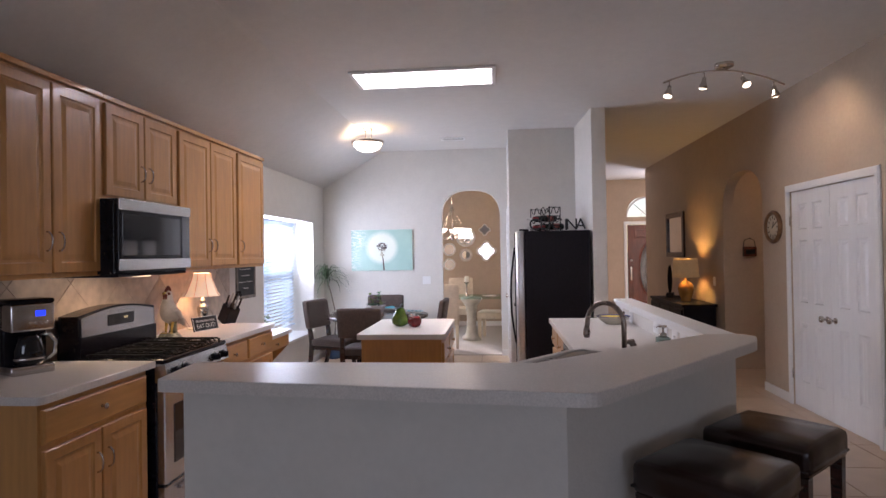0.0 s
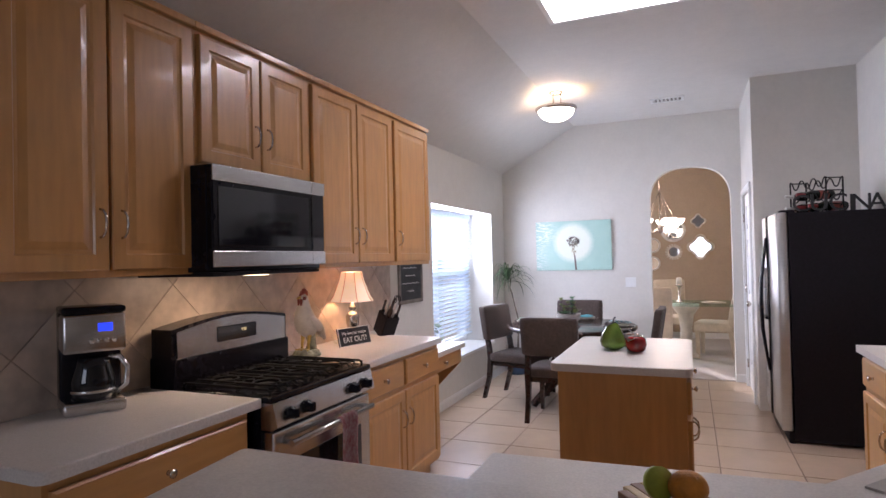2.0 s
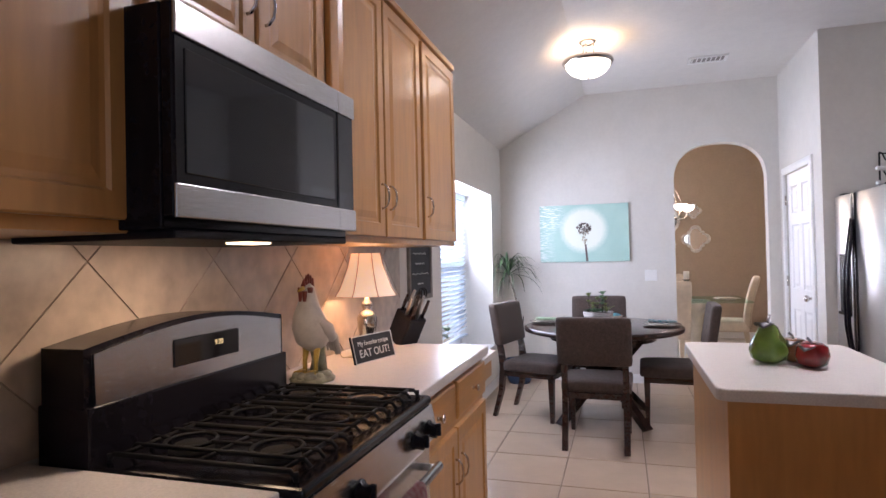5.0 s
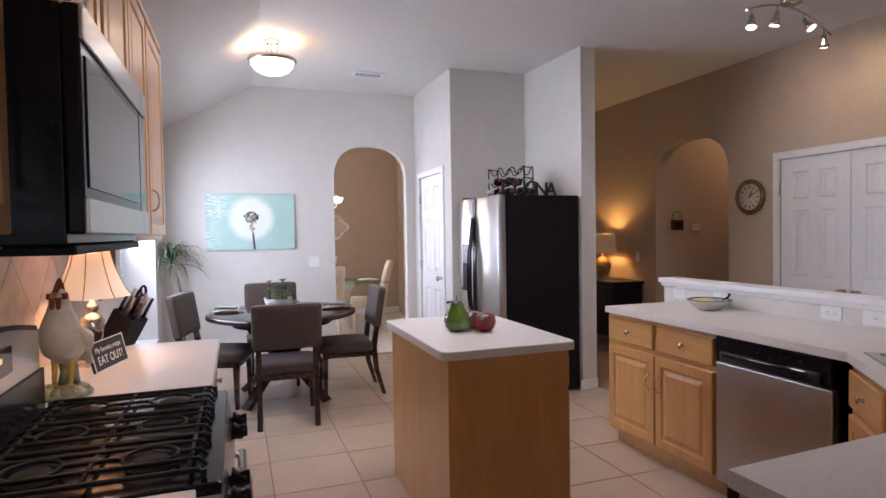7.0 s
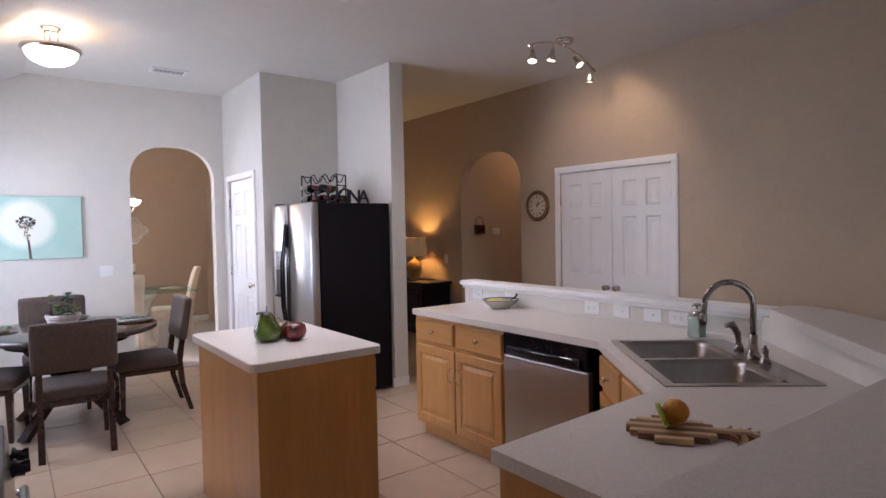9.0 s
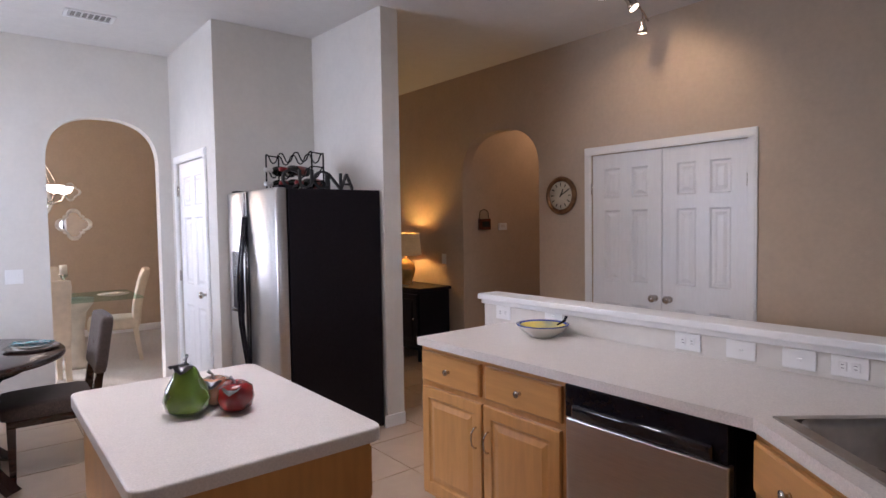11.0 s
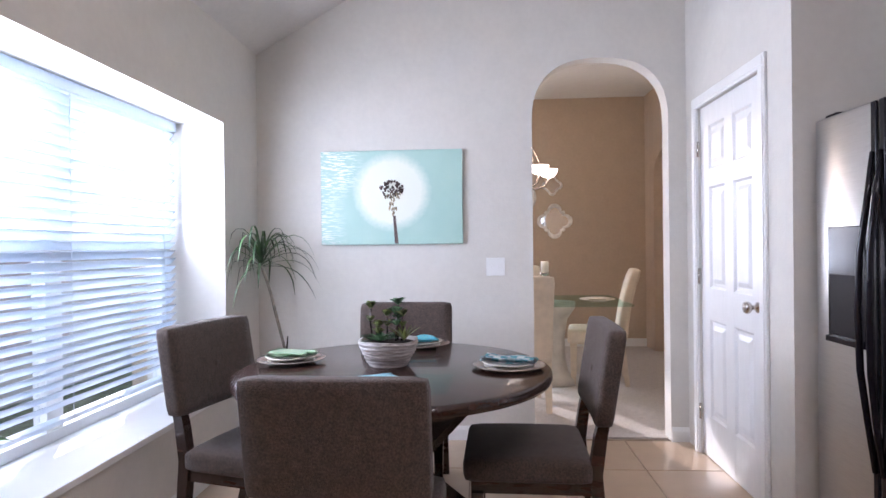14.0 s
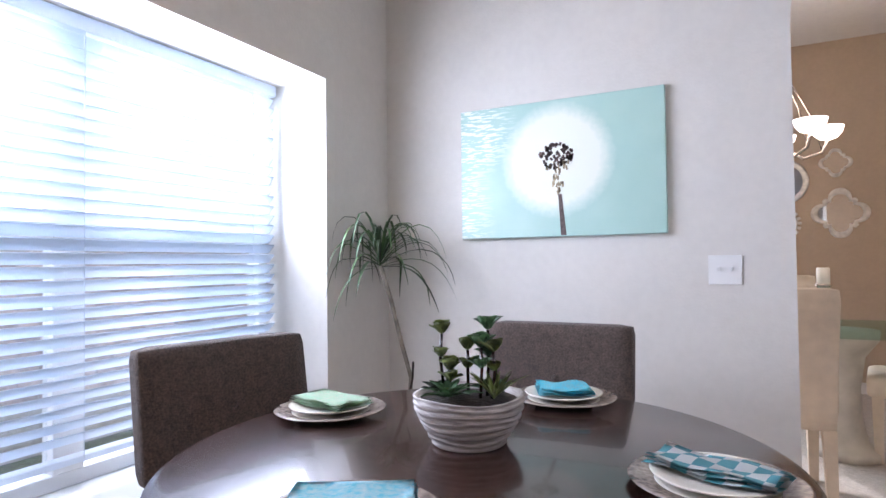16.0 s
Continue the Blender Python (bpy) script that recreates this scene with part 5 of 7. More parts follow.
# cutting board with fruit
M_STRIPA = material("light_maple_strip", (0.62, 0.42, 0.22), 0.4, scale=14, vary=0.1, stretch=(1, 6, 6))
M_STRIPB = material("walnut_strip", (0.22, 0.10, 0.045), 0.4, scale=14, vary=0.15, stretch=(1, 6, 6))
cbd = thing("cutting_board", pose(0.05, 2.645, WT, 0, 0, -54) @ Matrix.Diagonal((0.78, 1.0, 0.9, 1)), "striped wooden pineapple-shaped cutting board", "cutting board")


def half_width(x):
    return 0.095 * math.sqrt(max(0.0, 1 - ((x + 0.05) / 0.155) ** 2))


for k in range(8):
    y0, y1 = -0.095 + k * 0.02375, -0.095 + (k + 1) * 0.02375
    ym = max(abs(y0), abs(y1)) - 0.006
    reach = 0.155 * math.sqrt(max(0.05, 1 - (min(ym, 0.094) / 0.097) ** 2))
    x1 = 0.21 if k in (3, 4) else -0.05 + reach
    part("strip", boxed(-0.05 - reach, y0, 0, x1, y1 - 0.0005, 0.019, 0.003), M_STRIPB if k % 2 else M_STRIPA, cbd)
for k, (a, b) in enumerate(((0.13, 0.055), (0.16, 0.04), (0.19, 0.05), (0.21, 0.025))):
    for s in (-1, 1):
        part("crown_leaf", prism([(a - 0.02, 0), (a + 0.012, 0), (a + 0.025, s * b)] if s > 0 else [(a + 0.012, 0), (a - 0.02, 0), (a + 0.025, s * b)], 0.001, 0.018), M_STRIPA if k % 2 else M_STRIPB, cbd)
M_ORANGE = material("orange_peel", (0.65, 0.26, 0.02), 0.45, scale=60, vary=0.1, bump=0.3, bump_scale=160)
M_LIME = material("lime_peel", (0.42, 0.50, 0.06), 0.4, scale=40, vary=0.15)
bm = bmesh.new()
bmesh.ops.create_uvsphere(bm, u_segments=24, v_segments=16, radius=0.036, matrix=Matrix.Diagonal((1.1, 1, 0.95, 1)))
ball = single("orange", smooth(bm), M_ORANGE, pose(0.06, 2.685, WT + 0.05), "whole orange on the cutting board", "fruit")
bm = lathe([(0, 0), (0.034, 0.001), (0.033, 0.014), (0, 0.013)], 24)
lime = thing("lime_wedge", pose(0.0, 2.695, WT + 0.048, 68, 0, 40), "cut lime wedge leaning on the orange", "fruit")
part("rind", bm, M_LIME, lime)
part("flesh", lathe([(0, -0.001), (0.029, -0.0005), (0.029, 0.0005), (0, 0.0)], 20), material("lime_flesh", (0.62, 0.66, 0.20), 0.3, scale=40, vary=0.15), lime)


def wall_plate(m, w, kind, label):
    p = thing("wall_plate", m, label, "outlet" if kind == "outlet" else "switch")
    part("plate", boxed(-w / 2, -0.006, -0.0575, w / 2, -0.0003, 0.0575, 0.003), M_WHITE, p)
    xs = [0] if w < 0.1 else [-0.023, 0.023]
    for x in xs:
        if kind == "outlet":
            for z in (-0.02, 0.02):
                q = part("socket", boxed(x - 0.016, -0.008, z - 0.013, x + 0.016, -0.0055, z + 0.013, 0.002), M_WHITE, p)
                for s in (-0.006, 0.006):
                    part("slot", boxed(x + s - 0.001, -0.0085, z - 0.005, x + s + 0.001, -0.0078, z + 0.005), M_IRON, q)
        elif kind == "switch":
            part("toggle", boxed(x - 0.005, -0.017, -0.004, x + 0.005, -0.005, 0.012, 0.002), M_WHITE, p)
    return p


# the plates on the half wall lie on their sides
for y, w, kind, lab in ((5.26, 0.075, "outlet", "white outlet plate on the half wall"), (4.89, 0.12, "switch", "white double switch plate on the half wall"), (4.15, 0.075, "outlet", "white outlet plate on the half wall"),
                        (3.93, 0.075, "switch", "white switch plate on the half wall"), (3.72, 0.075, "switch", "white switch plate on the half wall"), (3.56, 0.075, "outlet", "white outlet plate on the half wall")):
    wall_plate(pose(IN, y, 0.968, 0, 0, -90) @ pose(0, 0, 0, 0, 90), w, kind, lab)
wall_plate(pose(-0.58, NY, 1.11), 0.12, "switch", "white double switch plate beside the arch")
wall_plate(pose(EX, 7.95, 1.08, 0, 0, -90), 0.075, "switch", "white switch plate on the tan wall")
wall_plate(pose(WX, 5.35, 1.12, 0, 0, 90), 0.075, "outlet", "white outlet plate above the worktop")

# bar stools


def stool(m):
    s = thing("bar_stool", m, "square backless bar stool with dark brown leather seat", "stool", "stools at the breakfast bar")
    bm = bmesh.new()
    box(bm, -0.21, -0.21, 0.63, 0.21, 0.21, 0.755, 0.03)
    bmesh.ops.subdivide_edges(bm, edges=bm.edges[:], cuts=2, use_grid_fill=True)
    for v in bm.verts:
        if v.co.z > 0.74:
            v.co.z += 0.012 * math.cos(v.co.x * 6) * math.cos(v.co.y * 6) - 0.006
    part("seat", smooth(bm), M_LEATHER, s, "padded dark brown leather seat")
    ring = [(-0.205, -0.205, 0.66), (0.205, -0.205, 0.66), (0.205, 0.205, 0.66), (-0.205, 0.205, 0.66), (-0.205, -0.205, 0.66)]
    part("piping", tube(ring, 0.006, 6), M_LEATHER, s)
    for x in (-0.175, 0.175):
        for y in (-0.175, 0.175):
            bm = prism([(-0.022, -0.022), (0.022, -0.022), (0.022, 0.022), (-0.022, 0.022)], 0, 0.635)
            for v in bm.verts:
                if v.co.z < 0.1:
                    v.co.x *= 0.75
                    v.co.y *= 0.75
            part("leg", bm, M_DARKWOOD, s, m=pose(x, y, 0))
    for x in (-0.175, 0.175):
        part("stretcher", boxed(x - 0.012, -0.155, 0.22, x + 0.012, 0.155, 0.25), M_DARKWOOD, s)
        part("stretcher", boxed(-0.155, x - 0.012, 0.27, 0.155, x + 0.012, 0.30), M_DARKWOOD, s)
    return s


st = stool(pose(1.215, 2.20, 0, 0, 0, 46))
copy_thing(st, pose(1.60, 2.62, 0, 0, 0, 44))

# ---------------------------------------------------------------- on the refrigerator
rk = thing("wine_rack", pose(1.02, 6.88, FH, 0, 0, -62), "black wrought-iron wine rack with several bottles", "wine rack")
for ty in (-0.07, 0.07):
    for z in (0.03, 0.13, 0.235):
        pts = [(-0.20 + 0.40 * i / 36, ty, z + 0.034 * math.copysign(abs(math.cos(6.283 * 3 * i / 36)) ** 0.6, math.cos(6.283 * 3 * i / 36))) for i in range(37)]
        part("wave_bar", tube(pts, 0.005, 6), M_IRON, rk)
    for x in (-0.20, 0.20):
        part("post", tube([(x, ty, 0.0), (x, ty, 0.265)], 0.006, 6), M_IRON, rk)
for x in (-0.20, 0.20):
    for z in (0.06, 0.165, 0.262):
        part("cross_bar", tube([(x, -0.07, z), (x, 0.07, z)], 0.005, 6), M_IRON, rk)
bottle_prof = [(0, 0), (0.036, 0.0), (0.037, 0.01), (0.037, 0.17), (0.03, 0.20), (0.014, 0.225), (0.0135, 0.29), (0.015, 0.292), (0.015, 0.30), (0, 0.30)]
M_BOTTLE = material("dark_bottle_glass", (0.012, 0.016, 0.010), 0.08, scale=10, vary=0.2)
M_FOIL = material("red_foil_capsule", (0.25, 0.03, 0.03), 0.3, 0.6, scale=20, vary=0.1)
M_FOILW = material("white_foil_capsule", (0.65, 0.63, 0.6), 0.35, scale=20, vary=0.1)
for k, (bx, bz, foil) in enumerate(((-0.133, 0.048, M_FOILW), (0.0, 0.048, M_FOIL), (0.133, 0.048, M_FOIL), (-0.133, 0.148, M_FOILW), (0.0, 0.148, M_FOIL))):
    b = thing("wine_bottle", pose(1.02, 6.88, FH, 0, 0, -62) @ pose(bx, 0.14, bz, 90), "dark glass wine bottle lying in the rack", "bottle", "bottles in the wine rack")
    part("glass", lathe(bottle_prof, 18), M_BOTTLE, b)
    part("capsule", lathe([(0.0148, 0.235), (0.0155, 0.24), (0.0165, 0.302), (0, 0.3035)], 16), foil, b, "foil capsule")
    part("wrapper", lathe([(0.0375, 0.05), (0.0378, 0.051), (0.0378, 0.13), (0.0375, 0.131)], 18), M_PLATE if k % 2 else M_COMB, b, "paper wrapper")
ltr = tagged(thing("letter_sign", pose(1.30, 6.83, FH, 0, 0, -2), "black cut-out letters spelling CUCINA on the refrigerator", "sign"))
M_LETTER = material("black_letter", (0.015, 0.014, 0.014), 0.5, scale=40, vary=0.2)
for ch, lx, ly in (("C", -0.41, -0.17), ("U", -0.29, -0.17), ("C", -0.16, -0.13), ("I", -0.05, 0.0), ("N", 0.015, 0.0), ("A", 0.115, 0.0)):
    text(ch, 0.185, M_LETTER, pose(lx, ly, 0.066, 90), depth=0.011, name="letter", parent=ltr)

# ---------------------------------------------------------------- breakfast nook
TX, TY = -1.03, 7.22
tb = thing("round_table", pose(TX, TY, 0), "round espresso-stained wooden table on a crossed pedestal", "table")
part("tabletop", lathe([(0, 0.715), (0.60, 0.715), (0.625, 0.722), (0.63, 0.735), (0.627, 0.753), (0.61, 0.76), (0, 0.76)], 72), M_DARKWOOD, tb, "glossy dark round top")
part("apron", lathe([(0.40, 0.65), (0.42, 0.65), (0.42, 0.714), (0.40, 0.714)], 48), M_DARKWOOD, tb)
part("hub", boxed(-0.06, -0.06, 0.30, 0.06, 0.06, 0.46, 0.008), M_DARKWOOD, tb)
for k in range(4):
    bm = bmesh.new()
    pts = [(0.46, 0.0), (0.05, 0.36), (0.42, 0.71)]
    for (a, za), (b, zb) in zip(pts, pts[1:]):
        w = Vector((b - a, 0, zb - za)).normalized()
        nrm = Vector((-w.z, 0, w.x)) * 0.032
        vs = [bm.verts.new(Vector((p[0], y, p[1])) + s * nrm) for y in (-0.032, 0.032) for p, s in (((a, za), -1), ((b, zb), -1), ((b, zb), 1), ((a, za), 1))]
        for q in ((0, 1, 2, 3), (7, 6, 5, 4), (0, 4, 5, 1), (1, 5, 6, 2), (2, 6, 7, 3), (3, 7, 4, 0)):
            bm.faces.new([vs[i] for i in q])
    for v in bm.verts:
        v.co.z = min(max(v.co.z, 0.0), 0.714)
    bmesh.ops.recalc_face_normals(bm, faces=bm.faces[:])
    part("leg", bm, M_DARKWOOD, tb, "angled dark leg", pose(0, 0, 0, 0, 0, 45 + 90 * k))


def padded(x0, y0, z0, x1, y1, z1, r, bow=None):
    bm = boxed(x0, y0, z0, x1, y1, z1)
    bmesh.ops.subdivide_edges(bm, edges=bm.edges[:], cuts=9, use_grid_fill=True)
    cx, cy, cz = (x0 + x1) / 2, (y0 + y1) / 2, (z0 + z1) / 2
    hx, hy, hz = (x1 - x0) / 2, (y1 - y0) / 2, (z1 - z0) / 2
    for v in bm.verts:
        d = v.co - Vector((cx, cy, cz))
        q = Vector((max(-hx + r, min(hx - r, d.x)), max(-hy + r, min(hy - r, d.y)), max(-hz + r, min(hz - r, d.z))))
        off = d - q
        if off.length > 1e-6:
            v.co = Vector((cx, cy, cz)) + q + off.normalized() * min(off.length, r)
        if bow:
            v.co = bow(v.co)
    return smooth(bm)


def nook_chair(m, label):
    """A padded dining chair facing +y; its back stands at y = 0."""
    c = thing("dining_chair", m, label, "chair", "chairs round the nook table")

    def lean(co):
        co.y -= (co.z - 0.55) * 0.16 + 0.25 * (0.25 ** 2 - co.x ** 2) * 0.6
        return co
    bk = part("backrest", padded(-0.25, -0.0, 0.595, 0.25, 0.075, 0.94, 0.022, lean), M_FABRIC, c, "padded brown-grey woven backrest")
    part("button", lathe([(0, 0.006), (0.012, 0.003), (0.014, 0)], 14, pose(0, 0, 0, -90)), M_FABRIC, bk, m=pose(0, 0.031, 0.76))

    def dome(co):
        if co.z > 0.44:
            co.z += 0.018 * math.cos(co.x * 5.5) * math.cos((co.y - 0.28) * 5.5)
        return co
    part("seat", padded(-0.24, 0.06, 0.385, 0.24, 0.53, 0.47, 0.028, dome), M_FABRIC, c, "upholstered brown-grey seat")
    part("seat_rail", boxed(-0.215, 0.07, 0.345, 0.215, 0.50, 0.388), M_DARKWOOD, c)
    for x in (-0.205, 0.205):
        bm = bmesh.new()
        w = 0.02
        prof = [(-0.03, 0.0, 0.016), (0.035, 0.22, 0.021), (0.055, 0.42, 0.024), (0.035, 0.56, 0.022), (0.012, 0.66, 0.018)]
        rings = [[bm.verts.new((x + sx_ * w, y + sy_ * h_, z)) for sx_, sy_ in ((-1, -1), (1, -1), (1, 1), (-1, 1))] for y, z, h_ in prof]
        for a_, b_ in zip(rings, rings[1:]):
            for i in range(4):
                bm.faces.new((a_[i], a_[(i + 1) % 4], b_[(i + 1) % 4], b_[i]))
        bm.faces.new(rings[0][::-1])
        bm.faces.new(rings[-1])
        part("back_leg", bm, M_DARKWOOD, c, "curved dark back leg")
        bm = prism([(x - 0.022, 0.455), (x + 0.022, 0.455), (x + 0.022, 0.50), (x - 0.022, 0.50)], 0, 0.35)
        for v in bm.verts:
            if v.co.z < 0.1:
                v.co.x = x + (v.co.x - x) * 0.65
                v.co.y = 0.48 + (v.co.y - 0.478) * 0.65
        part("front_leg", bm, M_DARKWOOD, c)
    return c


CH = "brown-grey upholstered dining chair with dark wooden legs"
ch = nook_chair(pose(-1.065, 6.40, 0, 0, 0, 1), CH)
copy_thing(ch, pose(-1.085, 8.04, 0, 0, 0, 180))
copy_thing(ch, pose(-1.83, 7.30, 0, 0, 0, -105))
copy_thing(ch, pose(-0.215, 7.20, 0, 0, 0, 88))
ch.matrix_basis = pose(-1.06, 6.375, 0, 0, 0, -2) @ Matrix.Diagonal((1, 1, 0.972, 1))

M_NAPG = material("green_print_napkin", (0.30, 0.46, 0.33), 0.9, scale=85, vary=0.3, bump=0.1, fine=1.0, ramp=(0.62, 0.66, 0.52))
M_NAPB = material("teal_print_napkin", (0.10, 0.42, 0.50), 0.9, scale=75, vary=0.3, bump=0.1, fine=1.0, ramp=(0.62, 0.74, 0.76))
M_NAPT = material("turquoise_dot_napkin", (0.06, 0.40, 0.48), 0.9, scale=95, vary=0.5, bump=0.1, fine=1.0, ramp=(0.30, 0.58, 0.64))
M_CHECK = bpy.data.materials.new("teal_check_napkin")
M_CHECK.use_nodes = True
nt = M_CHECK.node_tree
ck = nt.nodes.new("ShaderNodeTexChecker")
ck.inputs["Scale"].default_value = 34
ck.inputs["Color1"].default_value, ck.inputs["Color2"].default_value = (0.70, 0.74, 0.73, 1), (0.14, 0.40, 0.46, 1)
tc = nt.nodes.new("ShaderNodeTexCoord")
nt.links.new(tc.outputs["Object"], ck.inputs["Vector"])
nt.links.new(ck.outputs["Color"], nt.nodes["Principled BSDF"].inputs["Base Color"])
nt.nodes["Principled BSDF"].inputs["Roughness"].default_value = 0.9


def place_setting(x, y, rz, mat, label, size=(0.17, 0.10), seed=0):
    dish = [(0, 0.0), (0.075, 0), (0.085, 0.004), (0.14, 0.014), (0.143, 0.017), (0.138, 0.018), (0.088, 0.0085), (0, 0.008)]
    p = thing("dinner_plate", pose(x, y, 0.76), "cream dinner plate with a brown patterned rim", "plate", "plates on the nook table")
    part("well", lathe([(0, 0), (0.075, 0), (0.085, 0.004), (0.1, 0.0068), (0.1, 0.0105), (0.088, 0.0085), (0, 0.008)], 40), M_PLATE, p)
    part("rim", lathe([(0.1002, 0.0067), (0.142, 0.014), (0.145, 0.017), (0.14, 0.018), (0.1002, 0.0106)], 40), M_RIM, p, "brown patterned rim")
    q = thing("salad_plate", pose(x, y, 0.772), "plain cream salad plate stacked on a dinner plate", "plate", "plates on the nook table")
    part("dish", lathe([(0, 0.0), (0.06, 0), (0.07, 0.004), (0.106, 0.013), (0.108, 0.016), (0.103, 0.0165), (0.072, 0.008), (0, 0.007)], 40), M_PLATE, q)
    nap = thing("napkin", pose(x, y, 0.786, 0, 0, rz), label, "napkin", "napkins on the plates")
    r = random.Random(seed)
    for layer in range(3):
        bm = bmesh.new()
        n = 10
        w, h = size[0] - layer * 0.006, size[1] - layer * 0.004
        grid = [[bm.verts.new((w * (i / n - 0.5), h * (j / n - 0.5), 0.004 + layer * 0.006 + 0.004 * math.sin(i * 0.9 + layer + seed) * math.cos(j * 0.7 + seed) + 0.006 * (i / n - 0.5) ** 2)) for j in range(n + 1)] for i in range(n + 1)]
        for i in range(n):
            for j in range(n):
                bm.faces.new((grid[i][j], grid[i + 1][j], grid[i + 1][j + 1], grid[i][j + 1])).smooth = True
        bmesh.ops.solidify(bm, geom=bm.faces[:], thickness=0.003)
        part("fold", bm, mat, nap)


place_setting(-1.49, 7.33, -12, M_NAPG, "folded green printed cloth napkin on a plate", (0.20, 0.12), 1)
place_setting(-0.975, 7.71, 25, M_NAPT, "folded turquoise cloth napkin on a plate", (0.15, 0.14), 2)
place_setting(-0.57, 7.20, -20, M_CHECK, "folded teal and white checked napkin on a plate", (0.22, 0.10), 3)
place_setting(-1.05, 6.81, 28, M_NAPB, "folded blue patterned cloth napkin on a plate", (0.20, 0.145), 4)

# planter with succulents
M_POT = material("ribbed_grey_white_pottery", (0.48, 0.45, 0.43), 0.6, scale=24, vary=0.25, bump=0.3, stretch=(1, 1, 6), ramp=(0.20, 0.17, 0.15))
pt = thing("succulent_planter", pose(-1.06, 7.26, 0.76) @ Matrix.Scale(0.9, 4), "ribbed grey-white bowl planter of mixed succulents", "plant")
prof = [(0, 0)]
for k in range(25):
    t = k / 24
    prof.append((0.085 + 0.05 * math.sin(t * 1.5) + 0.0035 * math.sin(k * 2 * math.pi / 3.4), 0.118 * t))
prof += [(0.128, 0.118), (0.122, 0.10), (0, 0.10)]
bm = lathe(prof, 40)
for v in bm.verts:
    a = math.atan2(v.co.y, v.co.x)
    v.co.z += 0.003 * math.sin(3 * a + v.co.z * 60) if v.co.z > 0.01 else 0
part("bowl", bm, M_POT, pt)
part("soil", lathe([(0, 0.112), (0.06, 0.11), (0.12, 0.103), (0.121, 0.10)], 24), M_SOIL, pt, "dark potting soil")
rnd = random.Random(11)


def rosette(cx, cy, cz, r, count, mat, upright=0.6, width=0.022):
    for i in range(count):
        a = i * 2.4 + cx * 40
        t = i / count
        bm = bmesh.new()
        leaf_blade(bm, (cx, cy, cz), (math.cos(a), math.sin(a), upright * (0.3 + 1.6 * (1 - t))), r * (0.55 + 0.45 * t) * rnd.uniform(0.85, 1.15), width, 0.25, 4, fold=0.25)
        bmesh.ops.solidify(bm, geom=bm.faces[:], thickness=0.003)
        part("leaf", bm, mat, pt)


M_SUCC = material("blue_green_succulent", (0.11, 0.23, 0.10), 0.4, scale=14, vary=0.25, pieces=0.3)
M_SUCCY = material("olive_succulent", (0.20, 0.25, 0.07), 0.4, scale=14, vary=0.3, pieces=0.3)
rosette(-0.03, -0.05, 0.115, 0.085, 20, M_SUCC)
rosette(0.075, -0.02, 0.115, 0.11, 16, M_SUCCY, 1.2, 0.012)
rosette(-0.085, 0.0, 0.112, 0.06, 16, M_LEAFD)
rosette(0.03, 0.06, 0.112, 0.07, 16, M_SUCC)
for sx_, sy_, hh, mat in ((-0.075, 0.02, 0.155, M_SUCCY), (-0.005, 0.01, 0.12, M_SUCCY), (0.04, 0.02, 0.17, M_SUCC), (0.06, 0.0, 0.12, M_SUCCY), (-0.04, -0.01, 0.07, M_SUCCY), (0.035, -0.01, 0.13, M_SUCC)):
    part("stem", tube([(sx_, sy_, 0.10), (sx_ * 1.15, sy_, 0.10 + hh * 0.6), (sx_ * 1.1, sy_, 0.10 + hh)], 0.004, 6), M_DARKWOOD, pt)
    rosette(sx_ * 1.1, sy_, 0.10 + hh, 0.05, 12, mat, 1.7, 0.036)
    rosette(sx_ * 1.12, sy_, 0.10 + hh * 0.62, 0.045, 7, mat, 1.2, 0.032)

# dracaena on its stem in the corner
dr_ = thing("dracaena_plant", pose(-1.93, 8.43, 0), "tall dracaena with drooping narrow leaves in a pot", "plant")
M_POT2 = material("dark_blue_pot", (0.04, 0.08, 0.16), 0.25, scale=10, vary=0.2)
part("pot", lathe([(0, 0), (0.11, 0), (0.13, 0.05), (0.14, 0.24), (0.145, 0.25), (0.13, 0.25), (0.125, 0.22), (0, 0.22)], 28), M_POT2, dr_, "dark blue glazed pot")
part("soil", lathe([(0, 0.235), (0.124, 0.225)], 20), M_SOIL, dr_)
part("stem", tube([(0.0, 0.03, 0.22), (0.01, 0.03, 0.45), (0.03, 0.02, 0.62), (0.0, -0.02, 0.80), (-0.03, -0.05, 0.98), (-0.08, -0.06, 1.14)], [0.014, 0.012, 0.010, 0.010, 0.010, 0.011], 8), material("cane_stem", (0.22, 0.19, 0.15), 0.8, scale=30, vary=0.3), dr_, "thin bent cane")
part("side_stem", tube([(0.02, 0.02, 0.55), (0.05, 0.0, 0.62), (0.06, -0.01, 0.70)], 0.005, 6), M_SOIL, dr_)
rnd = random.Random(21)
for i in range(50):
    a = i * 2.399
    el = 2.3 - 2.4 * (i / 50)
    bm = bmesh.new()
    L = rnd.uniform(0.32, 0.48)
    leaf_blade(bm, (-0.08, -0.06, 1.13 + 0.05 * (1 - i / 50)), (math.cos(a), math.sin(a), el), L, rnd.uniform(0.010, 0.016), rnd.uniform(1.0, 2.3), 9, fold=0.3)
    for v in bm.verts:
        v.co.x = max(v.co.x, -0.185)
        v.co.y = min(v.co.y, 0.185)
    part("leaf", bm, M_LEAFD if i % 3 else M_LEAF, dr_)

# canvas picture
M_CANVAS = bpy.data.materials.new("dandelion_canvas")
M_CANVAS.use_nodes = True
nt = M_CANVAS.node_tree
bs = nt.nodes["Principled BSDF"]
bs.inputs["Roughness"].default_value = 0.35
tc = nt.nodes.new("ShaderNodeTexCoord")


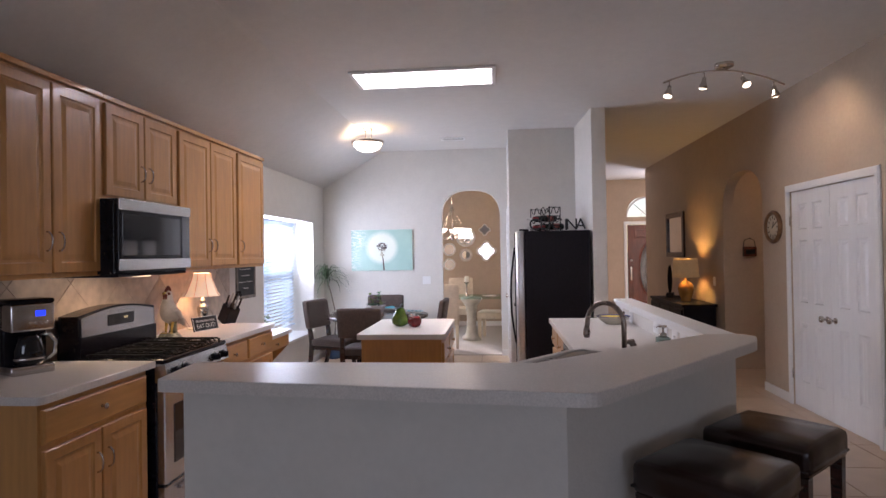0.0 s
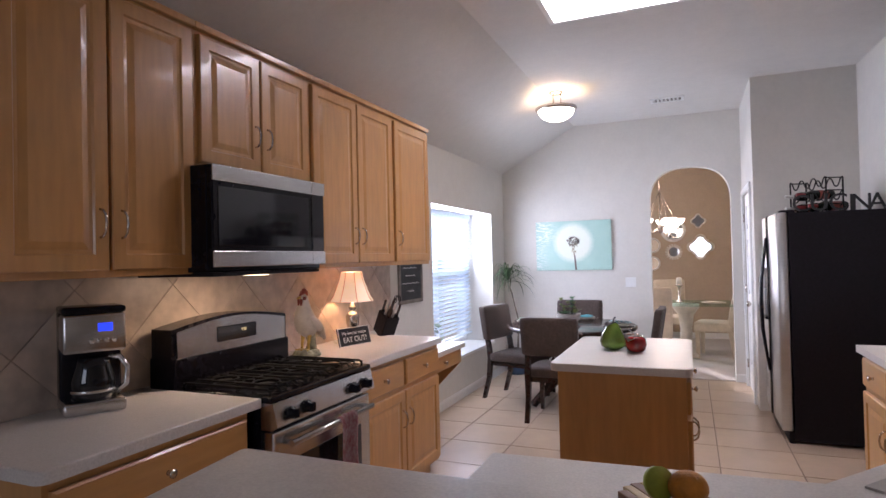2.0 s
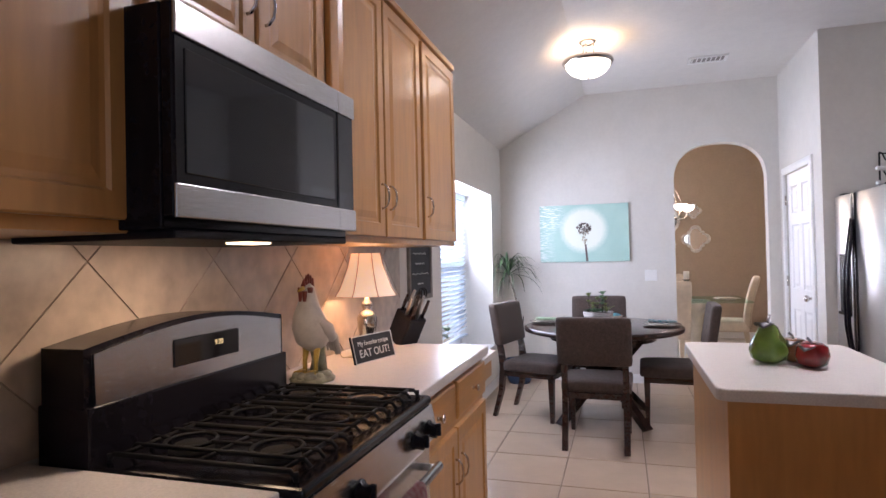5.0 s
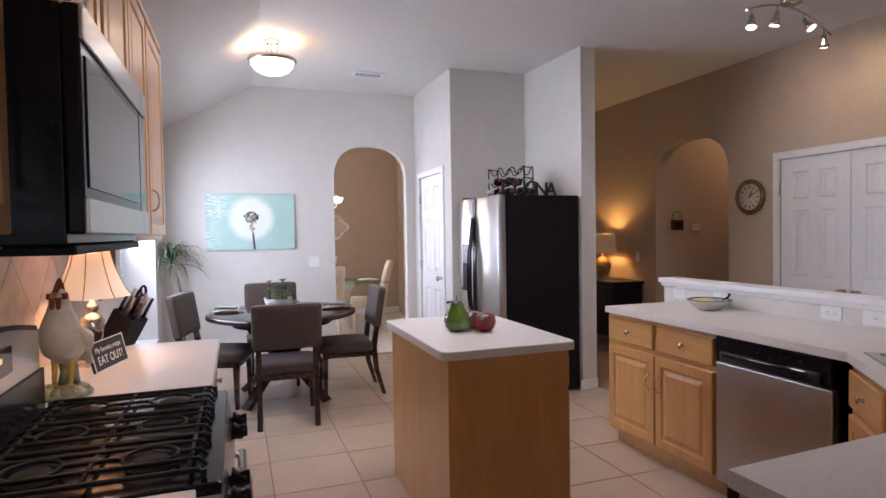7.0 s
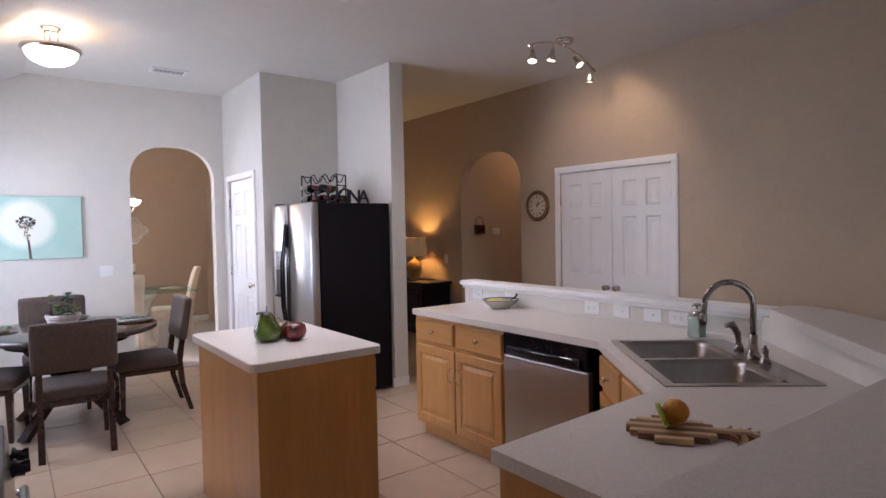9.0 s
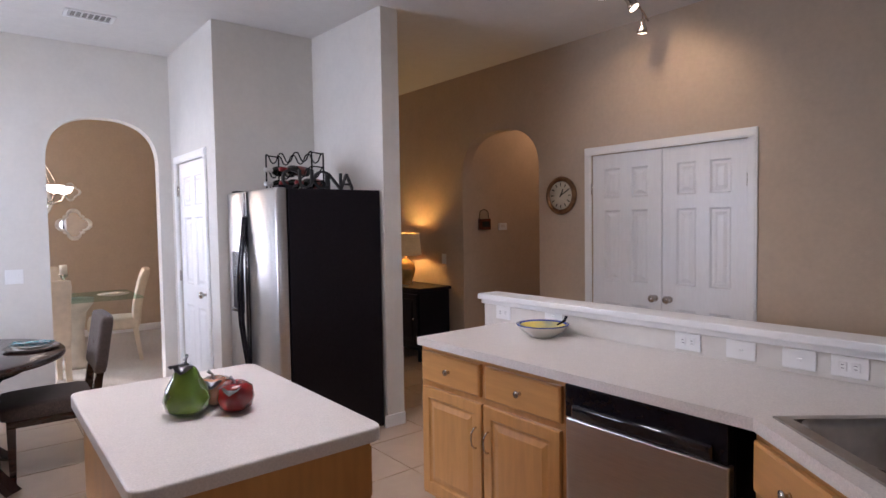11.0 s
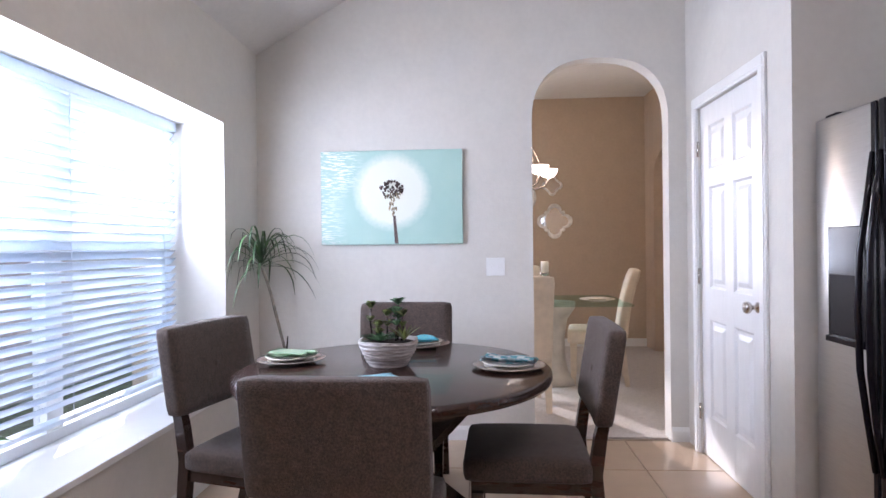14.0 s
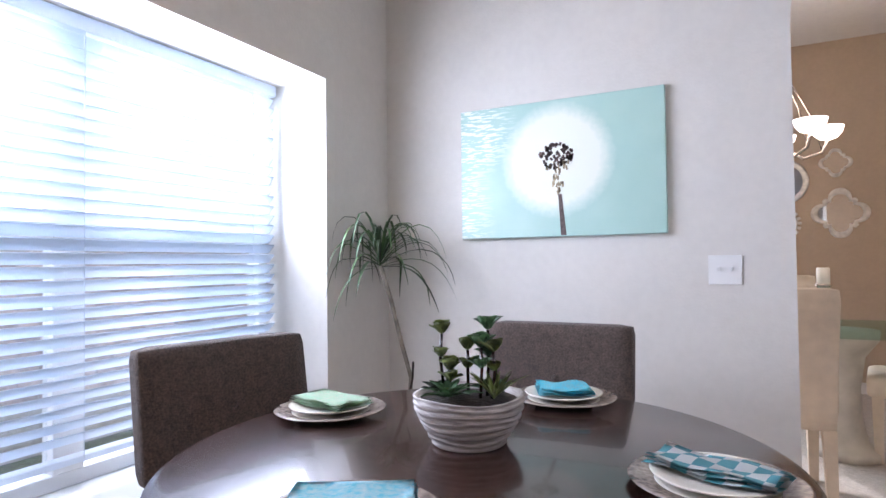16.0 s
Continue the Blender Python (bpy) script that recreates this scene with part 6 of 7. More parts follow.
def node(kind, **inputs):
    n_ = nt.nodes.new(kind)
    for k_, v_ in inputs.items():
        n_.inputs[int(k_[1:])].default_value = v_
    return n_


def mixed(fac, a, b):
    m_ = nt.nodes.new("ShaderNodeMix")
    m_.data_type = "RGBA"
    for sock, v_ in ((0, fac), (6, a), (7, b)):
        if isinstance(v_, tuple):
            m_.inputs[sock].default_value = (*v_, 1)
        else:
            nt.links.new(v_, m_.inputs[sock])
    return m_.outputs[2]


def soft_disc(cx, cz, r, soft, squash=1.0, wob=0.0):
    mp_n = nt.nodes.new("ShaderNodeMapping")
    mp_n.inputs["Location"].default_value = (-cx, 0, -cz * squash)
    mp_n.inputs["Scale"].default_value = (1, 0, squash)
    nt.links.new(tc.outputs["Object"], mp_n.inputs["Vector"])
    ln = nt.nodes.new("ShaderNodeVectorMath")
    ln.operation = "LENGTH"
    nt.links.new(mp_n.outputs[0], ln.inputs[0])
    val = ln.outputs["Value"]
    if wob:
        nz_ = nt.nodes.new("ShaderNodeTexNoise")
        nz_.inputs["Scale"].default_value = 45
        nt.links.new(tc.outputs["Object"], nz_.inputs["Vector"])
        ad = nt.nodes.new("ShaderNodeMath")
        ad.operation = "MULTIPLY_ADD"
        ad.inputs[1].default_value = wob
        nt.links.new(nz_.outputs["Fac"], ad.inputs[0])
        nt.links.new(val, ad.inputs[2])
        val = ad.outputs[0]
    mr = nt.nodes.new("ShaderNodeMapRange")
    mr.inputs["From Min"].default_value, mr.inputs["From Max"].default_value = r + soft, r - soft
    nt.links.new(val, mr.inputs["Value"])
    return mr.outputs[0]


nz = nt.nodes.new("ShaderNodeTexNoise")
nz.inputs["Scale"].default_value, nz.inputs["Detail"].default_value = 5, 5
nt.links.new(tc.outputs["Object"], nz.inputs["Vector"])
base = mixed(nz.outputs["Fac"], (0.35, 0.56, 0.51), (0.47, 0.66, 0.59))
# worn white print along the upper left and the edges
wv = nt.nodes.new("ShaderNodeTexNoise")
wv.inputs["Scale"].default_value = 60
mpw = nt.nodes.new("ShaderNodeMapping")
mpw.inputs["Scale"].default_value = (0.35, 1, 2.2)
nt.links.new(tc.outputs["Object"], mpw.inputs["Vector"])
nt.links.new(mpw.outputs[0], wv.inputs["Vector"])
wr = nt.nodes.new("ShaderNodeMapRange")
wr.inputs["From Min"].default_value, wr.inputs["From Max"].default_value = 0.50, 0.56
nt.links.new(wv.outputs["Fac"], wr.inputs["Value"])
worn = soft_disc(0.06, 0.50, 0.17, 0.06)
ml = nt.nodes.new("ShaderNodeMath")
ml.operation = "MULTIPLY"
nt.links.new(wr.outputs[0], ml.inputs[0])
nt.links.new(worn, ml.inputs[1])
base = mixed(ml.outputs[0], base, (0.80, 0.84, 0.82))
worn2 = soft_disc(0.0, 0.12, 0.09, 0.09, 0.5)
ml2 = nt.nodes.new("ShaderNodeMath")
ml2.operation = "MULTIPLY"
nt.links.new(wr.outputs[0], ml2.inputs[0])
nt.links.new(worn2, ml2.inputs[1])
base = mixed(ml2.outputs[0], base, (0.82, 0.85, 0.83))
base = mixed(soft_disc(0.46, 0.34, 0.24, 0.035, 1.0, 0.03), base, (0.80, 0.84, 0.75))
nt.links.new(base, bs.inputs["Base Color"])
pic = thing("canvas_picture", pose(-1.70, NY, 1.26, 0, 0, 0), "teal canvas print of a white dandelion clock", "picture")
part("canvas", boxed(0, -0.028, 0, 0.915, -0.001, 0.605, 0.004), M_CANVAS, pic)
M_INK = material("brown_ink", (0.13, 0.09, 0.08), 0.5, scale=60, vary=0.4)
M_INKL = material("straw_ink", (0.45, 0.38, 0.24), 0.5, scale=60, vary=0.4)
rnd = random.Random(5)
bm = bmesh.new()
for i in range(85):
    a, r = rnd.uniform(0, 6.28), 0.075 * math.sqrt(rnd.random())
    x, z = 0.46 + r * math.cos(a), 0.355 + 0.72 * r * math.sin(a)
    box(bm, -0.005, 0, -0.008, 0.005, 0.001, 0.008, m=pose(x, -0.0295, z, 0, rnd.uniform(-50, 50)))
tagged(part("seed_head", bm, M_INK, pic, "dark printed seed head"), kind="stuff")
bm = bmesh.new()
for i in range(34):
    z = rnd.uniform(0.19, 0.33)
    w = 0.012 + 0.05 * (z - 0.19) / 0.14
    box(bm, -0.004, 0, -0.010, 0.004, 0.001, 0.010, m=pose(0.465 + rnd.uniform(-w, w), -0.0295, z, 0, rnd.uniform(-25, 25)))
tagged(part("loose_seeds", bm, M_INKL, pic, "straw-coloured printed seeds"), kind="stuff")
part("stalk", prism([(0.478, 0.005), (0.502, 0.005), (0.484, 0.185), (0.468, 0.185)], 0.0285, 0.0298, m=pose(0, 0, 0, 90)), M_INK, pic, "printed brown stalk")

# towel on the oven handle
M_TOWEL = material("red_print_towel", (0.16, 0.03, 0.035), 0.95, scale=70, vary=0.5, bump=0.2, ramp=(0.42, 0.32, 0.30))
bm = bmesh.new()
prev = None
for k in range(22):
    t = k / 21
    if t < 0.12:
        a = math.pi * t / 0.12
        y, z = -1.47 + 0.075 + 0.019 * math.cos(math.pi - a) * -1, 0.725 + 0.019 * math.sin(a)
        off = 0.075 - 0.019 * math.cos(a)
    else:
        off, z = 0.094 + 0.003 * math.sin(t * 9), 0.725 - (t - 0.12) * 0.42
    row = [bm.verts.new((-1.47 + off + 0.004 * math.sin(j * 1.3 + t * 3), 3.62 + 0.14 * j / 8, z)) for j in range(9)]
    if prev:
        for j in range(8):
            bm.faces.new((prev[j], prev[j + 1], row[j + 1], row[j])).smooth = True
    prev = row
bmesh.ops.solidify(bm, geom=bm.faces[:], thickness=0.004)
single("dish_towel", bm, M_TOWEL, Matrix(), "red and white printed dish towel on the oven handle", "towel")

# ---------------------------------------------------------------- tan wall and hall
M_BRONZE = material("aged_bronze", (0.22, 0.12, 0.06), 0.4, 0.7, scale=20, vary=0.3)
M_FACE = material("parchment_dial", (0.60, 0.54, 0.42), 0.6, scale=12, vary=0.08)
clk = thing("wall_clock", pose(EX, 6.27, 1.71, 0, 0, -90), "round bronze-framed wall clock with parchment dial", "clock")
part("frame", lathe([(0.125, 0.0), (0.165, 0.0), (0.17, 0.02), (0.15, 0.04), (0.13, 0.03), (0.125, 0.02)], 40, pose(0, 0, 0, 90)), M_BRONZE, clk)
face = part("dial", lathe([(0, 0.018), (0.128, 0.018), (0.128, 0.0), (0, 0.0)], 40, pose(0, 0, 0, 90)), M_FACE, clk)
for k in range(12):
    a = radians(30 * k)
    part("hour_mark", boxed(-0.004, -0.0205, 0.082, 0.004, -0.0185, 0.112, m=pose(0, 0, 0, 0, 30 * k)), M_IRON, face)
for a, L, w in ((28, 0.06, 0.005), (62, 0.09, 0.0035)):
    part("clock_pointer", boxed(-w, -0.024, -0.015, w, -0.022, L, m=pose(0, 0, 0, 0, a)), M_IRON, clk)
key = thing("key_holder", pose(3.575, ax1 + 0.019, 1.40), "dark red wooden key box with a wire hanger", "key holder")
part("box", boxed(-0.075, -0.05, 0, 0.075, -0.001, 0.12, 0.004), M_RED, key)
part("slots", boxed(-0.055, -0.054, 0.03, 0.055, -0.0495, 0.09), M_IRON, key)
part("hanger", tube([(-0.07, -0.02, 0.12), (-0.06, -0.02, 0.20), (0.0, -0.02, 0.225), (0.06, -0.02, 0.20), (0.07, -0.02, 0.12)], 0.004, 6), M_IRON, key)
th = thing("thermostat", pose(3.865, ax1 + 0.019, 1.43), "white wall thermostat with a grey display", "thermostat")
part("case", smooth(boxed(-0.06, -0.025, -0.04, 0.06, -0.001, 0.04, 0.006)), M_WHITE, th)
part("display", boxed(-0.035, -0.027, -0.012, 0.025, -0.0245, 0.022), M_FOILW, th)
con = thing("console_table", pose(3.04, 8.62, 0), "black console table against the tan wall", "console table")
part("top", boxed(-0.22, -0.80, 0.755, 0.22, 0.80, 0.79, 0.005), M_BLACKM, con)
part("body", boxed(-0.20, -0.78, 0.12, 0.20, 0.78, 0.754), M_BLACKM, con)
for k in range(3):
    dw_ = part("door", rings_panel(bmesh.new(), 0, 0, 0.48, 0.56, RINGS, close_back=True), M_BLACKM, con, m=pose(-0.20, 0.75 - k * 0.505, 0.16, 0, 0, -90))
    part("knob", lathe([(0, 0), (0.012, 0.004), (0.012, 0.014), (0, 0.018)], 12, pose(0, 0, 0, 90)), M_NICKEL, dw_, m=pose(0.43, -0.02, 0.3))
for x in (-0.18, 0.18):
    for y in (-0.75, 0.75):
        part("foot", boxed(x - 0.02, y - 0.02, 0, x + 0.02, y + 0.02, 0.121), M_BLACKM, con)
hl = thing("console_lamp", pose(3.03, 8.35, 0.79), "golden ceramic jar lamp with a tan drum shade, lit", "lamp")
M_GOLD = material("golden_glaze", (0.45, 0.26, 0.07), 0.2, scale=10, vary=0.25)
part("base", lathe([(0, 0), (0.065, 0), (0.065, 0.015), (0.06, 0.02), (0.09, 0.10), (0.105, 0.17), (0.09, 0.235), (0.05, 0.265), (0.04, 0.28), (0.012, 0.29), (0.012, 0.36), (0, 0.36)], 32), M_GOLD, hl, "golden glazed jar base")
part("shade", lathe([(0.17, 0.33), (0.175, 0.33), (0.155, 0.58), (0.15, 0.58)], 40), M_SHADE2, hl, "tan drum shade")
part("bulb", lathe([(0, 0.36), (0.015, 0.365), (0.028, 0.40), (0.024, 0.425), (0, 0.435)], 16), M_BULB, hl)
lamp("console_lamp_light", "POINT", Matrix.Translation((3.03, 8.35, 0.79 + 0.46)), 14, (1, 0.60, 0.16), radius=0.03)
scu = single("twin_sculpture", boxed(-0.10, -0.05, 0, 0.10, 0.05, 0.07, 0.004), M_BLACKM, pose(3.02, 9.05, 0.79, 0, 0, 70), "black base with two tall curved blades", "sculpture")
for s in (-1, 1):
    bm = bmesh.new()
    leaf_blade(bm, (s * 0.05, 0, 0.071), (s * 0.12, 0, 1), 0.42, 0.06, 0.0, 8, fold=0.2)
    bmesh.ops.solidify(bm, geom=bm.faces[:], thickness=0.012)
    part("blade", bm, M_BLACKM, scu)
fm = thing("framed_mirror", pose(EX, 10.0, 1.38, 0, 0, -90), "dark wood framed mirror on the tan wall", "mirror")
part("glass", boxed(0.08, -0.012, 0.08, 0.82, -0.004, 0.62), M_MIRROR, fm, "mirror glass")
for x0, z0, x1, z1 in ((0, 0, 0.9, 0.08), (0, 0.62, 0.9, 0.70), (0, 0.08, 0.08, 0.62), (0.82, 0.08, 0.9, 0.62)):
    part("frame", boxed(x0, -0.035, z0, x1, -0.001, z1, 0.008), M_DARKWOOD, fm)

pc = thing("passage_lamp", pose(4.6, 7.05, H), "small flush ceiling lamp in the side passage, lit", "ceiling lamp")
part("canopy", lathe([(0, 0), (0.14, 0), (0.14, -0.02), (0, -0.02)], 28), M_NICKEL, pc)
part("bowl", lathe([(0.13, -0.02), (0.12, -0.05), (0.07, -0.08), (0, -0.09)], 28), M_BOWL, pc, "glowing frosted bowl")
lamp("passage_lamp_light", "POINT", Matrix.Translation((4.6, 7.05, H - 0.2)), 8, (1, 0.62, 0.30), radius=0.1)

# ---------------------------------------------------------------- dining room beyond the arch


def slip_chair(m, label):
    """A tall chair in a fitted cover, facing +y."""
    c = thing("slipcovered_chair", m, label, "chair", "chairs of the dining room")

    def bend(co):
        t = max(0, co.z - 0.5)
        co.y -= 0.10 * t + 0.25 * t * t
        return co
    part("backrest", padded(-0.235, 0.0, 0.40, 0.235, 0.09, 1.02, 0.03, bend), M_CREAM, c, "cream covered tall back")
    part("seat", padded(-0.235, 0.02, 0.36, 0.235, 0.52, 0.49, 0.03), M_CREAM, c, "cream covered seat")
    for x in (-0.2, 0.2):
        for y in (0.06, 0.47):
            bm = prism([(-0.028, -0.028), (0.028, -0.028), (0.028, 0.028), (-0.028, 0.028)], 0, 0.37)
            for v in bm.verts:
                if v.co.z < 0.1:
                    v.co.x *= 0.7
                    v.co.y = v.co.y * 0.7 + (-0.05 if y < 0.1 else 0.0)
            part("leg", bm, M_CREAM, c, m=pose(x, y, 0))
    return c


sc = slip_chair(pose(-0.38, 9.20, 0, 0, 0, 4), "cream slipcovered dining chair at the glass table")
copy_thing(sc, pose(0.64, 10.25, 0, 0, 0, 80))
copy_thing(sc, pose(-0.25, 11.35, 0, 0, 0, 180))
gt = thing("glass_dining_table", pose(-0.35, 10.2, 0), "dining table with a clear glass top on stone pedestals", "table")
part("glass_top", prism(rounded([(-1.0, -0.5), (0.93, -0.5), (0.93, 0.5), (-1.0, 0.5)], (0.06,) * 4), 0.735, 0.748, bevel=0.003), M_TABLEGLASS, gt, "clear greenish glass top").visible_shadow = False
M_STONE = material("pale_stone", (0.62, 0.58, 0.51), 0.6, scale=10, vary=0.12, bump=0.15)
for x in (-0.5, 0.35):
    bm = lathe([(0, 0), (0.17, 0), (0.17, 0.05), (0.11, 0.09), (0.08, 0.22), (0.075, 0.40), (0.10, 0.58), (0.17, 0.68), (0.175, 0.7345), (0, 0.7345)], 24)
    part("pedestal", bm, M_STONE, gt, "pale carved stone pedestal", pose(x, 0, 0))
p = thing("dinner_plate", pose(0.35, 10.1, 0.748), "white plate set on the glass table", "plate")
part("dish", lathe([(0, 0), (0.09, 0), (0.10, 0.006), (0.155, 0.016), (0.155, 0.02), (0.1, 0.01), (0, 0.009)], 32), M_PLATE, p)
part("upper_dish", lathe([(0, 0.010), (0.07, 0.0105), (0.11, 0.024), (0.11, 0.028), (0.07, 0.016), (0, 0.015)], 32), M_PLATE, p)
cs = thing("candle_holder", pose(-0.08, 10.33, 0.748), "tall silver candle holder with a white pillar candle", "candle")
part("stick", lathe([(0, 0), (0.055, 0), (0.05, 0.01), (0.015, 0.03), (0.012, 0.12), (0.018, 0.16), (0.012, 0.20), (0.045, 0.235), (0.045, 0.245), (0, 0.245)], 20), M_NICKEL, cs)
part("candle", lathe([(0, 0.245), (0.035, 0.245), (0.036, 0.34), (0.03, 0.345), (0, 0.34)], 20), M_PAPER, cs, "white pillar candle")
# chandelier
M_CHSHADE = material("lit_alabaster_shade", (0.9, 0.86, 0.78), 0.4, glow=(1, 0.90, 0.76), power=3.5)
cd = thing("chandelier", pose(-0.30, 10.1, 0), "brushed nickel chandelier with upturned glass bowls, lit", "chandelier")
part("canopy", lathe([(0, H), (0.07, H), (0.06, H - 0.03), (0, H - 0.035)], 24), M_NICKEL, cd)
part("chain", tube([(0, 0, H - 0.03), (0, 0, 2.35)], 0.008, 6), M_NICKEL, cd)
part("stem", lathe([(0, 1.72), (0.02, 1.74), (0.035, 1.80), (0.015, 1.88), (0.015, 2.30), (0, 2.36)], 16), M_NICKEL, cd)
for k in range(5):
    a = 2 * math.pi * k / 5 + 0.25
    c_, s_ = math.cos(a), math.sin(a)
    arm = part("arm", tube([(0.02 * c_, 0.02 * s_, 1.80), (0.12 * c_, 0.12 * s_, 1.74), (0.22 * c_, 0.22 * s_, 1.77), (0.25 * c_, 0.25 * s_, 1.84)], 0.009, 8), M_NICKEL, cd)
    part("glass_bowl", lathe([(0.02, 1.845), (0.05, 1.855), (0.075, 1.885), (0.085, 1.92), (0.082, 1.92), (0.07, 1.887), (0.02, 1.86)], 20), M_CHSHADE, arm, "glowing glass bowl", pose(0.25 * c_, 0.25 * s_, 0))
    part("stay", tube([(0.0, 0.0, 2.32), (0.16 * c_, 0.16 * s_, 2.0), (0.22 * c_, 0.22 * s_, 1.78)], 0.003, 5), M_NICKEL, cd)
lamp("chandelier_light", "POINT", Matrix.Translation((-0.30, 10.1, 2.05)), 26, (1, 0.82, 0.6), radius=0.2)


def wall_mirror(x, z, r, kind, label):
    m = thing("wall_mirror", pose(x, 12.1, z), label, "mirror", "mirrors on the dining wall")

    def rad(a, base):
        if kind == "quatrefoil":
            best = 0.0
            for q in range(4):
                d_ = a - q * math.pi / 2
                if math.cos(d_) > 0 and 0.60 * abs(math.sin(d_)) < 0.40:
                    best = max(best, 0.60 * math.cos(d_) + math.sqrt(0.40 ** 2 - (0.60 * math.sin(d_)) ** 2))
            corner = 0.78 if abs(math.sin(2 * a)) > 0.98 else 0.0
            return base * max(best, corner)
        if kind == "scallop":
            return base * (1 + 0.05 * abs(math.sin(6 * a)))
        return base
    n = 72
    pts = lambda base: [(rad(2 * math.pi * i / n, base) * math.cos(2 * math.pi * i / n), rad(2 * math.pi * i / n, base) * math.sin(2 * math.pi * i / n)) for i in range(n)]
    part("glass", prism(pts(r * 0.80), 0.004, 0.012, m=pose(0, 0, 0, 90)), M_MIRROR, m, "mirror glass")
    bm = bmesh.new()
    loops = [[bm.verts.new((x_, -y_, z_)) for x_, z_ in pts(r * f)] for f, y_ in ((1.0, 0.0), (1.0, 0.018), (0.93, 0.026), (0.80, 0.02), (0.76, 0.012))]
    for a_, b_ in zip(loops, loops[1:]):
        for i in range(n):
            bm.faces.new((a_[i], a_[(i + 1) % n], b_[(i + 1) % n], b_[i])).smooth = True
    part("frame", bm, M_SILVER, m)
    if kind == "sun":
        for i in range(18):
            part("ray", boxed(r * 0.95, -0.014, -0.012, r * 1.3, -0.002, 0.012, 0.003, m=pose(0, 0, 0, 0, i * 20)), M_SILVER, m)


wall_mirror(0.24, 1.535, 0.215, "quatrefoil", "quatrefoil wall mirror with a silver frame")
wall_mirror(0.215, 1.97, 0.125, "quatrefoil", "small quatrefoil wall mirror with a silver frame")
wall_mirror(-0.18, 1.83, 0.20, "round", "round wall mirror with a silver frame")
wall_mirror(-0.18, 1.46, 0.105, "sun", "round sunburst wall mirror with a silver frame")
wall_mirror(-0.52, 1.58, 0.13, "scallop", "scalloped round wall mirror with a silver frame")
wall_mirror(-0.52, 1.27, 0.12, "scallop", "scalloped round wall mirror with a silver frame")
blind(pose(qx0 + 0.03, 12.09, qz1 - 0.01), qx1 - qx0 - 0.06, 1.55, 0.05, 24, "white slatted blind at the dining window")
bb = setting("baseboard", boxed(-1.5, 12.085, 0.004, 1.329, 12.0995, 0.10, 0.003), M_WHITE, "white painted baseboard", "baseboard")

# ---------------------------------------------------------------- outside the nook window
M_SKYGLOW = material("bright_hazy_sky", (0.8, 0.85, 0.9), 1.0, scale=0.5, vary=0.02, glow=(0.90, 0.95, 1.0), power=3.0)
setting("backdrop_sky", boxed(-16.2, -12, -0.5, -16.0, 26, 12), M_SKYGLOW, "plain bright hazy sky beyond the garden", "sky")
setting("ground", boxed(-1200, -1200, -0.5, 1200, 1200, -0.30), M_GRASS, "lawn outside the house", "ground")
fence = tagged(thing("garden_wall", pose(-5.6, 3.4, -0.3), "brick garden wall outside the window, coloured pale for daylight haze", "wall"))
part("mortar_core", boxed(0.01, 0, 0, 0.2, 10.0, 1.62), M_MORTAR, fence)
part("coping", boxed(-0.02, 0, 1.62, 0.24, 10.0, 1.68, 0.01), M_MORTAR, fence)
# ---------------------------------------------------------------- pieces: bricks, backsplash, floor tiles
brick = mesh_of("brick", boxed(-0.006, -0.145, -0.045, 0.006, 0.145, 0.045, 0.003), M_BRICK_PALED)
for row in range(4, 15):
    for col in range(22):
        o = new("brick", brick)
        o.parent = fence
        o.matrix_basis = pose(0.206, 1.2 + col * 0.305 + 0.15 * (row % 2), 0.06 + row * 0.105)

# diagonal backsplash tiles, cut to the wall strip between worktop and cabinets
splash = tagged(part("backsplash", boxed(WX, 2.39, WT + 0.001, WX + 0.004, 5.50, 1.404), M_GROUT2), "beige stone tile backsplash laid diagonally", "backsplash", kind="structure")


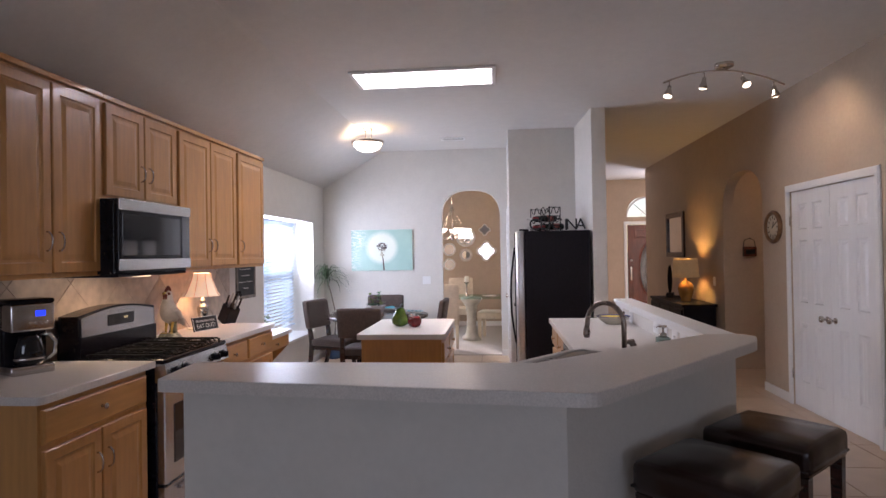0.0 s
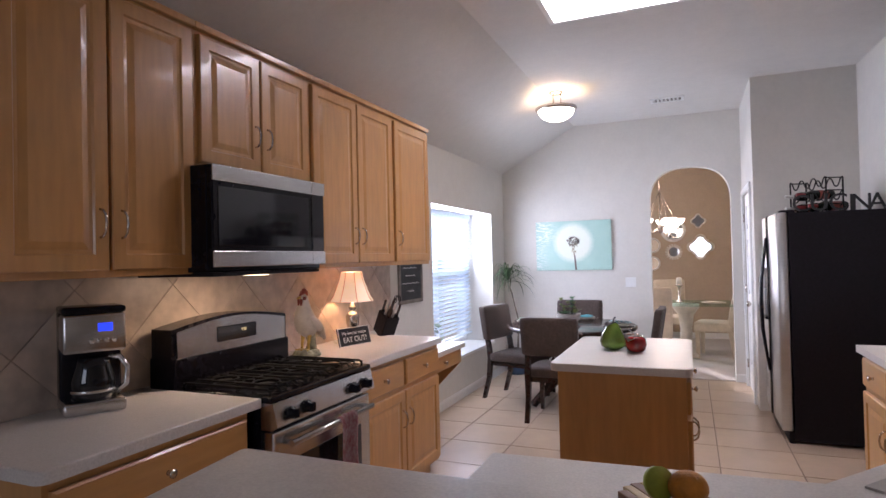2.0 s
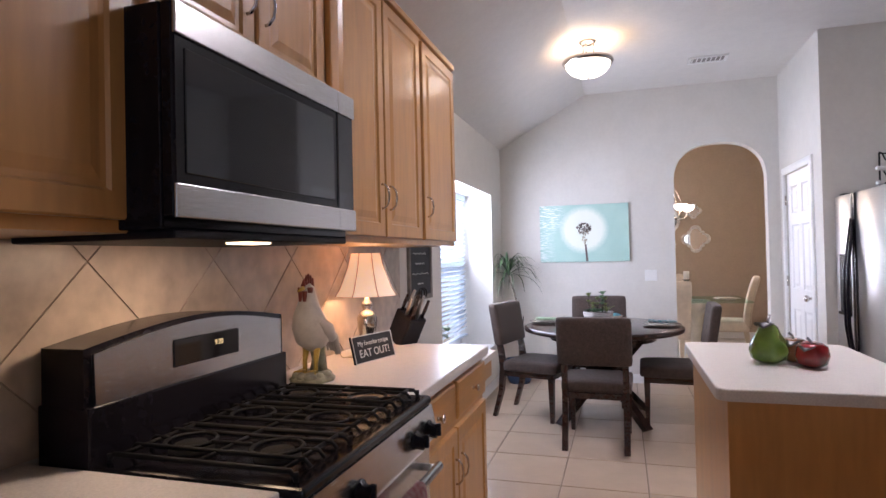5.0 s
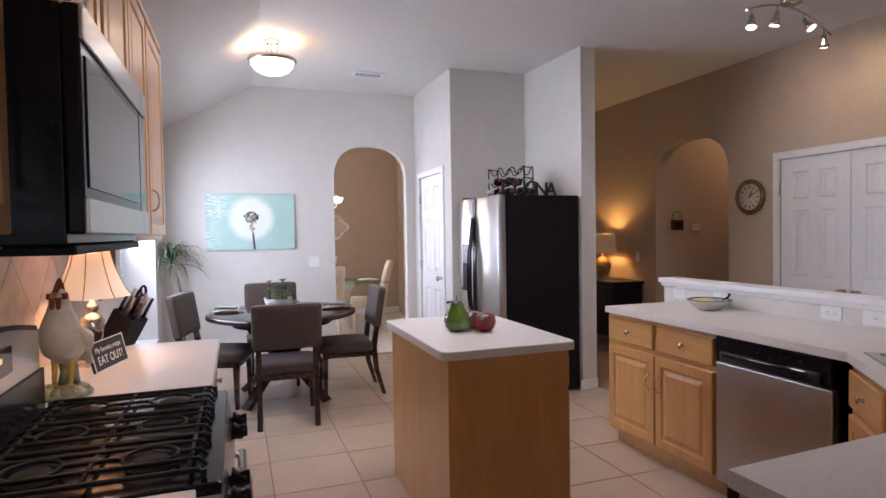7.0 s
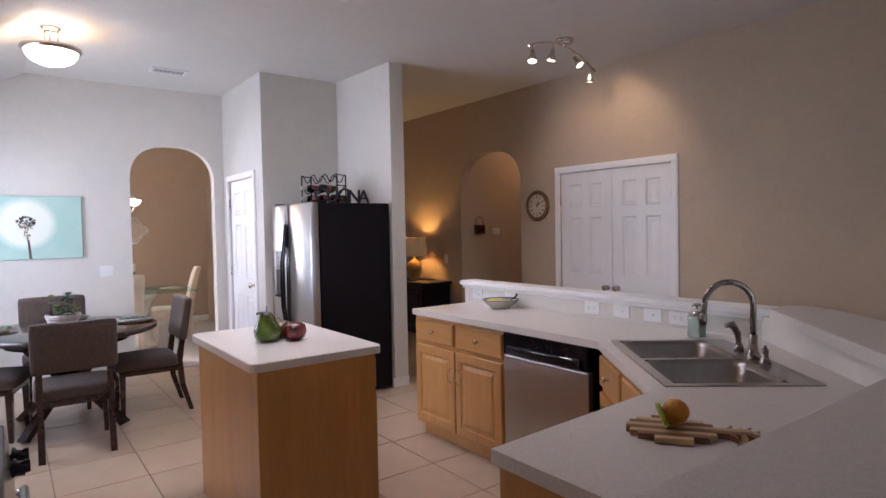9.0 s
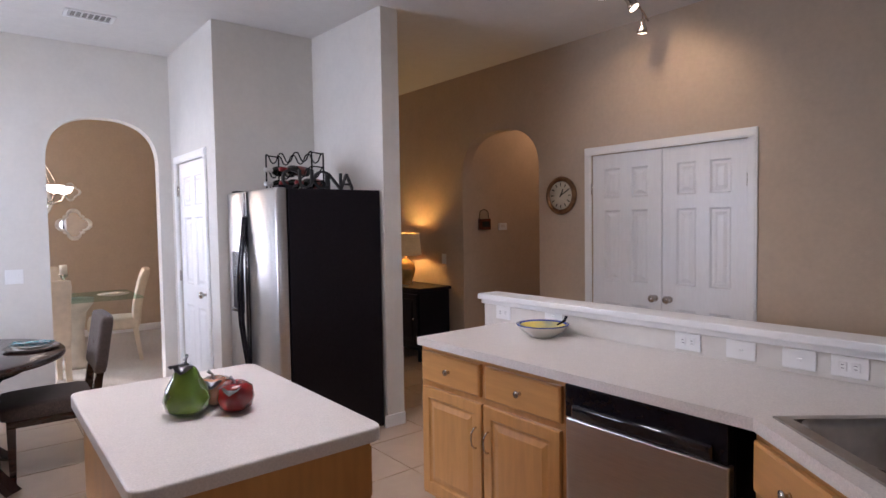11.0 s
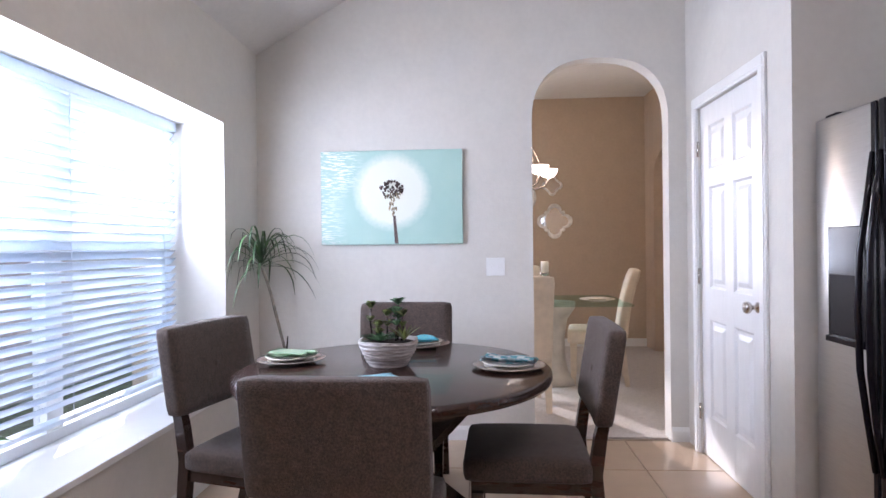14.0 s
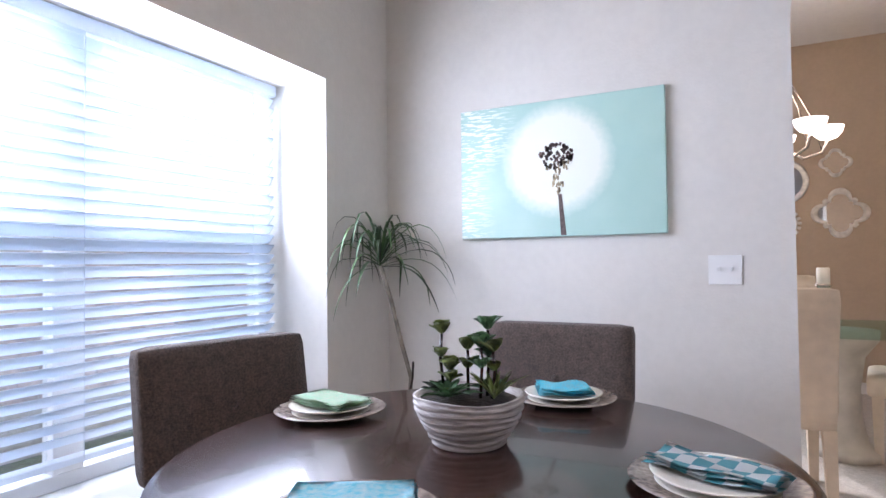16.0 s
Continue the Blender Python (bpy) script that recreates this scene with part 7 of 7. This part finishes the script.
def clip_poly(poly, axis, limit, keep_low):
    out = []
    for p_, q_ in zip(poly, poly[1:] + poly[:1]):
        a_ok, b_ok = (p_[axis] <= limit) == keep_low, (q_[axis] <= limit) == keep_low
        if a_ok:
            out.append(p_)
        if a_ok != b_ok:
            t = (limit - p_[axis]) / (q_[axis] - p_[axis])
            out.append((p_[0] + t * (q_[0] - p_[0]), p_[1] + t * (q_[1] - p_[1])))
    return out


S = 0.33
hd = S / math.sqrt(2)
for i in range(-1, 16):
    for j in range(-2, 5):
        if (i + j) % 2:
            continue
        cy_, cz_ = 2.45 + i * hd, 1.12 + j * hd
        g = hd - 0.0035
        poly = [(cy_ - g, cz_), (cy_, cz_ - g), (cy_ + g, cz_), (cy_, cz_ + g)]
        for axis, limit, low in ((0, 5.50, True), (0, 2.39, False), (1, 1.404, True), (1, WT + 0.002, False)):
            poly = clip_poly(poly, axis, limit, low) if len(poly) > 2 else poly
        if len(poly) < 3:
            continue
        bm = prism(poly, 0.004, 0.009, m=Matrix(((0, 0, 1, WX), (1, 0, 0, 0), (0, 1, 0, 0), (0, 0, 0, 1))))
        part("tile", bm, M_SPLASH, splash)

# floor tiles
floor = bpy.data.objects["floor_kitchen"]
TS = 0.485
tile = mesh_of("tile", boxed(-TS / 2 + 0.0035, -TS / 2 + 0.0035, -0.010, TS / 2 - 0.0035, TS / 2 - 0.0035, 0.0, 0.0015), M_TILE)
near, far = [], []
for i in range(-5, 12):
    for j in range(-12, 7):
        x, y = -0.99 + i * TS, 6.45 + j * TS
        if not (-2.3 < x < 5.5 and -4.2 < y < 8.66):
            continue
        (near if y > 1.6 and x < 3.3 else far).append((x, y))
for x, y in near:
    o = new("tile", tile)
    o.parent = floor
    o.matrix_basis = pose(x, y, 0, 0, 0, 90 * ((int(x * 7) + int(y * 5)) % 4))
bm = bmesh.new()
for x, y in far:
    box(bm, x - TS / 2 + 0.0035, y - TS / 2 + 0.0035, -0.010, x + TS / 2 - 0.0035, y + TS / 2 - 0.0035, 0.0)
for i in range(8):
    for j in range(9):
        x, y = 1.9 + i * TS, 8.95 + j * TS
        box(bm, x - TS / 2 + 0.0035, y - TS / 2 + 0.0035, -0.010, x + TS / 2 - 0.0035, y + TS / 2 - 0.0035, 0.0)
far_tiles = tagged(part("outer_tiles", bm, M_TILE, floor, "beige floor tiles of the further rooms"), kind="stuff")
